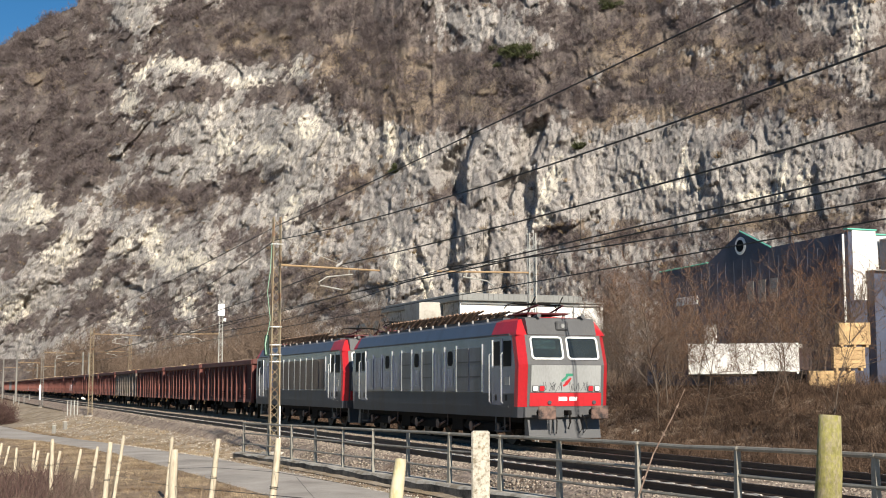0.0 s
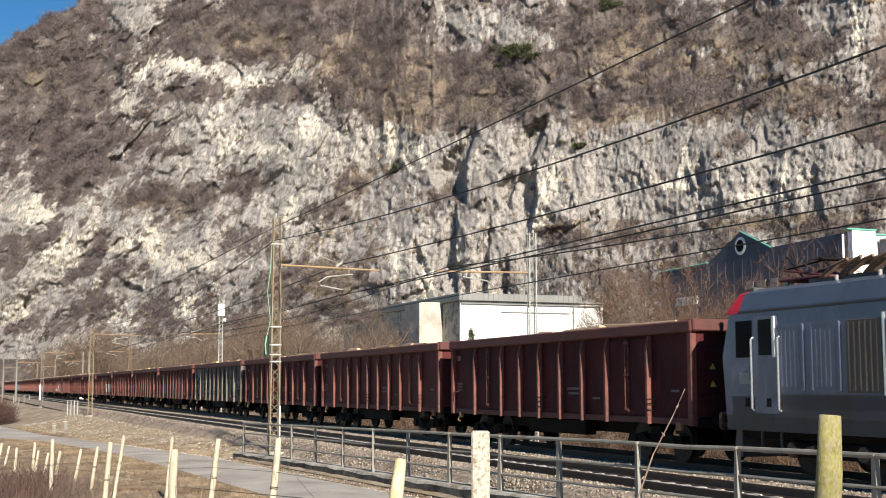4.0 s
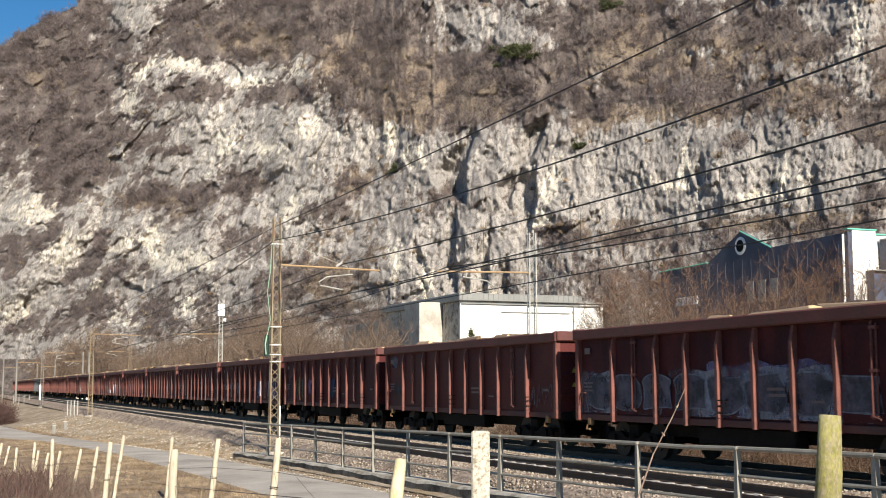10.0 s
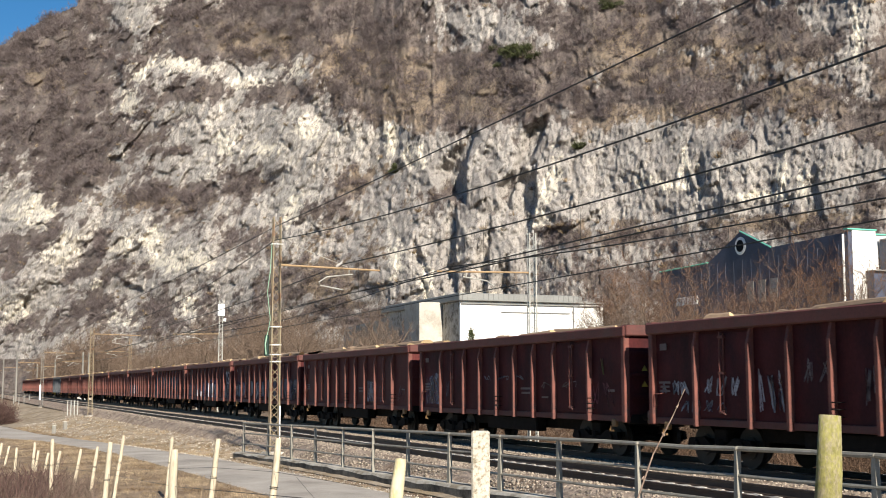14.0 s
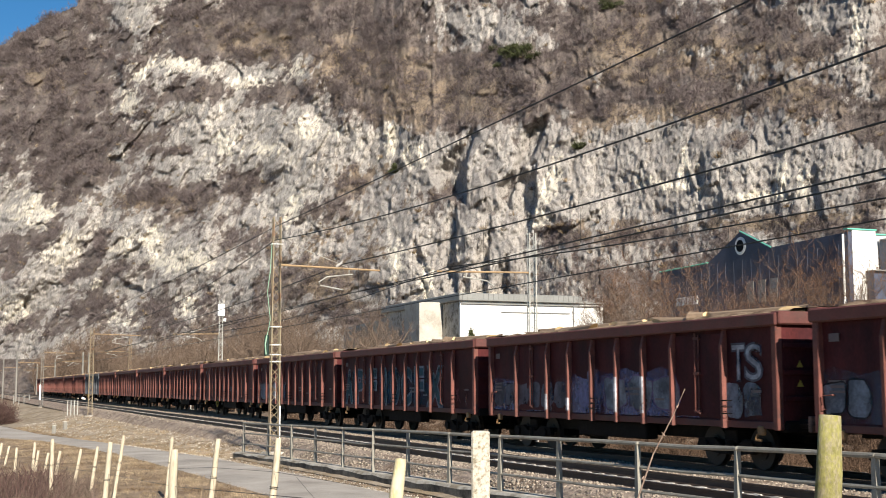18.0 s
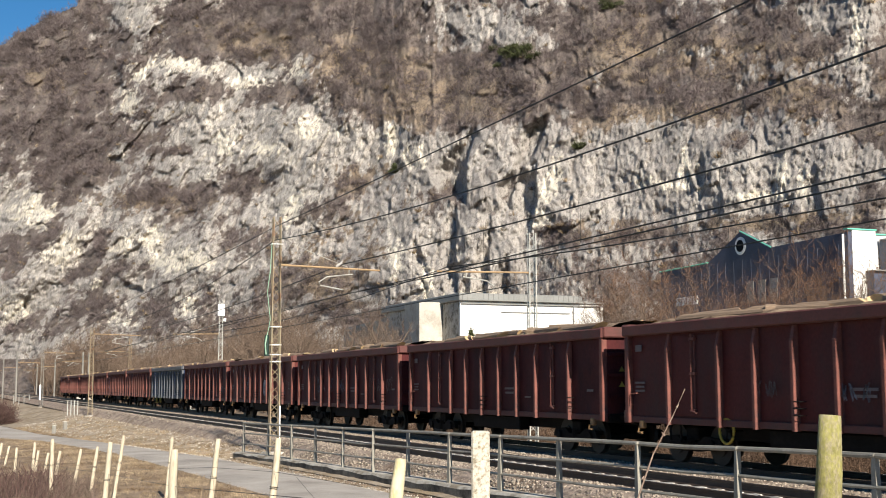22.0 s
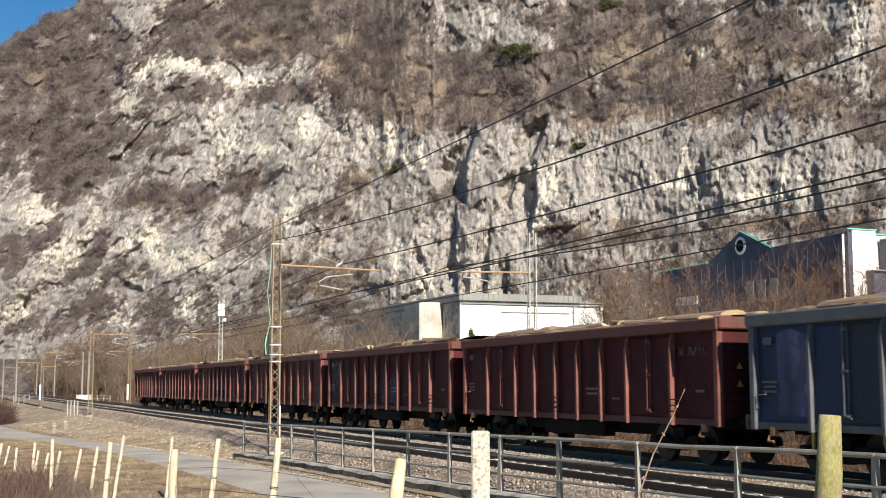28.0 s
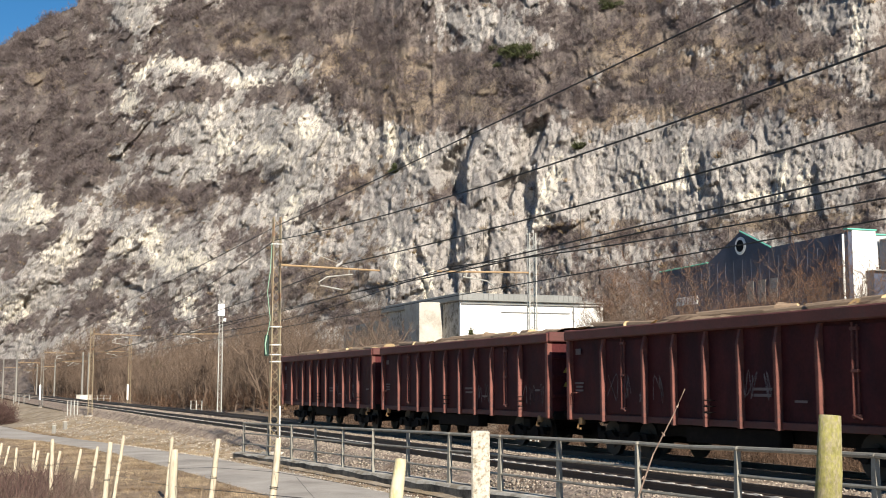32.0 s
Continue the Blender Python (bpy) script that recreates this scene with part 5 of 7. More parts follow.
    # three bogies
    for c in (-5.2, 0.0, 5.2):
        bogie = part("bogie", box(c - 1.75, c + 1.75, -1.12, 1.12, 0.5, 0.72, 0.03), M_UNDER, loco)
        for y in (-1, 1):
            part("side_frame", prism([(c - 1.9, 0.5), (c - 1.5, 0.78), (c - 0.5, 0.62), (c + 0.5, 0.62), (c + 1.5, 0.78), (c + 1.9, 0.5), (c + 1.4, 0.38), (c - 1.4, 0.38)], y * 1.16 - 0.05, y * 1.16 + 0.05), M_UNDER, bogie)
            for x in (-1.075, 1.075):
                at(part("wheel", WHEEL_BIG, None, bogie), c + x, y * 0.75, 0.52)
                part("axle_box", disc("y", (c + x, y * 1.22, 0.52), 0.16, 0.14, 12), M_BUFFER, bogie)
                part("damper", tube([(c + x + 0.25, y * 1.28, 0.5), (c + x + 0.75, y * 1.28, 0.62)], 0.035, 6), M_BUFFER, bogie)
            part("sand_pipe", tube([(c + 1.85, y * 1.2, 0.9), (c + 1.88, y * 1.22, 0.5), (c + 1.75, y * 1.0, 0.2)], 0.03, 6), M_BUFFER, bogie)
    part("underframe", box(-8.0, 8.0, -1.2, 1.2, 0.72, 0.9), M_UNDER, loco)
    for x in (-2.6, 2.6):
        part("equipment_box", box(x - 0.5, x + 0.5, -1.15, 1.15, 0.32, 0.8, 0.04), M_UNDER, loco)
    return loco


M_WINTEAL = material("pale_green_sun_blind", rgb(0.25, 0.42, 0.4), 0.6, spread=0.15, bump=0.05)
M_DARKGLASS = material("dark_window_glass", rgb(0.006, 0.007, 0.009), 0.5, spread=0.1, bump=0, spec=0.03)

RIBS = (-5.45, -3.35, -2.0, -0.67, 0.67, 2.0, 3.35, 5.45)


def wagon_meshes(panel, rib, rim):
    """The shared meshes of one paint scheme."""
    hat = bmesh.new()
    for x0, x1 in ((-0.045, 0.045),):
        pts = [(-1.45, 0.9), (-1.46, 2.72), (-1.38, 3.05), (-1.32, 3.05), (-1.32, 0.9)]
        a = [hat.verts.new((x0 + 0.02 * (i in (3, 4)) * -1, y, z)) for i, (y, z) in enumerate(pts)]
        b = [hat.verts.new((x1 + 0.02 * (i in (3, 4)), y, z)) for i, (y, z) in enumerate(pts)]
        hat.faces.new(a)
        hat.faces.new(b[::-1])
        for i in range(5):
            hat.faces.new((a[i], b[i], b[(i + 1) % 5], a[(i + 1) % 5]))
    bmesh.ops.recalc_face_normals(hat, faces=hat.faces[:])
    side = bmesh.new()
    xs_, zs_ = np.linspace(-7.4, 7.4, 76), np.linspace(1.05, 3.1, 13)
    vs = [[side.verts.new((x, -1.308 + (0.016 + 0.014 * (abs(x) > 5.4)) * float(fbm(np.array([x * 0.8]), np.array([z * 1.1]), octaves=2, salt=4)[0]), z)) for z in zs_] for x in xs_]
    bk = [[side.verts.new((x, -1.27, z)) for z in (zs_[0], zs_[-1])] for x in (xs_[0], xs_[-1])]
    for i in range(75):
        for j in range(12):
            side.faces.new((vs[i][j], vs[i + 1][j], vs[i + 1][j + 1], vs[i][j + 1]))
    side.faces.new((bk[1][0], bk[0][0], bk[0][1], bk[1][1]))
    bmesh.ops.contextual_create(side, geom=[v[0] for v in vs] + [bk[0][0], bk[1][0]])
    door = box(-0.97, 0.97, -1.345, -1.33, 1.12, 2.98, 0.006)
    lock = bmesh.new()
    tube([(-0.05, -1.4, 1.2), (-0.05, -1.4, 3.02)], 0.022, 6, lock)
    tube([(0.06, -1.38, 1.3), (0.06, -1.38, 2.98)], 0.018, 6, lock)
    for z in (1.25, 2.1, 2.9):
        box(-0.1, 0.1, -1.42, -1.34, z - 0.03, z + 0.03, 0, lock)
    tube([(-0.05, -1.42, 1.26), (0.22, -1.46, 1.2)], 0.02, 5, lock)
    post = box(-0.09, 0.09, -1.44, -1.28, 0.9, 3.08, 0.02)
    end = box(7.38, 7.44, -1.3, 1.3, 1.05, 3.1)
    for z in (1.55, 2.1, 2.65):
        box(7.44, 7.5, -1.28, 1.28, z - 0.05, z + 0.05, 0.01, end)
    for y in (-0.45, 0.45):
        box(7.44, 7.52, y - 0.06, y + 0.06, 1.05, 3.1, 0.01, end)
    rim_long = box(-7.5, 7.5, -1.49, -1.25, 3.06, 3.33, 0.03)
    rim_end = box(7.26, 7.58, -1.44, 1.44, 3.08, 3.36, 0.03)
    sill = box(-7.4, 7.4, -1.36, -1.2, 0.92, 1.07, 0.01)
    rung = bmesh.new()
    tube([(-0.02, -1.47, 0), (0.2, -1.47, 0)], 0.013, 4, rung)
    for x in (-0.02, 0.2):
        tube([(x, -1.47, 0), (x, -1.32, 0)], 0.01, 4, rung)
    grab = tube([(0, -1.33, 1.35), (0, -1.42, 1.36), (0, -1.42, 1.62), (0.28, -1.42, 1.64), (0.28, -1.33, 1.64)], 0.015, 5)
    out = {"rib": shared("rib", hat, rib), "side_wall": shared("side_wall", side, panel), "door": shared("door", door, panel), "lock_bar": shared("lock_bar", lock, rib),
           "corner_post": shared("corner_post", post, rib), "end_wall": shared("end_wall", end, panel), "rim": shared("rim", rim_long, rim), "end_rim": shared("end_rim", rim_end, rim),
           "sill": shared("sill", sill, rim), "rung": shared("rung", rung, M_UNDER), "grab_rail": shared("grab_rail", grab, rib)}
    return out


def load_bed(seed, heap):
    """A bed of bark in the wagon, and the places of the logs that lie lengthwise on it."""
    r = np.random.default_rng(seed)
    nx, ny = 60, 12
    x, y = np.meshgrid(np.linspace(-7.2, 7.2, nx), np.linspace(-1.2, 1.2, ny), indexing="ij")
    z = 3.2 + heap * (1 - (y / 1.25) ** 4) * (0.8 + 0.3 * fbm(x * 0.4, y * 0.5, octaves=3, salt=seed)) + 0.05 * fbm(x * 2.5, y * 2.5, octaves=3, salt=seed + 3)
    bed = mesh_of("load", np.stack([x, y, z], -1).reshape(-1, 3), grid_faces(nx, ny), M_LOAD)
    logs = []
    for k in range(30):
        short = k < 3
        rad, length = (r.uniform(0.13, 0.19), r.uniform(0.25, 0.9)) if short else (r.uniform(0.07, 0.15), r.uniform(0.9, 3.4))
        yc = r.uniform(-0.95, 0.95)
        xc = r.uniform(-6.6, 6.6) if short else r.uniform(-5.6, 5.6)
        m = pose(xc, yc, 3.13 + heap * (1 - (yc / 1.25) ** 4) * 0.85 + rad * 0.3, r.uniform(0, 360), r.uniform(-2, 2), r.uniform(-34, 34) if short else r.uniform(-7, 7))
        logs.append((k % 3, m @ Matrix.Diagonal((length, rad, rad, 1.0))))
    return bed, logs


def log_mesh(taper):
    """A log of unit length and radius: bark round it, pale wood on its cut ends."""
    bm = tube([(-0.5, 0, 0), (0, 0.06, 0.04), (0.5, 0, 0)], 1.0, 10, taper=taper)
    for f in bm.faces:
        f.material_index = 1 if len(f.verts) > 4 else 0
    me = shared("log", bm, M_BARKLOAD)
    me.materials.append(M_CUTWOOD)
    return me


M_CUTWOOD = material("fresh_split_wood", rgb(0.58, 0.42, 0.23), 0.85, spread=0.3, scale=4.0, fine=30.0, bump=0.2)
M_BARKLOAD = material("dusty_bark", rgb(0.24, 0.17, 0.115), 0.95, spread=0.4, scale=5.0, fine=30.0, bump=0.4)
LOG_MESHES = [log_mesh(t) for t in (0.95, 0.85, 0.75)]
LOADS = [load_bed(s, h) for s, h in ((3, 0.2), (8, 0.33), (15, 0.24), (22, 0.38), (31, 0.35), (47, 0.31))]
M_RUST2 = material("faded_red_wagon_paint", rgb(0.094, 0.0235, 0.0215), 0.62, spec=0.12, spread=0.35, scale=1.6, fine=26.0, bump=0.25, tint=rgb(0.06, 0.024, 0.023), tint_at=0.54, tint_scale=0.8, size=0.012, stretch=(1, 1, 0.45))
M_DARKBROWN = material("grimy_brown_wagon_paint", rgb(0.05, 0.029, 0.031), 0.65, spread=0.35, scale=1.6, fine=26.0, bump=0.25, tint=rgb(0.035, 0.03, 0.03), tint_at=0.52, tint_scale=0.8, size=0.012, stretch=(1, 1, 0.45))
M_BLUE = material("worn_blue_wagon_paint", rgb(0.02, 0.042, 0.12), 0.6, spec=0.25, spread=0.35, scale=1.0, fine=26.0, bump=0.2, tint=rgb(0.024, 0.029, 0.042), tint_at=0.5, tint_scale=0.5, size=0.012, stretch=(1, 1, 0.3))
M_BLUERIB = material("chalky_grey_rib", rgb(0.085, 0.092, 0.105), 0.6, spread=0.3, scale=3.0, bump=0.2, tint=rgb(0.08, 0.07, 0.065), tint_at=0.58, tint_scale=2.0)
M_BROWNRIB = material("silvered_brown_rib", rgb(0.16, 0.13, 0.105), 0.55, spread=0.35, scale=3.0, bump=0.2, tint=rgb(0.08, 0.055, 0.045), tint_at=0.55, tint_scale=2.0)
SCHEMES = {"red": (wagon_meshes(M_RUST, M_RIB, M_RIM), "rust-red"), "faded": (wagon_meshes(M_RUST2, M_RIB, M_RIM), "faded red"),
           "brown": (wagon_meshes(M_DARKBROWN, M_BROWNRIB, M_RIM), "grimy dark brown"), "blue": (wagon_meshes(M_BLUE, M_BLUERIB, M_BLUERIB), "worn blue and grey")}
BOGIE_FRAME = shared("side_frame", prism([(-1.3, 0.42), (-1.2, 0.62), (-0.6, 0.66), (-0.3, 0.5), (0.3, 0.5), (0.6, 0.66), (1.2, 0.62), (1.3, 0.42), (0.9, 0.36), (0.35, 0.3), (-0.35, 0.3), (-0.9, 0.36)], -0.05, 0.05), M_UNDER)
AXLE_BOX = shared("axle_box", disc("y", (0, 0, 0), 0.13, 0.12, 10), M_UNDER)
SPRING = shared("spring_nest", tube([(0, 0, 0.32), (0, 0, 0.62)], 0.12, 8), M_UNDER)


near_walls = []


def wagon(scheme, load):
    meshes, colour = SCHEMES[scheme]
    w = tagged(new("open_wagon"), colour + " steel open wagon loaded with logs", "wagon", "wagons of the train")
    put = lambda name, parent=w, **k: at(part(name, meshes[name], None, parent), **k)
    for turn in (0, 180):
        wall = put("side_wall", rz=turn)
        if turn == 0:
            near_walls.append(wall)
        for x in RIBS:
            put("rib", wall, x=x)
        for x in (-4.4, 4.4):
            d = put("door", wall, x=x)
            put("lock_bar", d)
        for x in (-7.36, 7.36):
            put("corner_post", wall, x=x)
        for x, z in itertools.product((5.5, -0.6), (1.22, 1.36, 1.5)):
            put("rung", wall, x=x, z=z)
        put("grab_rail", wall, x=-7.2)
        for x, z, l, h in ((-6.9, 2.75, 0.3, 0.16), (-6.85, 1.9, 0.5, 0.05), (-6.85, 1.8, 0.4, 0.05), (-6.85, 1.7, 0.45, 0.05), (1.4, 1.75, 0.7, 0.06), (1.4, 1.62, 0.6, 0.06), (6.6, 1.7, 0.35, 0.06), (2.7, 1.5, 0.4, 0.05)):
            at(part("stencil_bar", STENCIL, None, wall), x=x, z=z).scale = (l, 1, h)
        put("rim", rz=turn)
        put("sill", rz=turn)
        end = put("end_wall", rz=turn)
        put("end_rim", end)
        for x in (-6.75, 6.75):
            at(part("tow_hook", HOOK, None, wall), x=x)
    part("floor", FLOOR, None, w)
    heap = part("load", load[0], None, w, "bed of dusty bark under the logs")
    for k, m in load[1]:
        part("log", LOG_MESHES[k], None, heap, "bark-covered log with pale cut ends").matrix_basis = m
    for c in (-5.1, 5.1):
        b = part("bogie", BOLSTER, None, w)
        at(b, x=c)
        for y in (-1, 1):
            at(part("side_frame", BOGIE_FRAME, None, b), y=y * 1.0)
            at(part("spring_nest", SPRING, None, b), y=y * 1.0)
            for x in (-0.9, 0.9):
                at(part("wheel", WHEEL_SMALL, None, b), x=x, y=y * 0.75, z=0.46, rz=0 if y < 0 else 180)
                at(part("axle_box", AXLE_BOX, None, b), x=x, y=y * 1.05, z=0.46)
    part("brake_gear", BRAKE, None, w)
    for s in (-1, 1):
        buffer_pair(w, s * 7.5, s, 1.04, 0.21)
        part("coupling", tube([(s * 7.5, 0, 1.0), (s * 7.8, 0, 0.92), (s * 8.03, 0, 0.98)], 0.05, 6), M_UNDER, w)
    return w


STENCIL = shared("stencil_bar", box(-0.5, 0.5, -1.352, -1.345, -0.5, 0.5), material("faded_white_stencil", rgb(0.15, 0.115, 0.11), 0.7, spread=0.4, scale=9.0, bump=0))
_h = box(-0.1, 0.1, -1.4, -1.28, 0.78, 0.98, 0.03)
tube([(-0.1, -1.38, 0.8), (-0.12, -1.4, 0.68), (0.06, -1.4, 0.68)], 0.03, 6, _h)
HOOK = shared("tow_hook", _h, M_YELLOWHOOK)
_f = box(-7.3, 7.3, -1.25, 1.25, 0.98, 1.1)
box(-7.45, 7.45, -0.3, 0.3, 0.78, 0.98, 0, _f)
for sx in (-1, 1):
    box(sx * 7.35 - 0.12, sx * 7.35 + 0.12, -1.25, 1.25, 0.86, 1.1, 0.02, _f)
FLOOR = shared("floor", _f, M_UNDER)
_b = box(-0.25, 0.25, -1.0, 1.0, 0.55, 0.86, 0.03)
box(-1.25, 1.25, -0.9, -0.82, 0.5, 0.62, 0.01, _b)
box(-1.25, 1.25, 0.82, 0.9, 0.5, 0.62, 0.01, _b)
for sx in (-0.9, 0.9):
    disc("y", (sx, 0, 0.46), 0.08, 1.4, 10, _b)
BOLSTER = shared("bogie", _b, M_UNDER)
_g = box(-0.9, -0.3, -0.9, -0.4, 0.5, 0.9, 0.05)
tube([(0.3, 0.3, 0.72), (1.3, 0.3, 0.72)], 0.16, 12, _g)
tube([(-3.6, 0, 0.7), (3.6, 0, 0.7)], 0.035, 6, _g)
# Solid blocks added among the rods to keep the underside dark.
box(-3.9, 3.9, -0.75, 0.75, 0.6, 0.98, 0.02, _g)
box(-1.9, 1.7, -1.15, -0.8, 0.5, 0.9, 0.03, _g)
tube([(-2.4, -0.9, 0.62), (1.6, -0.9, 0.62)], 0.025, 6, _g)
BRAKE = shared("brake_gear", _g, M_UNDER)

M_WARN = material("faded_yellow_sticker", rgb(0.4, 0.3, 0.05), 0.6, spread=0.2, bump=0)


def triangle(side):
    bm = bmesh.new()
    vs = [bm.verts.new((side * 7.4425, -0.85 + 0.1 * math.cos(g), 0.1 * math.sin(g))) for g in (math.pi / 2, math.pi * 7 / 6, math.pi * 11 / 6)]
    bm.faces.new(vs)
    return shared("warning_triangle", bm, M_WARN)


TRIANGLE_F, TRIANGLE_R = triangle(1), triangle(-1)

KN, KV = (0, 5, 10, 15, 20, 25, 32), (10.99, 11.93, 12.77, 13.47, 14.25, 14.27, 13.86)

SLIP_T, SLIP_X = (0, 4, 9, 14, 17.5, 19.5, 22, 25, 28, 32), (0, -0.1, -0.24, -0.4, -0.42, -0.44, -0.28, 0.08, 0.03, -0.12)


def run(t):
    """Metres that the train has gone since the start."""
    tt = np.linspace(0, max(t, 1e-6), 400)
    v = np.interp(tt, KN, KV)
    return float(np.sum((v[1:] + v[:-1]) * 0.5 * np.diff(tt))) + float(np.interp(t, SLIP_T, SLIP_X))


cars = [(locomotive(False), -34.0 - 8.35), (locomotive(True), -52.03 - 8.35)]
ORDER = {3: "brown", 19: "blue", 1: "faded", 5: "faded", 9: "faded", 14: "faded", 17: "faded", 22: "faded"}
wagons = []
for k in range(26):
    w = wagon(ORDER.get(k, "red"), LOADS[(k % 2) * 2 if k < 9 else (3, 4, 1, 5)[(k * 3 + k // 4) % 4]])
    wagons.append(w)
    cars.append((w, -69.13 - 16.07 * k - 8.4))

# sprayed shapes on the flanks: wagon, from, to, low, high, count, colour, outline or stroke colour, kind
SPRAY = {"white": rgb(0.42, 0.42, 0.46), "ice": rgb(0.2, 0.225, 0.27), "haze": rgb(0.11, 0.106, 0.132), "teal": rgb(0.02, 0.085, 0.12), "violet": rgb(0.15, 0.1, 0.2), "lime": rgb(0.24, 0.25, 0.09), "blue": rgb(0.045, 0.085, 0.22), "rose": rgb(0.27, 0.1, 0.12), "chalk": rgb(0.22, 0.185, 0.185), "soot": rgb(0.015, 0.015, 0.018), "gold": rgb(0.33, 0.27, 0.05)}
SPRAY = {k: material("spray_" + k, c, 0.7, spread=0.45, scale=1.5, fine=14.0, bump=0, tint=tuple(0.45 * a for a in c[:3]) + (1.0,), tint_at=0.5, tint_scale=1.8, spec=0.2) for k, c in SPRAY.items()}


def worn(m, scale, lo, hi, stretch):
    """Lets the steel show through where the paint has weathered off."""
    n, link = m.node_tree.nodes, m.node_tree.links.new
    co, mp, t, r = n.new("ShaderNodeTexCoord"), n.new("ShaderNodeMapping"), n.new("ShaderNodeTexNoise"), n.new("ShaderNodeMapRange")
    mp.inputs["Scale"].default_value = stretch
    t.inputs["Scale"].default_value, t.inputs["Detail"].default_value, t.inputs["Roughness"].default_value = scale, 6, 0.65
    r.inputs["From Min"].default_value, r.inputs["From Max"].default_value = lo, hi
    link(co.outputs["Object"], mp.inputs[0])
    link(mp.outputs[0], t.inputs[0])
    link(t.outputs["Fac"], r.inputs["Value"])
    link(r.outputs[0], n["Principled BSDF"].inputs["Alpha"])
    return m


for m in SPRAY.values():
    worn(m, 1.6, 0.22, 0.5, (1, 1, 0.6))
WASH = {"milk": rgb(0.3, 0.31, 0.36), "lilac": rgb(0.17, 0.17, 0.3), "sea": rgb(0.02, 0.06, 0.09), "slate": rgb(0.1, 0.11, 0.15)}
WASH = {k: worn(material("wash_" + k, c, 0.75, spread=0.4, scale=1.2, fine=12.0, bump=0, spec=0.15), 1.1, 0.4, 0.72, (1, 1, 0.45)) for k, c in WASH.items()}
layer = itertools.count()


def wash(k, x0, x1, z0, z1, colour):
    """A thin weathered coat of paint with a wavy upper edge."""
    n = next(layer)
    xs_ = np.linspace(x0, x1, 24)
    bm = bmesh.new()
    y = -1.3405 - 0.0006 * (n % 5)
    lo = [bm.verts.new((x, y, z0)) for x in xs_]
    hi = [bm.verts.new((x, y, z1 - 0.16 * abs(math.sin(x * 1.9 + n)))) for x in xs_]
    for i in range(23):
        bm.faces.new((lo[i], lo[i + 1], hi[i + 1], hi[i]))
    part("paint_wash", bm, WASH[colour], near_walls[k], "weathered coat of sprayed paint")


def letter_mesh(ch, bold):
    cu = bpy.data.curves.new("glyph", "FONT")
    cu.body, cu.offset, cu.resolution_u = ch, bold, 4
    ob = bpy.data.objects.new("glyph", cu)
    me = bpy.data.meshes.new_from_object(ob)
    bpy.data.objects.remove(ob)
    me.materials.clear()
    return me, np.array([v.co[:] for v in me.vertices])


def lettered(k, cells, z0, z1, fill, edge, bold=0.03):
    """Sprayed letters with an outline, each fitted into its space on the flank."""
    for ch, x0, x1 in cells:
        (front, cf), (back, cb) = letter_mesh(ch, bold), letter_mesh(ch, bold + 0.045)
        lo, hi = cf.min(0), cf.max(0)
        for me, co, y in ((back, cb, -1.3475), (front, cf, -1.3505)):
            for v, c in zip(me.vertices, co):
                v.co = (x0 + (x1 - x0) * (c[0] - lo[0]) / (hi[0] - lo[0]), y, z0 + (z1 - z0) * (c[1] - lo[1]) / (hi[1] - lo[1]))
        outline = part("sprayed_outline", back, SPRAY[edge], near_walls[k])
        part("sprayed_letter", front, SPRAY[fill], outline)


def rib_paint(k, x, z0, z1, colour):
    part("rib_paint", box(x - 0.049, x + 0.05, -1.468, -1.38, z0, z1, 0.004), SPRAY[colour], near_walls[k])



def blob(r, x0, x1, z0, z1):
    """A fat rounded letter-like outline."""
    cx, cz, rx, rz = (x0 + x1) / 2, (z0 + z1) / 2, (x1 - x0) / 2, (z1 - z0) / 2
    k, p = r.choice((3, 4, 5)), r.random() * 6
    turns = [2 * math.pi * i / 30 for i in range(30)]
    return [(cx + rx * (0.9 + 0.1 * math.sin(k * g + p)) * math.copysign(abs(math.cos(g)) ** 0.45, math.cos(g)), cz + rz * (0.88 + 0.12 * math.sin((k - 1) * g + 2 * p)) * math.copysign(abs(math.sin(g)) ** 0.45, math.sin(g))) for g in turns]


def filled(points, y):
    bm = bmesh.new()
    c = bm.verts.new((sum(p[0] for p in points) / len(points), y, sum(p[1] for p in points) / len(points)))
    vs = [bm.verts.new((a, y, b)) for a, b in points]
    for i in range(len(vs)):
        bm.faces.new((c, vs[i], vs[(i + 1) % len(vs)]))
    bmesh.ops.recalc_face_normals(bm, faces=bm.faces[:])
    return bm


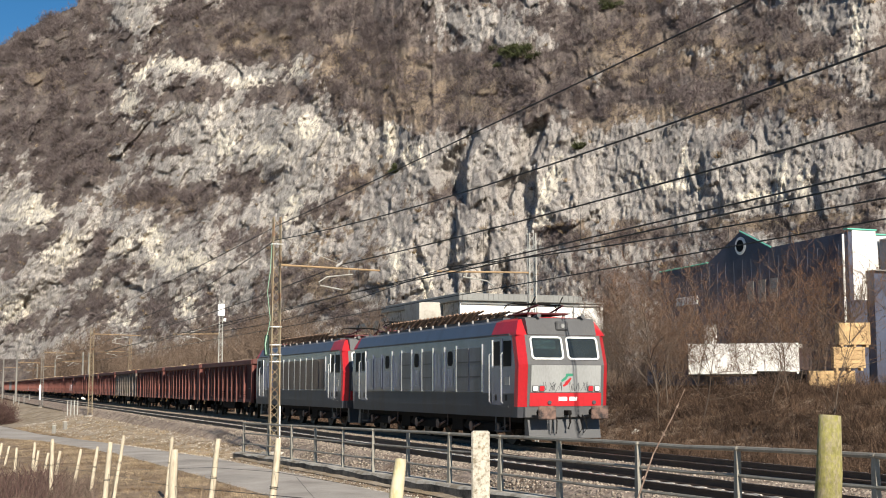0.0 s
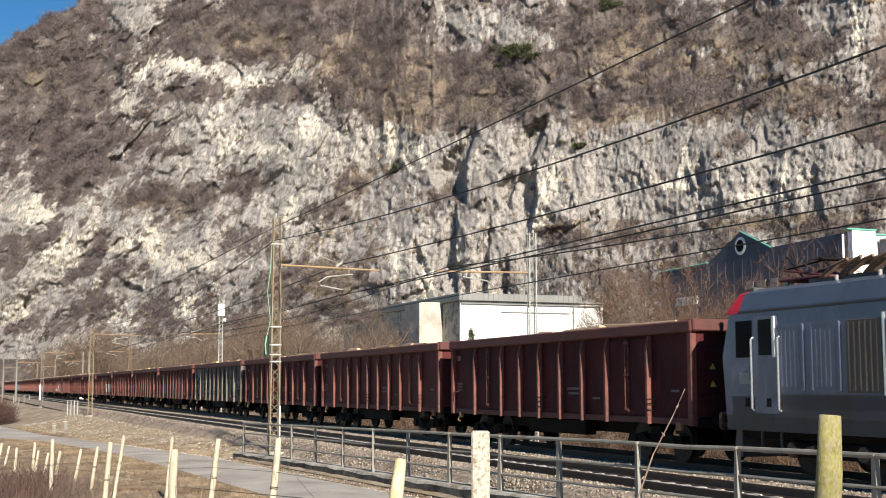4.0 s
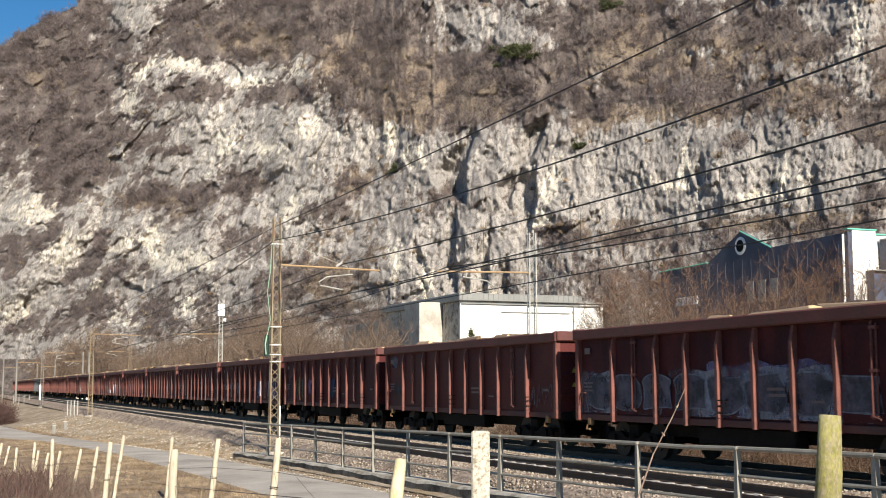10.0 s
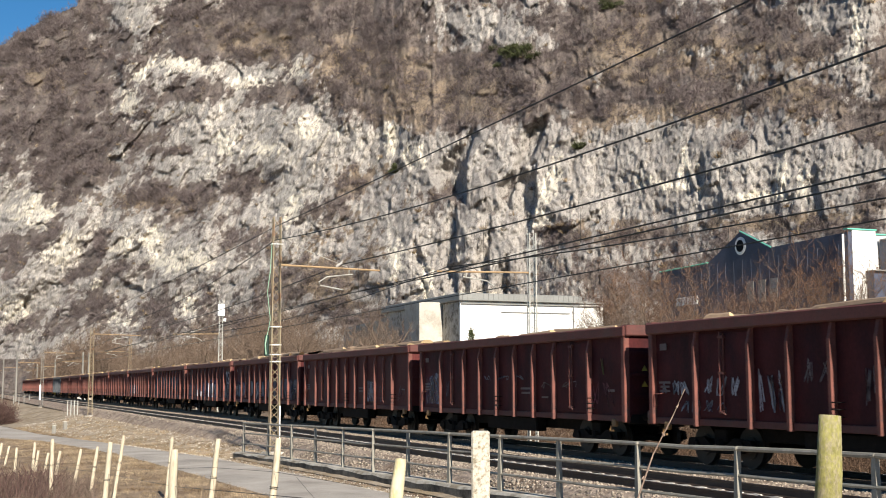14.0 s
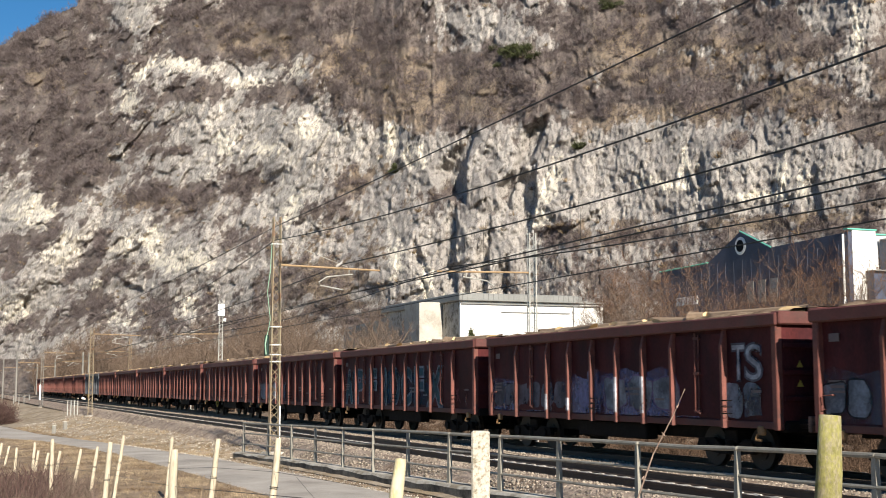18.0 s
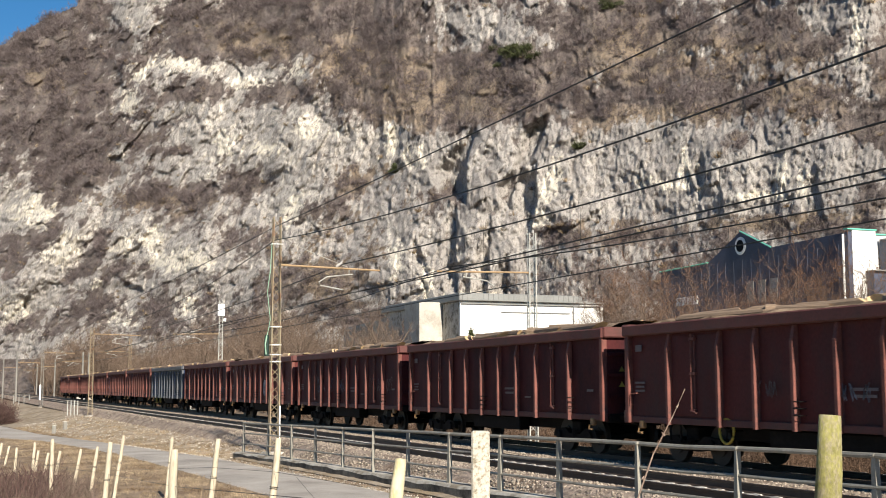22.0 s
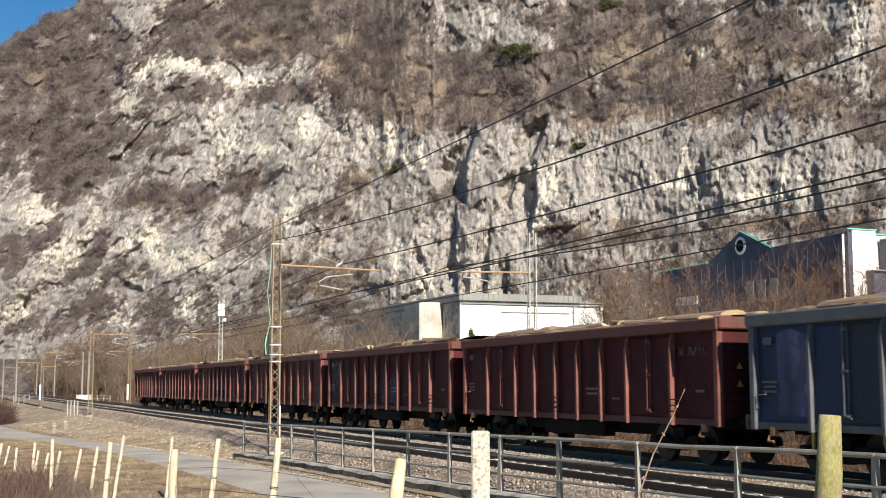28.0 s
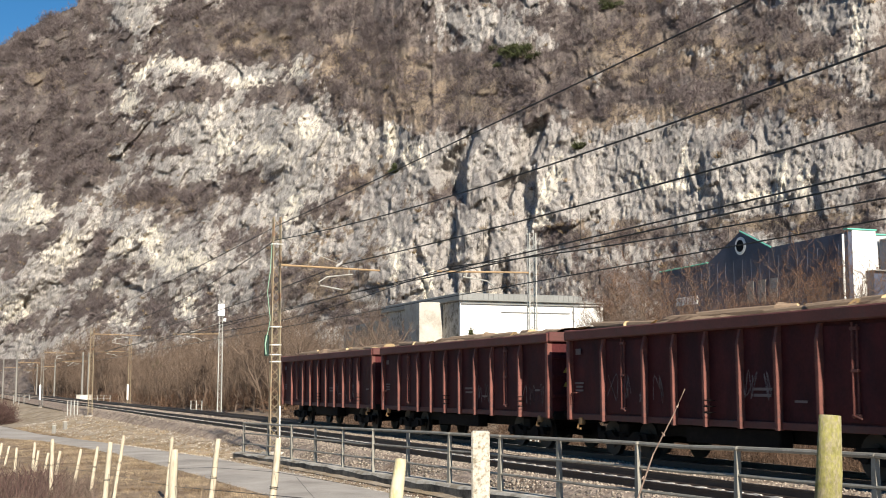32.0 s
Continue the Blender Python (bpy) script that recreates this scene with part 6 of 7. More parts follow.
def sprayed(k, x0, x1, z0, z1, count, colour, edge, kind):
    """A row of painted shapes on one wagon's flank."""
    n = next(layer)
    r = random.Random(n * 31 + count)
    wall = near_walls[k]
    for i in range(count):
        a = x0 + (x1 - x0) * i / count
        b = a + (x1 - x0) / count * (1.02 if kind == "fill" else 0.85)
        y = -1.347 - 0.0012 * ((n + i) % 4)
        if kind == "fill":
            wide = min(b - a, 1.4)
            pale = colour in ("white", "ice", "haze", "chalk")
            shape = blob(r, a, b, z0, z1)
            letter = part("sprayed_letter", filled(shape, y) if pale else ribbon(scrawl(r, a + 0.08, b - 0.08, z0 + 0.08, z1 - 0.08), 0.12 * wide + 0.03, (0, y, 0), (1, 0, 0), (0, 0, 1), 0.001), SPRAY[colour], wall)
            if not pale:
                part("sprayed_stroke", ribbon(scrawl(r, a + 0.05, b - 0.05, z0 + 0.05, z1 - 0.05), 0.1 * wide + 0.02, (0, y, 0), (1, 0, 0), (0, 0, 1), 0.0025), SPRAY["haze" if colour != "haze" and pale else colour], letter)
            if edge:
                part("outline", ribbon(shape + shape[:2] if pale else scrawl(r, a, b, z0, z1), 0.045, (0, y, 0), (1, 0, 0), (0, 0, 1), 0.004), SPRAY[edge], letter)
        else:
            part("sprayed_line", ribbon(scrawl(r, a, b, z0, z1), 0.05 if colour == "white" else 0.03, (0, y, 0), (1, 0, 0), (0, 0, 1), 0.004), SPRAY[colour], wall)


wash(3, -7.35, -4.4, 1.15, 3.0, "milk")
wash(3, -7.3, -3.0, 1.1, 2.6, "slate")
lettered(3, (("V", -6.81, -6.05), ("O", -5.63, -4.85), ("E", -4.59, -3.79), ("U", -3.38, -2.58)), 1.38, 2.25, "ice", "soot")
sprayed(3, -0.2, 3.2, 1.05, 2.3, 2, "lime", "soot", "fill")
sprayed(3, 3.6, 6.8, 1.2, 2.2, 3, "haze", "ice", "fill")
wash(4, -7.3, 5.4, 1.12, 2.3, "milk")
wash(4, -1.2, 5.2, 1.15, 2.4, "lilac")
sprayed(4, -7.0, 4.6, 1.2, 2.1, 8, "haze", "ice", "fill")
sprayed(4, 5.3, 6.8, 1.2, 2.1, 4, "teal", "", "line")
sprayed(5, -6.9, -5.6, 1.45, 1.95, 4, "teal", "", "line")
sprayed(5, -7.1, -6.2, 2.5, 3.0, 1, "haze", "", "fill")
sprayed(5, 5.4, 7.1, 1.2, 1.9, 3, "ice", "", "line")
wash(6, -7.0, -4.0, 1.2, 2.4, "sea")
sprayed(6, -5.65, -4.0, 1.2, 2.3, 2, "teal", "gold", "fill")
sprayed(6, -3.3, -2.2, 1.3, 2.2, 1, "violet", "", "fill")
sprayed(6, 0.4, 1.45, 1.2, 2.3, 1, "blue", "teal", "fill")
sprayed(6, 1.9, 2.9, 1.2, 1.8, 2, "teal", "", "line")
sprayed(7, -7.0, -5.7, 1.6, 1.95, 3, "white", "", "line")
sprayed(7, -5.2, -3.6, 1.6, 2.05, 3, "white", "", "line")
sprayed(7, -6.2, -4.2, 1.2, 1.5, 4, "ice", "", "line")
sprayed(7, -3.1, -2.1, 1.2, 2.2, 3, "white", "", "line")
sprayed(7, -1.6, -0.6, 1.8, 2.4, 2, "chalk", "", "line")
sprayed(7, 0.2, 1.0, 1.4, 2.3, 3, "chalk", "", "line")
wash(7, 1.8, 7.0, 1.15, 2.2, "lilac")
sprayed(7, 4.2, 6.7, 1.15, 2.25, 5, "white", "", "line")
for x in (3.35, 5.45):
    rib_paint(7, x, 1.3, 2.1, "white")
wash(8, -7.0, -3.6, 1.2, 2.3, "milk")
sprayed(8, -6.6, -4.4, 1.3, 2.1, 3, "haze", "", "line")
sprayed(8, -2.2, 1.6, 2.0, 2.15, 3, "ice", "", "line")
sprayed(8, 2.4, 4.8, 1.75, 1.95, 2, "chalk", "", "line")
sprayed(8, 5.3, 6.9, 1.2, 2.0, 2, "rose", "", "line")
sprayed(8, 6.0, 6.7, 2.1, 2.6, 1, "lime", "", "line")
wash(9, 2.2, 5.0, 1.2, 2.1, "milk")
sprayed(9, 2.6, 7.0, 1.2, 1.9, 4, "ice", "", "line")
wash(10, -7.3, 0.8, 1.1, 2.2, "slate")
sprayed(10, -7.3, -5.9, 1.2, 1.95, 2, "ice", "soot", "fill")
sprayed(10, -5.6, -4.3, 1.2, 2.15, 2, "ice", "blue", "fill")
sprayed(10, -3.75, -2.6, 1.25, 2.15, 1, "ice", "soot", "fill")
sprayed(10, -2.4, -1.5, 1.1, 2.15, 1, "white", "blue", "fill")
sprayed(10, -0.95, 0.0, 1.25, 2.1, 1, "ice", "blue", "fill")
sprayed(10, 0.4, 2.8, 1.2, 2.2, 2, "haze", "teal", "fill")
sprayed(10, 3.2, 7.2, 1.15, 2.2, 4, "haze", "teal", "fill")
wash(11, -7.35, 4.0, 1.1, 2.05, "milk")
wash(11, -7.35, 4.4, 1.1, 2.15, "lilac")
wash(11, -1.0, 4.4, 1.15, 2.3, "lilac")
sprayed(11, -7.2, -2.2, 1.2, 1.95, 6, "haze", "", "fill")
sprayed(11, -0.1, 3.6, 1.2, 2.1, 3, "ice", "violet", "fill")
lettered(11, (("T", 5.75, 6.2), ("S", 6.25, 6.8)), 1.95, 2.7, "white", "haze", 0.0)
sprayed(11, 5.4, 6.8, 1.1, 1.9, 2, "ice", "", "fill")
for x, z in ((-3.35, 1.6), (-2.0, 1.5), (0.67, 2.05), (2.0, 2.05)):
    rib_paint(11, x, 1.15, z, "white")
wash(12, -7.2, 4.6, 1.15, 2.5, "sea")
lettered(12, (("A", -7.05, -6.1), ("P", -5.77, -4.4), ("F", -3.77, -2.9), ("N", -2.4, -1.65), ("O", -1.12, -0.1), ("C", 0.16, 1.2), ("F", 1.62, 2.5), ("X", 2.95, 4.4)), 1.15, 2.48, "teal", "ice", 0.035)
sprayed(12, 5.5, 7, 1.2, 1.8, 2, "rose", "", "line")
wash(13, -7.2, -1.6, 1.1, 2.15, "milk")
wash(13, -7.2, -1.6, 1.1, 2.1, "lilac")
sprayed(13, -7.1, -1.7, 1.12, 2.05, 4, "ice", "chalk", "fill")
sprayed(13, 3.0, 6.1, 1.25, 2.2, 3, "chalk", "", "line")
rib_paint(13, -3.35, 1.2, 2.0, "white")
sprayed(14, -2.1, -1.2, 1.55, 1.95, 3, "chalk", "", "line")
sprayed(14, 0.6, 1.6, 1.5, 1.9, 3, "ice", "", "line")
sprayed(16, -4.2, 0.5, 1.5, 2.3, 3, "ice", "", "line")
sprayed(16, 3.5, 6.8, 1.5, 2.2, 3, "chalk", "", "line")
wash(17, -4.0, -2.2, 1.2, 2.5, "milk")
sprayed(17, -3.3, -2.5, 1.3, 2.2, 2, "ice", "", "line")
sprayed(17, 1.0, 1.9, 1.2, 2.25, 1, "white", "soot", "fill")
sprayed(17, 2.4, 3.3, 1.2, 2.2, 1, "white", "soot", "fill")
sprayed(17, 5.6, 7.0, 1.3, 2.2, 2, "chalk", "", "line")
sprayed(18, 5, 7, 1.2, 1.9, 2, "ice", "", "line")
wash(19, -6.6, -3.4, 1.2, 3.0, "lilac")
sprayed(19, -1.9, -1.1, 2.2, 2.8, 2, "soot", "", "line")
sprayed(19, 0.0, 1.0, 1.4, 1.9, 3, "ice", "", "line")
sprayed(20, 5.7, 7, 2.5, 2.75, 3, "chalk", "", "line")
wash(21, -0.6, 2.0, 1.2, 2.3, "slate")
wash(21, -7.3, -5.5, 1.2, 3.0, "slate")
sprayed(23, -5.4, -2.4, 1.4, 2.15, 4, "chalk", "", "line")
sprayed(23, 0.7, 2.0, 1.5, 2.2, 2, "chalk", "", "line")
sprayed(24, 2.0, 3.2, 1.3, 1.9, 2, "chalk", "", "line")
sprayed(24, 5.4, 7.1, 1.2, 1.9, 3, "chalk", "", "line")
sprayed(25, 2.0, 5.0, 1.2, 2.1, 3, "chalk", "", "line")
# brake wheels and steps under two wagons
M_YELLOW = material("worn_yellow_paint", rgb(0.45, 0.33, 0.05), 0.5, spread=0.3, scale=6.0, bump=0.1)
for k, mat in ((14, M_UNDER), (19, M_YELLOW)):
    wheel = part("hand_wheel", tube([(-3.2 + 0.27 * math.cos(g), -1.32, 0.82 + 0.27 * math.sin(g)) for g in np.linspace(0, 2 * math.pi, 25)], 0.028, 6, caps=False), M_YELLOW, wagons[k], "yellow brake hand wheel")
    for g in (0.4, 2.5, 4.6):
        part("spoke", tube([(-3.2, -1.3, 0.82), (-3.2 + 0.26 * math.cos(g), -1.32, 0.82 + 0.26 * math.sin(g))], 0.014, 5), M_UNDER, wheel)
    part("axle", tube([(-3.2, -1.32, 0.82), (-3.2, -0.9, 0.82)], 0.03, 6), M_UNDER, wheel)
    step = part("step", box(-5.55, -5.05, -1.36, -1.16, 0.5, 0.54), mat, wagons[k])
    for x in (-5.53, -5.07):
        part("step_bar", box(x - 0.02, x + 0.02, -1.33, -1.29, 0.5, 1.0), mat, step)
for w in wagons:
    for s in (-1, 1):
        for z in (1.85, 2.25):
            at(part("warning_triangle", TRIANGLE_F if s > 0 else TRIANGLE_R, None, w), z=z)


# ---- tracks ----
def rail_mesh(x0, x1):
    prof = ((-0.07, -0.172), (0.07, -0.172), (0.07, -0.158), (0.012, -0.14), (0.012, -0.045), (0.036, -0.035), (0.036, -0.004), (0.03, 0.0), (-0.03, 0.0), (-0.036, -0.004), (-0.036, -0.035), (-0.012, -0.045), (-0.012, -0.14), (-0.07, -0.158))
    bm = bmesh.new()
    a = [bm.verts.new((x0, y, z)) for y, z in prof]
    b = [bm.verts.new((x1, y, z)) for y, z in prof]
    for i in range(len(prof)):
        bm.faces.new((a[i], b[i], b[(i + 1) % len(prof)], a[(i + 1) % len(prof)])).material_index = 1 if i == 7 else 0
    bmesh.ops.recalc_face_normals(bm, faces=bm.faces[:])
    me = shared("rail", bm, M_RAIL)
    me.materials.append(M_RAILTOP)
    return me


RAIL = rail_mesh(-900, 40)
_s = box(-0.13, 0.13, -1.3, 1.3, -0.36, -0.165, 0.025)
SLEEPER = shared("sleeper", _s, M_SLEEPER)
CLIP = shared("rail_clip", box(-0.09, 0.09, -0.12, 0.12, -0.17, -0.13, 0.02), M_RAIL)
for n, yc in enumerate(TRACKS):
    track = tagged(new("railway_track"), "straight railway track with rusty rails on pale concrete sleepers", "railway track", "pair of tracks")
    track.matrix_basis = pose(0, yc, 0)
    for y in (-0.7525, 0.7525):
        at(part("rail", RAIL, None, track), y=y)
    for k in range(110):
        at(part("sleeper", SLEEPER, None, track), x=-58.0 + 0.6 * k + random.uniform(-0.02, 0.02), rz=random.uniform(-0.8, 0.8))
    v, f = [], []
    for k in range(560):
        x = -58.6 - 0.6 * k
        v.append(np.array([(x + a, b, c) for a in (-0.12, 0.12) for b in (-1.3, 1.3) for c in (-0.36, -0.165)]))
        f.append(8 * k + np.array([(0, 1, 3, 2), (4, 6, 7, 5), (0, 4, 5, 1), (2, 3, 7, 6), (1, 5, 7, 3)]))
    far = part("sleeper_row", mesh_of("sleeper_row", np.concatenate(v), np.concatenate(f), M_SLEEPER), None, track)
    tagged(far, "pale concrete sleepers farther along", kind="stuff")

# loose ballast stones
rs = np.random.default_rng(3)
octa = np.array([(1, 0, 0), (-1, 0, 0), (0, 1, 0), (0, -1, 0), (0, 0, 1), (0, 0, -1)], dtype=float)
octf = np.array([(0, 2, 4), (2, 1, 4), (1, 3, 4), (3, 0, 4), (2, 0, 5), (1, 2, 5), (3, 1, 5), (0, 3, 5)])


def stones(name, xy, z, size, mat, label):
    n = len(xy)
    s = rs.uniform(0.55, 1.3, (n, 6, 1)) * size * rs.uniform(0.6, 1.4, (n, 1, 1))
    ang = rs.uniform(0, 6.28, n)
    p = octa[None] * s * rs.uniform(0.7, 1.2, (n, 1, 3))
    c, sn = np.cos(ang)[:, None], np.sin(ang)[:, None]
    p = np.stack([p[..., 0] * c - p[..., 1] * sn, p[..., 0] * sn + p[..., 1] * c, p[..., 2] * 0.75], -1)
    p += np.concatenate([xy, z[:, None]], 1)[:, None, :]
    f = (np.arange(n) * 6)[:, None, None] + octf[None]
    return tagged(part(name, mesh_of(name, p.reshape(-1, 3), f.reshape(-1, 3), mat), None), label, "stones", kind="stuff")


def bed_z(y):
    return np.interp(y, (10.9, 11.3, 11.75, 12.3, 12.5, 14.02, 14.25, 14.8, 15.26, 15.7, 16.3, 16.5, 18.02, 18.25, 18.8, 19.3, 19.9), (-0.66, -0.36, -0.15, -0.14, -0.185, -0.185, -0.14, -0.16, -0.2, -0.16, -0.14, -0.185, -0.185, -0.14, -0.16, -0.34, -0.68))


sx = -4 - 52 * rs.uniform(0, 1, 46000) ** 1.25
sy = rs.uniform(10.2, 19.6, 46000)
keep = (np.abs(sy - 13.26) > 0.82) & (np.abs(sy - 17.26) > 0.82) | (rs.uniform(0, 1, 46000) < 0.14)
sx, sy = sx[keep], sy[keep]
sz = np.where(sy > 10.95, bed_z(sy), ground_z(sx, sy) + 0.03)
stones("ballast_stones", np.stack([sx, sy], 1), sz, 0.036, M_STONE, "loose grey and rust-brown ballast stones")
sx = -4 - 40 * rs.uniform(0, 1, 9000) ** 1.2
sy = rs.uniform(9.6, 11.6, 9000)
stones("bank_stones", np.stack([sx, sy], 1), np.where(sy > 10.95, bed_z(sy), ground_z(sx, sy) + 0.03), 0.04, M_STONE, "ballast stones spilled down the shoulder")
sx = -54 - 80 * rs.uniform(0, 1, 9000)
sy = rs.uniform(10.4, 19.6, 9000)
stones("shoulder_stones", np.stack([sx, sy], 1), np.where(sy > 10.95, bed_z(sy), ground_z(sx, sy) + 0.03), 0.055, M_STONE, "coarse ballast stones farther along the tracks")
sx = -3 - 60 * rs.uniform(0, 1, 2600)
sy = road_right(sx) + rs.normal(0.1, 0.14, 2600)
stones("kerb_stones", np.stack([sx, sy], 1), np.maximum(ground_z(sx, sy) + 0.01, road_z(sx) - 0.02), 0.016, M_PALESTONE, "small pale stones and grit along the foot of the kerb")
sx = -42 - 75 * rs.uniform(0, 1, 2200)
sy = road_right(sx) + 0.3 + (11.3 - road_right(sx)) * rs.uniform(0.1, 1, 2200)
stones("spoil_stones", np.stack([sx, sy], 1), ground_z(sx, sy) + 0.03, 0.04, M_PALESTONE, "pale stones scattered on the bank")
sx, sy = -24 - rs.normal(0, 0.3, 26), 10.35 + rs.normal(0, 0.12, 26)
stones("stone_pile", np.stack([sx, sy], 1), ground_z(sx, sy) + 0.1, 0.11, M_PALESTONE, "small pile of white stones behind the fence")

# ---- fence on its concrete kerb ----
POST_X = (-42.67, -39.21, -36.1, -33.64, -31.01, -28.47, -26.12, -23.6, -21.08, -18.74, -16.13, -13.67, -11.08, -8.5, -6.0, -3.5, -1.0)


def fence_z(x):
    return -0.42 + 0.0155 * (x + 42.67)


kerb = bmesh.new()
rows = []
for x in np.linspace(-43.2, 2.0, 60):
    b, t = fence_z(x), road_z(x) - 0.25
    w = 0.02 * math.sin(x * 3.1) + 0.015 * math.sin(x * 7.7)
    rows.append([kerb.verts.new((x, y, z)) for y, z in ((9.14, t), (9.16 + w * 0.5, b - 0.05 + w), (9.2, b + w * 0.6), (9.62, b + 0.01), (9.66, b - 0.25))])
for a, b in zip(rows, rows[1:]):
    for i in range(4):
        kerb.faces.new((a[i], b[i], b[i + 1], a[i + 1])).material_index = 1 if i in (1, 2) else 0
kerb.faces.new(rows[0])
bmesh.ops.recalc_face_normals(kerb, faces=kerb.faces[:])
kerb_ob = part("kerb", kerb, M_KERB)
kerb_ob.data.materials.append(M_KERBTOP)
tagged(kerb_ob, "low stained concrete kerb wall under the fence", "kerb", kind="structure")

fence = tagged(new("metal_fence"), "dark grey tubular steel fence between lane and railway", "fence")
_p = prism([(-0.075, 0), (0.06, 0), (0.03, 1.0), (-0.03, 1.0)], -0.03, 0.03)
box(-0.05, 0.05, -0.05, 0.05, 0.955, 1.01, 0.02, _p)
prism([(-0.1, 0.0), (-0.045, 0.0), (-0.03, 0.7)], -0.008, 0.008, _p)
POST = shared("post", _p, M_FENCE)
for i, x in enumerate(POST_X):
    at(part("post", POST, None, fence), x, FENCE_Y + 0.02 * math.sin(i * 2.3), fence_z(x), 0, 1.2 * math.sin(i * 1.9), 8 * math.sin(i))
for a, b in zip(POST_X, POST_X[1:]):
    for h, r in ((0.98, 0.032), (0.64, 0.024), (0.3, 0.024)):
        sag = random.uniform(-0.03, 0.015)
        part("rail", tube([(a, FENCE_Y, fence_z(a) + h), ((a + b) / 2, FENCE_Y + random.uniform(-0.01, 0.01), (fence_z(a) + fence_z(b)) / 2 + h + sag * 0.5), (b, FENCE_Y, fence_z(b) + h)], r, 7), M_FENCE, fence)
part("post", tube([(-43.0, FENCE_Y + 0.1, fence_z(-43.0) + 0.05), (-43.0, FENCE_Y + 0.1, fence_z(-43.0) + 0.96)], 0.02, 6), M_FENCE, fence)

# ---- masts, brackets, wires ----
NEAR_X, FAR_X = (17.0, -44.1, -107.9, -168.5, -237.2, -300.0, -362.0), (17.0, -43.6, -104.0, -161.0, -222.0, -284.0, -345.0)


def lattice_mast(x, y, height, mat, way, label, extras="", lean=0.0):
    """Two channels laced with zigzag bars, a bracket over the track (way: +1 or -1 in y)."""
    z0 = min(on_ground(x, y), -0.5)
    mast = tagged(new("catenary_mast"), label, "mast", "overhead line masts")
    mast.matrix_basis = pose(x, y, z0)
    H = height - z0
    wb, wt = 0.17, 0.13
    for s in (-1, 1):
        for d in (-0.09, 0.09):
            bm = bmesh.new()
            a = [(s * wb - 0.025, d - 0.02), (s * wb + 0.025, d - 0.02), (s * wb + 0.025, d + 0.02), (s * wb - 0.025, d + 0.02)]
            k = wt / wb
            lo = [bm.verts.new((p[1], p[0], 0)) for p in a]
            hi = [bm.verts.new((p[1], p[0] * k, H)) for p in a]
            for i in range(4):
                bm.faces.new((lo[i], lo[(i + 1) % 4], hi[(i + 1) % 4], hi[i]))
            bm.faces.new(hi)
            bmesh.ops.recalc_face_normals(bm, faces=bm.faces[:])
            part("post", bm, mat, mast)
    n = 26
    for i in range(n):
        for d in (-0.09, 0.09):
            s = (1 if i % 2 else -1) * (1 if d > 0 else -1)
            za, zb = 0.3 + (H - 0.4) * i / n, 0.3 + (H - 0.4) * (i + 1) / n
            w0, w1 = wb + (wt - wb) * za / H, wb + (wt - wb) * zb / H
            part("lace_bar", tube([(d, s * w0, za), (d, -s * w1, zb)], 0.014, 4), mat, mast)
    part("foundation", box(-0.35, 0.35, -0.4, 0.4, -0.3, 0.12, 0.04), M_CONCRETE, mast, "pale concrete footing")
    arm = part("bracket", tube([(0, way * 0.1, 6.2 - z0), (0, way * 3.95, 6.12 - z0)], 0.035, 8), M_ARM, mast, "orange-brown bracket tube over the track")
    part("stay", tube([(0, way * 0.1, 7.15 - z0), (0, way * 2.7, 6.2 - z0)], 0.012, 5), M_GALV, arm)
    part("insulator", tube([(0, way * 2.25, 6.2 - z0), (0, way * 2.45, 6.35 - z0), (0, way * 2.45, 6.45 - z0)], 0.05, 8), M_PORCELAIN, arm)
    part("steady_arm", tube([(0, way * 2.9, 5.95 - z0), (0, way * 1.9, 5.82 - z0), (0, way * 1.6, 5.62 - z0), (0, way * 1.65, 5.5 - z0), (0, way * 2.5, 5.36 - z0)], 0.025, 6), M_GALV, arm)
    part("hanger", tube([(0, way * 2.75, 6.15 - z0), (0, way * 2.75, 5.92 - z0)], 0.015, 5), M_GALV, arm)
    part("top_insulator", tube([(0, -way * 0.05, H), (0, -way * 0.05, H + 0.12)], 0.05, 8), M_PORCELAIN, mast)
    if "green" in extras:
        for z in (6.95, 3.95, 3.3, 2.95, 2.7):
            part("band", box(-0.11, 0.11, -0.2, 0.2, z - z0 - 0.018, z - z0 + 0.018), M_WHITE, mast, "white strap round the mast")
        cable = part("cable", tube([(0.1, -0.2, 6.95 - z0), (0.1, -0.24, 6.0 - z0), (0.1, -0.34, 5.2 - z0), (0.1, -0.22, 4.2 - z0), (0.1, -0.33, 3.6 - z0)], 0.014, 6), M_GREENCABLE, mast, "pale green cable")
        part("cable_bag", tube([(0.1, -0.33, 2.9 - z0), (0.1, -0.34, 3.05 - z0), (0.1, -0.34, 3.5 - z0), (0.1, -0.33, 3.65 - z0)], 0.085, 10), M_BAG, cable, "dark green bundle of coiled cable")
        part("cable", tube([(0.2, -0.38, 2.95 - z0), (0.22, -0.42, 3.3 - z0), (0.2, -0.36, 3.62 - z0)], 0.025, 6), M_GREENCABLE, mast)
        part("painted_leg", box(0.095, 0.12, 0.16, 0.2, 0.0, 1.75), M_WHITE, mast)
        part("painted_foot", box(0.097, 0.123, 0.155, 0.205, 0.0, 0.5), M_CYAN, mast)
    if "board" in extras:
        part("signal_board", box(0.12, 0.15, -0.3, -0.1, 1.0, 2.9), M_WHITE, mast, "white striped marker board")
    if "box" in extras:
        part("equipment_box", box(-0.15, 0.2, -0.28, 0.28, H - 1.3, H - 0.3, 0.03), M_WHITE, mast, "white equipment box at the mast top")
        part("lamp", tube([(0.2, 0.25, H - 1.75), (0.2, 0.3, H - 1.5)], 0.12, 8), M_WHITE, mast)
    return mast


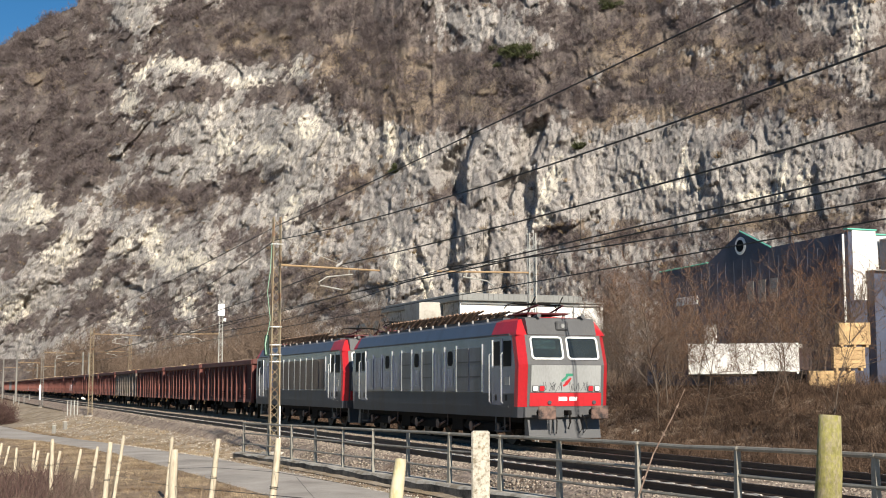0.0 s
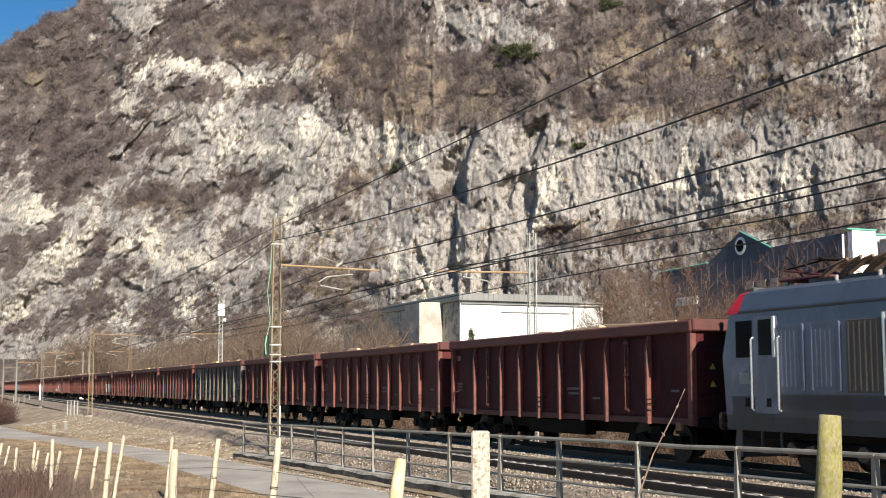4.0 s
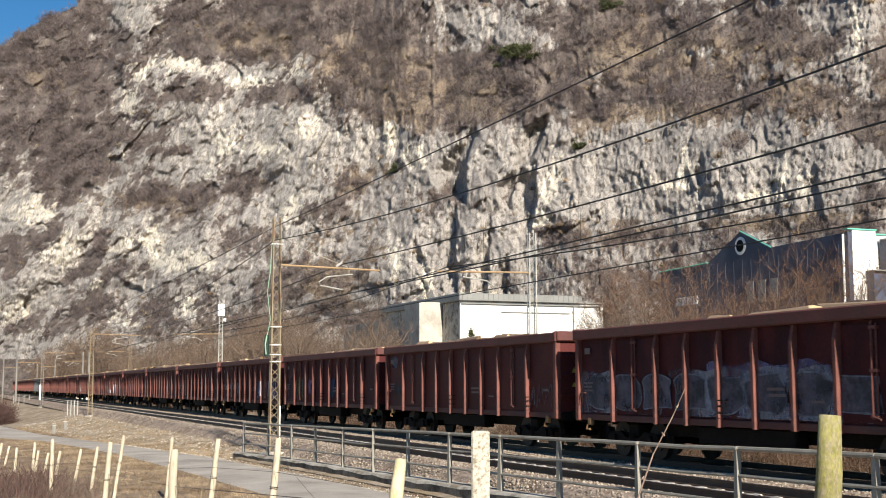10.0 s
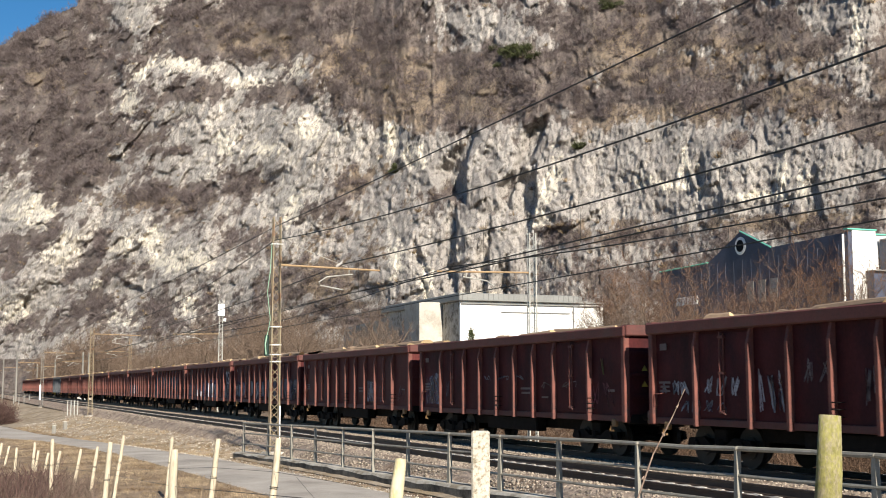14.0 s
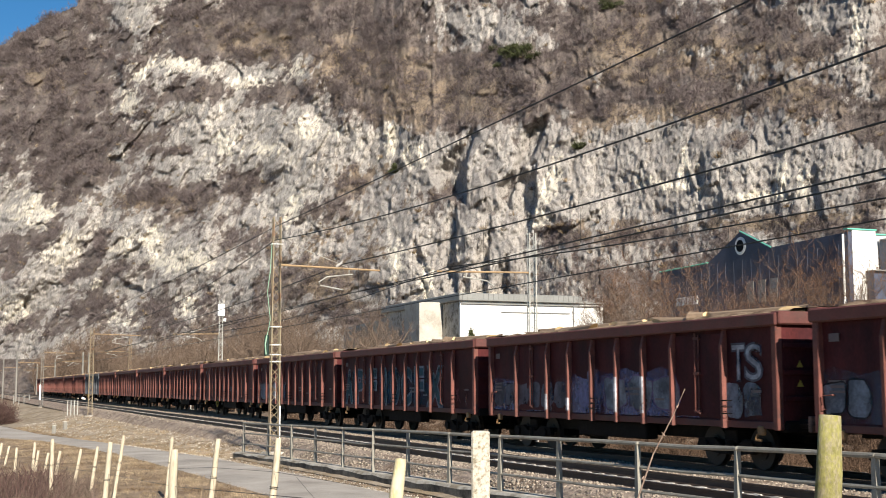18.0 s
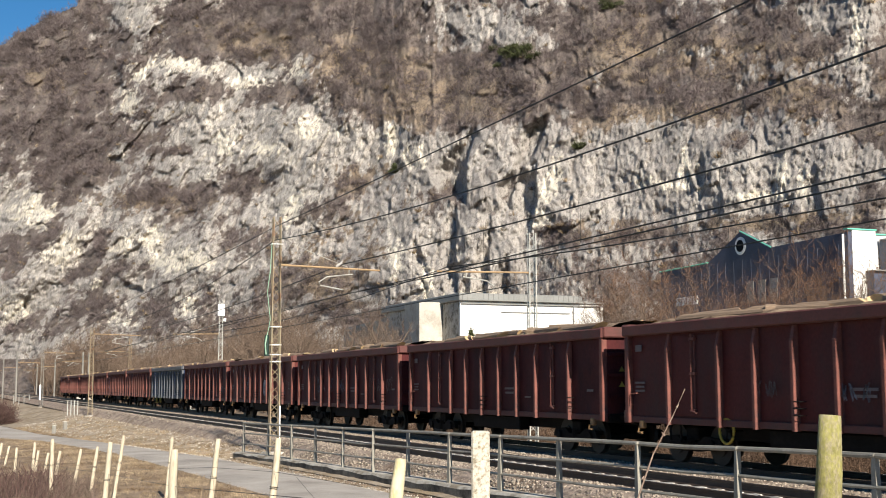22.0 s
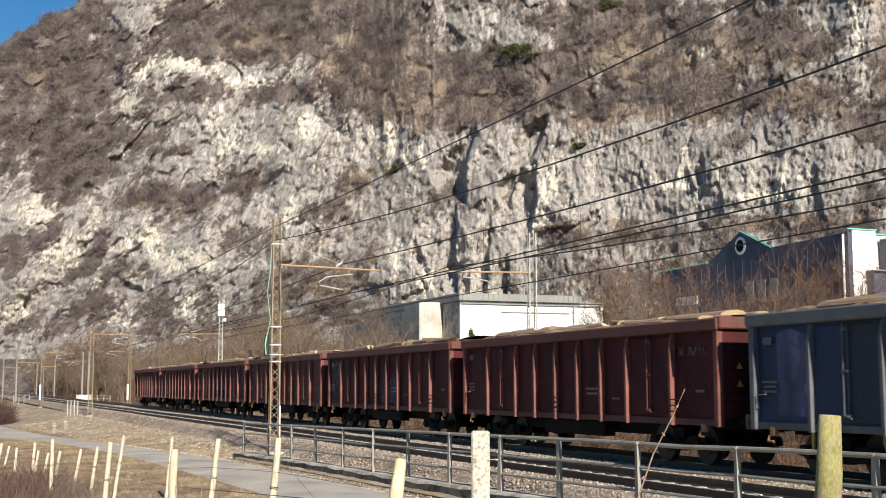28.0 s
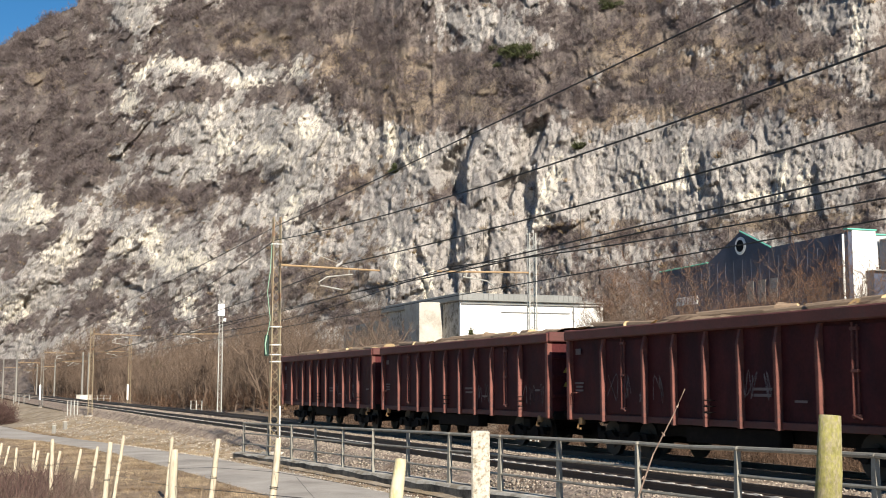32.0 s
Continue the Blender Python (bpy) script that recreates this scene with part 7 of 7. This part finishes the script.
lattice_mast(-44.1, 10.8, 7.95, M_MASTRUST, 1, "yellow-rusted lattice mast with a green cable and white straps", "green")
lattice_mast(-43.6, 20.8, 7.75, M_GALV, -1, "grey galvanised lattice mast beside the far track")
lattice_mast(-104.0, 20.8, 9.0, M_GALV, -1, "pale lattice mast with a white box on top", "box")
lattice_mast(-107.9, 10.8, 6.8, M_MASTRUST, 1, "ochre lattice mast with a rusty bracket")
lattice_mast(-161.0, 20.8, 7.9, M_MASTRUST, -1, "rusted lattice mast with a white marker board", "board")
lattice_mast(-168.5, 10.8, 8.1, M_POLE, 1, "dark grey lattice mast with marker boards", "board")
lattice_mast(17.0, 10.8, 7.95, M_MASTRUST, 1, "yellow-rusted lattice mast behind the viewer")
lattice_mast(17.0, 20.8, 7.95, M_GALV, -1, "grey lattice mast behind the viewer")


def pole_mast(x, y, height, way):
    z0 = min(on_ground(x, y), -0.5)
    mast = tagged(new("catenary_mast"), "smooth pale concrete mast far along the line", "mast", "overhead line masts")
    mast.matrix_basis = pose(x, y, z0)
    part("post", tube([(0, 0, 0), (0, 0, height - z0)], 0.2, 10, taper=0.7), M_POLE, mast)
    arm = part("bracket", tube([(0, way * 0.1, 6.2 - z0), (0, way * 3.95, 6.12 - z0)], 0.045, 6), M_ARM, mast)
    part("steady_arm", tube([(0, way * 2.9, 5.95 - z0), (0, way * 1.7, 5.75 - z0), (0, way * 2.5, 5.36 - z0)], 0.03, 5), M_GALV, arm)
    return mast


for x in NEAR_X[4:]:
    pole_mast(x, 10.8, 8.0, 1)
for x in FAR_X[4:]:
    pole_mast(x, 20.8, 7.7, -1)
pole_mast(-222.0, 21.8, 7.6, -1)


def wire(name, y, high, sag, supports, radius, label, droppers=None):
    pts = []
    for a, b in zip(supports, supports[1:]):
        n = 16 if a > -120 else 6
        for k in range(n):
            t = k / n
            pts.append((a + (b - a) * t, y, high - 4 * sag * t * (1 - t)))
    pts.append((supports[-1], y, high))
    return tagged(part(name, tube(pts, radius, 5), M_WIRE), label, "wire", "overhead wires")


wire("feeder_wire", 10.8, 7.62, 0.12, NEAR_X, 0.015, "thin dark feeder wire along the mast tops")
wire("feeder_wire", 10.75, 7.1, 1.05, NEAR_X, 0.017, "slack green-dark cable slung from mast to mast")
for yc, sup, sag in ((13.26, NEAR_X, 0.43), (17.26, FAR_X, 0.78)):
    wire("messenger_wire", yc, 6.3, sag, sup, 0.02, "dark messenger wire above the track")
    wire("contact_wire", yc - 0.03, 5.15, 0.02, sup, 0.018, "taut contact wire above the track")
    if yc < 15:
        wire("contact_wire", yc + 0.12, 5.2, 0.19, sup, 0.018, "taut contact wire above the track")
    for k in range(22):
        x = 14 - 5.6 * k
        i = next(j for j in range(len(sup) - 1) if sup[j + 1] <= x)
        t = (x - sup[i]) / (sup[i + 1] - sup[i])
        tagged(part("dropper_wire", tube([(x, yc, 6.3 - 4 * sag * t * (1 - t)), (x, yc, 5.08)], 0.006, 4), M_WIRE), "thin dropper between messenger and contact wire", "wire", "dropper wires")

# ---- trackside equipment in the distance ----
def railing(x, y, length, height, posts, label, mat):
    z0 = on_ground(x, y)
    r = tagged(new("trackside_railing"), label, "railing")
    r.matrix_basis = pose(x, y, z0, 0, 0, 70)
    for k in range(posts):
        part("post", box(-length / 2 + length * k / (posts - 1) - 0.035, -length / 2 + length * k / (posts - 1) + 0.035, -0.03, 0.03, 0, height), mat, r)
    for h in (0.35, 0.68, 0.98):
        part("bar", box(-length / 2, length / 2, -0.012, 0.012, height * h - 0.018, height * h), M_GALV, r)
    return r


railing(-117.0, 10.2, 0.9, 1.35, 4, "pale grey steel guard frame beside the track", M_GALV)
railing(-207.0, 10.3, 2.4, 1.5, 4, "pale metal guard rail on a concrete slab", M_GALV)
railing(-192.0, 20.7, 2.8, 1.4, 4, "pale metal guard rail beside a relay cabinet", M_GALV)
railing(-115.0, 20.9, 1.0, 1.2, 3, "grey short guard posts beside the far track", M_GALV)
cab = tagged(new("relay_cabinet"), "pale grey relay cabinet beside the track", "cabinet")
cab.matrix_basis = pose(-217.0, 20.6, on_ground(-217.0, 20.6))
part("body", box(-0.5, 0.5, -1.2, 1.2, 0.0, 1.3, 0.03), M_PALECONC, cab)
part("door", box(0.5, 0.52, -0.5, 0.5, 0.1, 1.2, 0.01), M_WHITE, cab)
part("roof", box(-0.6, 0.6, -1.3, 1.3, 1.3, 1.38, 0.02), M_CONCRETE, cab)
for x, y in ((-85.0, 6.3), (-90.0, 7.4)):
    mk = tagged(new("marker_post"), "small pale concrete marker post on the bank", "post")
    mk.matrix_basis = pose(x, y, on_ground(x, y))
    part("shaft", box(-0.09, 0.09, -0.12, 0.12, -0.1, 0.55, 0.03), M_POLE, mk)
    part("cap", box(-0.1, 0.1, -0.13, 0.13, 0.55, 0.62, 0.02), M_CONCRETE, mk)
slab = tagged(new("fallen_slab"), "pale broken concrete slab on the far bank", "slab")
slab.matrix_basis = pose(-42.4, 24.6, on_ground(-42.4, 24.6) + 0.08, 40, 15, 30)
part("block", box(-0.13, 0.13, -0.16, 0.16, -0.04, 0.04, 0.02), M_PALECONC, slab)


# ---- buildings beyond the railway ----
def wall_thing(name, label, category):
    return tagged(new(name), label, category)


shed = wall_thing("warehouse", "long white warehouse with a grey metal roof edge", "building")
part("wall", box(-96.5, -96.2, 39.27, 52.7, 0.5, 8.92), M_WHITEWALL, shed, "bright white rendered wall")
# Side walls take a darker grey than the front: their shade as colour.
part("wall", box(-116.0, -96.5, 39.27, 39.57, 0.5, 8.92), M_CONCRETE, shed, "concrete side wall, its shade put into the grey colour")
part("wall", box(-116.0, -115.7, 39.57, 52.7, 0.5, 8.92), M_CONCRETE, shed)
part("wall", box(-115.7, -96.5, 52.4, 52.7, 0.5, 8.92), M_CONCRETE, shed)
roof = part("roof", box(-116.3, -95.8, 39.0, 50.5, 8.95, 9.6, 0.05), M_ZINC, shed, "grey seamed metal roof edge")
for k in range(24):
    part("seam", box(-95.8, -95.75, 39.3 + k * 0.47, 39.36 + k * 0.47, 8.97, 9.58), M_ZINC, roof)
part("roof", box(-116.3, -96.0, 50.5, 52.9, 8.95, 9.1), M_ZINC, shed)
part("gutter", box(-96.2, -96.02, 39.3, 52.6, 8.7, 8.8), M_ZINC, shed)
for y in (46.3, 49.8):
    part("pipe", tube([(-96.1, y, 5.0), (-96.1, y, 8.6)], 0.06, 6), M_ZINC, shed)
part("cable_tray", box(-96.2, -96.08, 43.0, 49.5, 8.05, 8.12), M_ZINC, shed)
part("cable_tray", box(-96.2, -96.08, 43.0, 47.0, 5.9, 5.97), M_ZINC, shed)
part("buttress", box(-104.0, -100.2, 37.1, 39.26, 0.5, 9.05, 0.05), M_PALECONC, shed, "pale concrete stair tower against the side wall")
part("annex", prism([(-126.0, 0.5), (-104.0, 0.5), (-104.0, 8.6), (-126.0, 7.9)], 38.2, 39.2), M_CONCRETE, shed, "dark concrete annex with a sloping top")

factory = wall_thing("factory", "dark blue clad factory hall with green roof trim and a gable", "building")
Y0 = 50.0
part("wall", prism([(-82.0, 0.5), (-60.6, 0.5), (-60.6, 11.1), (-68.2, 10.95), (-71.6, 12.4), (-75.6, 10.6), (-82.0, 10.45)], Y0, Y0 + 0.3), M_BLUEWALL, factory, "dark blue clad wall with a pointed gable")
part("wall", box(-60.9, -60.6, Y0 + 0.3, 74.0, 0.5, 7.0), M_BLUEWALL, factory)
part("wall", box(-60.9, -60.58, Y0 + 0.31, 52.07, 7.0, 11.24), M_WHITEWALL, factory, "white upper end wall in full sun")
part("wall", box(-60.9, -60.7, 52.07, 74.0, 7.0, 11.0), M_WHITEWALL, factory)
part("wall", box(-82.0, -81.7, Y0 + 0.3, 74.0, 0.5, 10.5), M_BLUEWALL, factory)
part("roof", box(-82.0, -60.9, Y0 + 0.3, 74.0, 10.3, 10.5), M_ZINC, factory)
for (xa, za), (xb_, zb) in (((-82.1, 10.5), (-75.6, 10.6)), ((-71.6, 12.42), (-68.2, 10.97))):
    part("roof_trim", tube([(xa, Y0 - 0.03, za), (xb_, Y0 - 0.03, zb)], 0.06, 5), M_COPPER, factory, "green painted roof trim")
part("roof_trim", box(-60.9, -60.5, Y0 - 0.1, 52.1, 11.25, 11.33), M_COPPER, factory)
part("roof_trim", box(-60.9, -60.6, 52.11, 74.0, 11.01, 11.09), M_COPPER, factory)
part("downpipe", tube([(-60.9, Y0 - 0.12, 2.0), (-60.9, Y0 - 0.12, 11.0)], 0.07, 6), M_WHITE, factory)
ow = part("oval_window", tube([(-71.6, Y0 - 0.06, 11.4), (-71.6, Y0 + 0.02, 11.4)], 0.62, 20), M_WHITE, factory, "round gable window with a white frame")
part("pane", tube([(-71.6, Y0 - 0.08, 11.4), (-71.6, Y0 - 0.06, 11.4)], 0.42, 20), M_DARKGLASS, ow)
for i in range(4):
    wn_ = part("window", box(-79.9 + i * 0.75, -79.25 + i * 0.75, Y0 - 0.05, Y0, 7.75, 8.35), M_WHITE, factory, "small pale window pane")
    part("frame", box(-79.93 + i * 0.75, -79.87 + i * 0.75, Y0 - 0.07, Y0 - 0.05, 7.7, 8.4), M_BLUEWALL, wn_)
for i in range(3):
    part("window", box(-71.0 + i * 1.3, -70.2 + i * 1.3, Y0 - 0.04, Y0, 7.4, 8.9), M_ZINC, factory, "blue-grey tall window")
for k in range(21):
    part("cladding_joint", box(-81.5 + k, -81.46 + k, Y0 - 0.02, Y0, 0.6, 10.4), M_BLUEWALL, factory)
# Two blue blocks form a stepped shape before the white end wall.
annex = wall_thing("factory_annex", "stepped dark blue blocks before the factory's white end wall", "building")
part("wall", box(-60.5, -59.9, 51.25, 53.2, 0.5, 8.7), M_BLUEWALL, annex)
part("wall", box(-60.5, -59.7, 52.3, 72.0, 0.5, 10.65), M_BLUEWALL, annex)
part("roof", box(-60.5, -59.65, 51.2, 52.28, 8.7, 8.78), M_ZINC, annex)
part("roof", box(-60.5, -59.6, 52.25, 72.0, 10.66, 10.74), M_ZINC, annex)


def yard_box(name, x, y, z, turn, length, depth, height, mat, label, category, boards=0):
    thing = tagged(new(name), label, category)
    thing.matrix_basis = pose(x, y, z, 0, 0, turn)
    part("body", box(-length / 2, length / 2, 0, depth, 0, height, 0.02), mat, thing)
    if boards:
        for zz in np.linspace(0.02, height - 0.17, boards):
            part("board", box(-length / 2 + 0.02, length / 2 - 0.02, -0.025, -0.002, zz, zz + 0.14), mat, thing)
        for xx in (-length / 2 + 0.05, 0, length / 2 - 0.05):
            part("batten", box(xx - 0.05, xx + 0.05, -0.05, -0.026, 0.0, height), mat, thing)
        for xx in (-length / 2 + 0.15, 0, length / 2 - 0.15):
            part("foot", box(xx - 0.06, xx + 0.06, 0.0, depth, -0.12, 0.0), mat, thing)
    else:
        part("top_edge", box(-length / 2 - 0.02, length / 2 + 0.02, -0.02, depth + 0.02, height, height + 0.08), mat, thing)
        part("bottom_rail", box(-length / 2 - 0.02, length / 2 + 0.02, -0.02, depth + 0.02, -0.12, 0.0), M_UNDER, thing)
        for k in range(int(length / 0.9)):
            part("rib", box(-length / 2 + 0.4 + 0.9 * k, -length / 2 + 0.45 + 0.9 * k, -0.015, 0, 0.05, height - 0.05), mat, thing)
    return thing


# lit faces look down the line toward the sun
yard_box("box_trailer", -54.5, 38.0, 2.45, 48.0, 5.6, 2.4, 1.5, M_WHITEWALL, "white box trailer parked behind the bare trees", "trailer")
yard_box("steel_skip", -58.7, 36.3, 1.85, 6.0, 4.3, 2.0, 2.05, M_BLUEWALL, "dark blue steel skip beside the trailer", "skip")
yard_box("wooden_crate", -50.3, 41.7, 3.87, 60.0, 1.5, 1.2, 1.1, M_CRATE, "pale wooden crate on top of a stack", "crate", 5)
yard_box("wooden_crate", -50.5, 41.5, 2.72, 58.0, 1.5, 1.2, 1.05, M_CRATE, "weathered wooden crate in the middle of a stack", "crate", 5)
yard_box("wooden_crate", -51.1, 40.9, 1.62, 58.0, 2.2, 1.2, 0.98, M_CRATE, "wide pale wooden crate at the bottom of a stack", "crate", 5)
yard_box("dark_crate", -53.0, 39.9, 2.65, 52.0, 2.0, 1.2, 1.15, M_DARKBROWN, "dark brown slatted crate beside the pale crates", "crate", 5)
# Made-up black block that stands for the shadow below the crates.
yard_box("timber_stack", -53.2, 39.4, 1.4, 52.0, 2.4, 1.2, 1.2, M_UNDER, "near-black block added for the shadow under the crates", "timber", 4)
tank = tagged(new("white_tank"), "white upright tank beside the factory wall", "tank")
tank.matrix_basis = pose(-69.5, 46.0, 1.8)
part("shell", tube([(0, 0, 0), (0, 0, 3.6), (0, 0, 3.9)], 0.42, 14), M_WHITEWALL, tank)
part("lid", tube([(0, 0, 3.9), (0, 0, 4.0)], 0.46, 14), M_ZINC, tank)

# far houses and a pale yard wall at the end of the line
yard = tagged(new("yard_wall"), "pale distant yard wall with a wire fence on top", "wall", kind="structure")
part("wall", box(-470.0, -469.5, 10.0, 60.0, -1.0, 6.5), M_PALECONC, yard)

# evergreen beside the line
conifer = tagged(new("conifer"), "dark green conifer at the wood's edge", "tree")
cx, cy = -196.0, 29.5
conifer.matrix_basis = pose(cx, cy, on_ground(cx, cy))
conifer.scale = (1.0, 1.0, 1.25)
part("trunk", tube([(0, 0, -0.2), (0, 0, 4.2)], 0.1, 6, taper=0.3), M_BARK, conifer)
t = np.concatenate([crossed_twigs(420, 0.9, 1.7 * (1 - (k / 9) ** 2) + 0.3, 0.045, 200 + k) + np.array([0.25 * math.sin(k * 2), 0.25 * math.cos(k * 3), 0.2 + k * 0.5]) for k in range(9)]).reshape(-1, 3)
part("crown", mesh_of("crown", t, np.arange(len(t)).reshape(-1, 3), M_CONIFER), None, conifer)


shrub = tagged(new("evergreen_shrub"), "small dark green evergreen shrub before the warehouse wall", "shrub")
shrub.matrix_basis = pose(-86.5, 36.2, on_ground(-86.5, 36.2))
part("trunk", tube([(0, 0, -0.2), (0, 0, 3.6)], 0.05, 6, taper=0.4), M_BARK, shrub)
t = np.concatenate([crossed_twigs(160, 0.9, 0.5 * (1 - (k / 7) ** 2) + 0.12, 0.03, 230 + k) + np.array([0, 0, 1.6 + k * 0.42]) for k in range(7)]).reshape(-1, 3)
part("crown", mesh_of("crown", t, np.arange(len(t)).reshape(-1, 3), M_CONIFER), None, shrub)


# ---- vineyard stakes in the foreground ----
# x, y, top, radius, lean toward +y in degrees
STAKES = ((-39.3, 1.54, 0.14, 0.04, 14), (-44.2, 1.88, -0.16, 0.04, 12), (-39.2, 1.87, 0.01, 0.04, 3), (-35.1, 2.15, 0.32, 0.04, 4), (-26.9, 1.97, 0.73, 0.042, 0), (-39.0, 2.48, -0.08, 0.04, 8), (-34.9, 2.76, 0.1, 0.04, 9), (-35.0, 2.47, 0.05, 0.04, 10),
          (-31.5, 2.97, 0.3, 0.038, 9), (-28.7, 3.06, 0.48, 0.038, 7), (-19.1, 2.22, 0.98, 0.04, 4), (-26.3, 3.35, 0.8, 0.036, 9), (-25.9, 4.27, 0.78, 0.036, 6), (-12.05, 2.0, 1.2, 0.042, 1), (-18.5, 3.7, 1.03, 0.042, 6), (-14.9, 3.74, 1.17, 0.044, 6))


def stake(x, y, top, radius, lean, mat, label, sides=9, square=False):
    z0 = on_ground(x, y) - 0.15
    s = tagged(new("vine_stake"), label, "stake", "vine stakes")
    s.matrix_basis = pose(x, y, z0, -lean, 0, random.uniform(0, 60))
    s.matrix_basis = Matrix.Translation((0, -(top - z0) * math.sin(radians(lean)), 0)) @ s.matrix_basis
    length = (top - z0) / math.cos(radians(lean))
    bm = bmesh.new()
    n = 10
    rings = []
    for i in range(n + 1):
        z = length * i / n
        r = radius * (1.06 - 0.1 * i / n) * (1 + 0.03 * math.sin(i * 2.3 + x))
        if i == n:
            r *= 0.82
        rings.append([bm.verts.new((r * math.cos(6.2832 * k / sides) + 0.006 * math.sin(i * 1.3 + x), r * math.sin(6.2832 * k / sides), z - (0.012 if i == n - 1 else 0) + (0.006 if i == n else 0))) for k in range(sides)])
    for a, b in zip(rings, rings[1:]):
        for k in range(sides):
            bm.faces.new((a[k], a[(k + 1) % sides], b[(k + 1) % sides], b[k]))
    bm.faces.new(rings[-1])
    part("shaft", bm, mat, s, smooth=True)
    tie = bmesh.new()
    for j in range(2):
        tube([((radius + 0.006) * math.cos(g), (radius + 0.006) * math.sin(g), length * 0.62 + 0.02 * j) for g in np.linspace(0, 6.28, 13)], 0.004, 4, tie)
    part("wire_tie", tie, M_WIRE, s)
    return s


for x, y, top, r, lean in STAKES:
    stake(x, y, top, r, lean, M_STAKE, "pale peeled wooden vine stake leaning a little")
# three posts close to the viewer
stake(-5.97, 2.225, 1.42, 0.037, 10, M_STAKEMOSS, "round wooden post with yellow lichen on its head", 14)
stake(-3.63, 2.9, 1.69, 0.048, 5, M_MOSSPOST, "thick wooden post covered with yellow-green moss", 18)
cp = tagged(new("concrete_post"), "square pale concrete post speckled with dark lichen", "post")
cp.matrix_basis = pose(-5.6, 2.39, on_ground(-5.6, 2.39) - 0.2, 0, 0, -22)
part("shaft", box(-0.044, 0.044, -0.044, 0.044, 0, 1.585 - on_ground(-5.6, 2.39) + 0.2, 0.008), M_SPECKLED, cp)

# trellis wires and one loose cane
def trellis(points, r=0.0025):
    return tagged(part("trellis_wire", tube(points, r, 4), M_WIRE), "thin rusty trellis wire between the stakes", "wire", "trellis wires")


trellis([(-44, 1.9, -0.55), (-35, 2.45, -0.35), (-28.7, 3.0, -0.05), (-18.5, 3.6, 0.62), (-14.9, 3.66, 0.78), (-12.0, 3.9, 0.8)])
trellis([(-39, 1.8, -0.5), (-26.9, 1.97, 0.2), (-19.1, 2.2, 0.52), (-12.05, 2.0, 0.86), (-6.0, 2.1, 1.2)])
trellis([(-14.85, 3.72, 0.95), (-13.6, 3.75, 0.62), (-12.2, 3.8, 0.3)])
cane = tagged(new("vine_cane"), "single thin leafless vine cane rising from the bottom", "cane")
part("stem", tube([(-3.58, 2.0, 1.1), (-3.56, 2.06, 1.42), (-3.53, 2.11, 1.58), (-3.49, 2.16, 1.7), (-3.46, 2.19, 1.79)], 0.0034, 6, taper=0.5), M_CANE, cane)
for i, (x, y, z) in enumerate(((-3.55, 2.08, 1.5), (-3.51, 2.14, 1.64), (-3.48, 2.17, 1.73))):
    part("bud", tube([(x, y, z), (x, y + 0.008 * (-1) ** i, z + 0.012)], 0.0045, 5, taper=0.3), M_CANE, cane)


def motions():
    """The train rolls past, gathering speed until half-way."""
    for car, x0 in cars:
        walk(car, [(t, pose(x0 + run(t), TRACKS[1], 0)) for t in range(0, 33)])


motions()
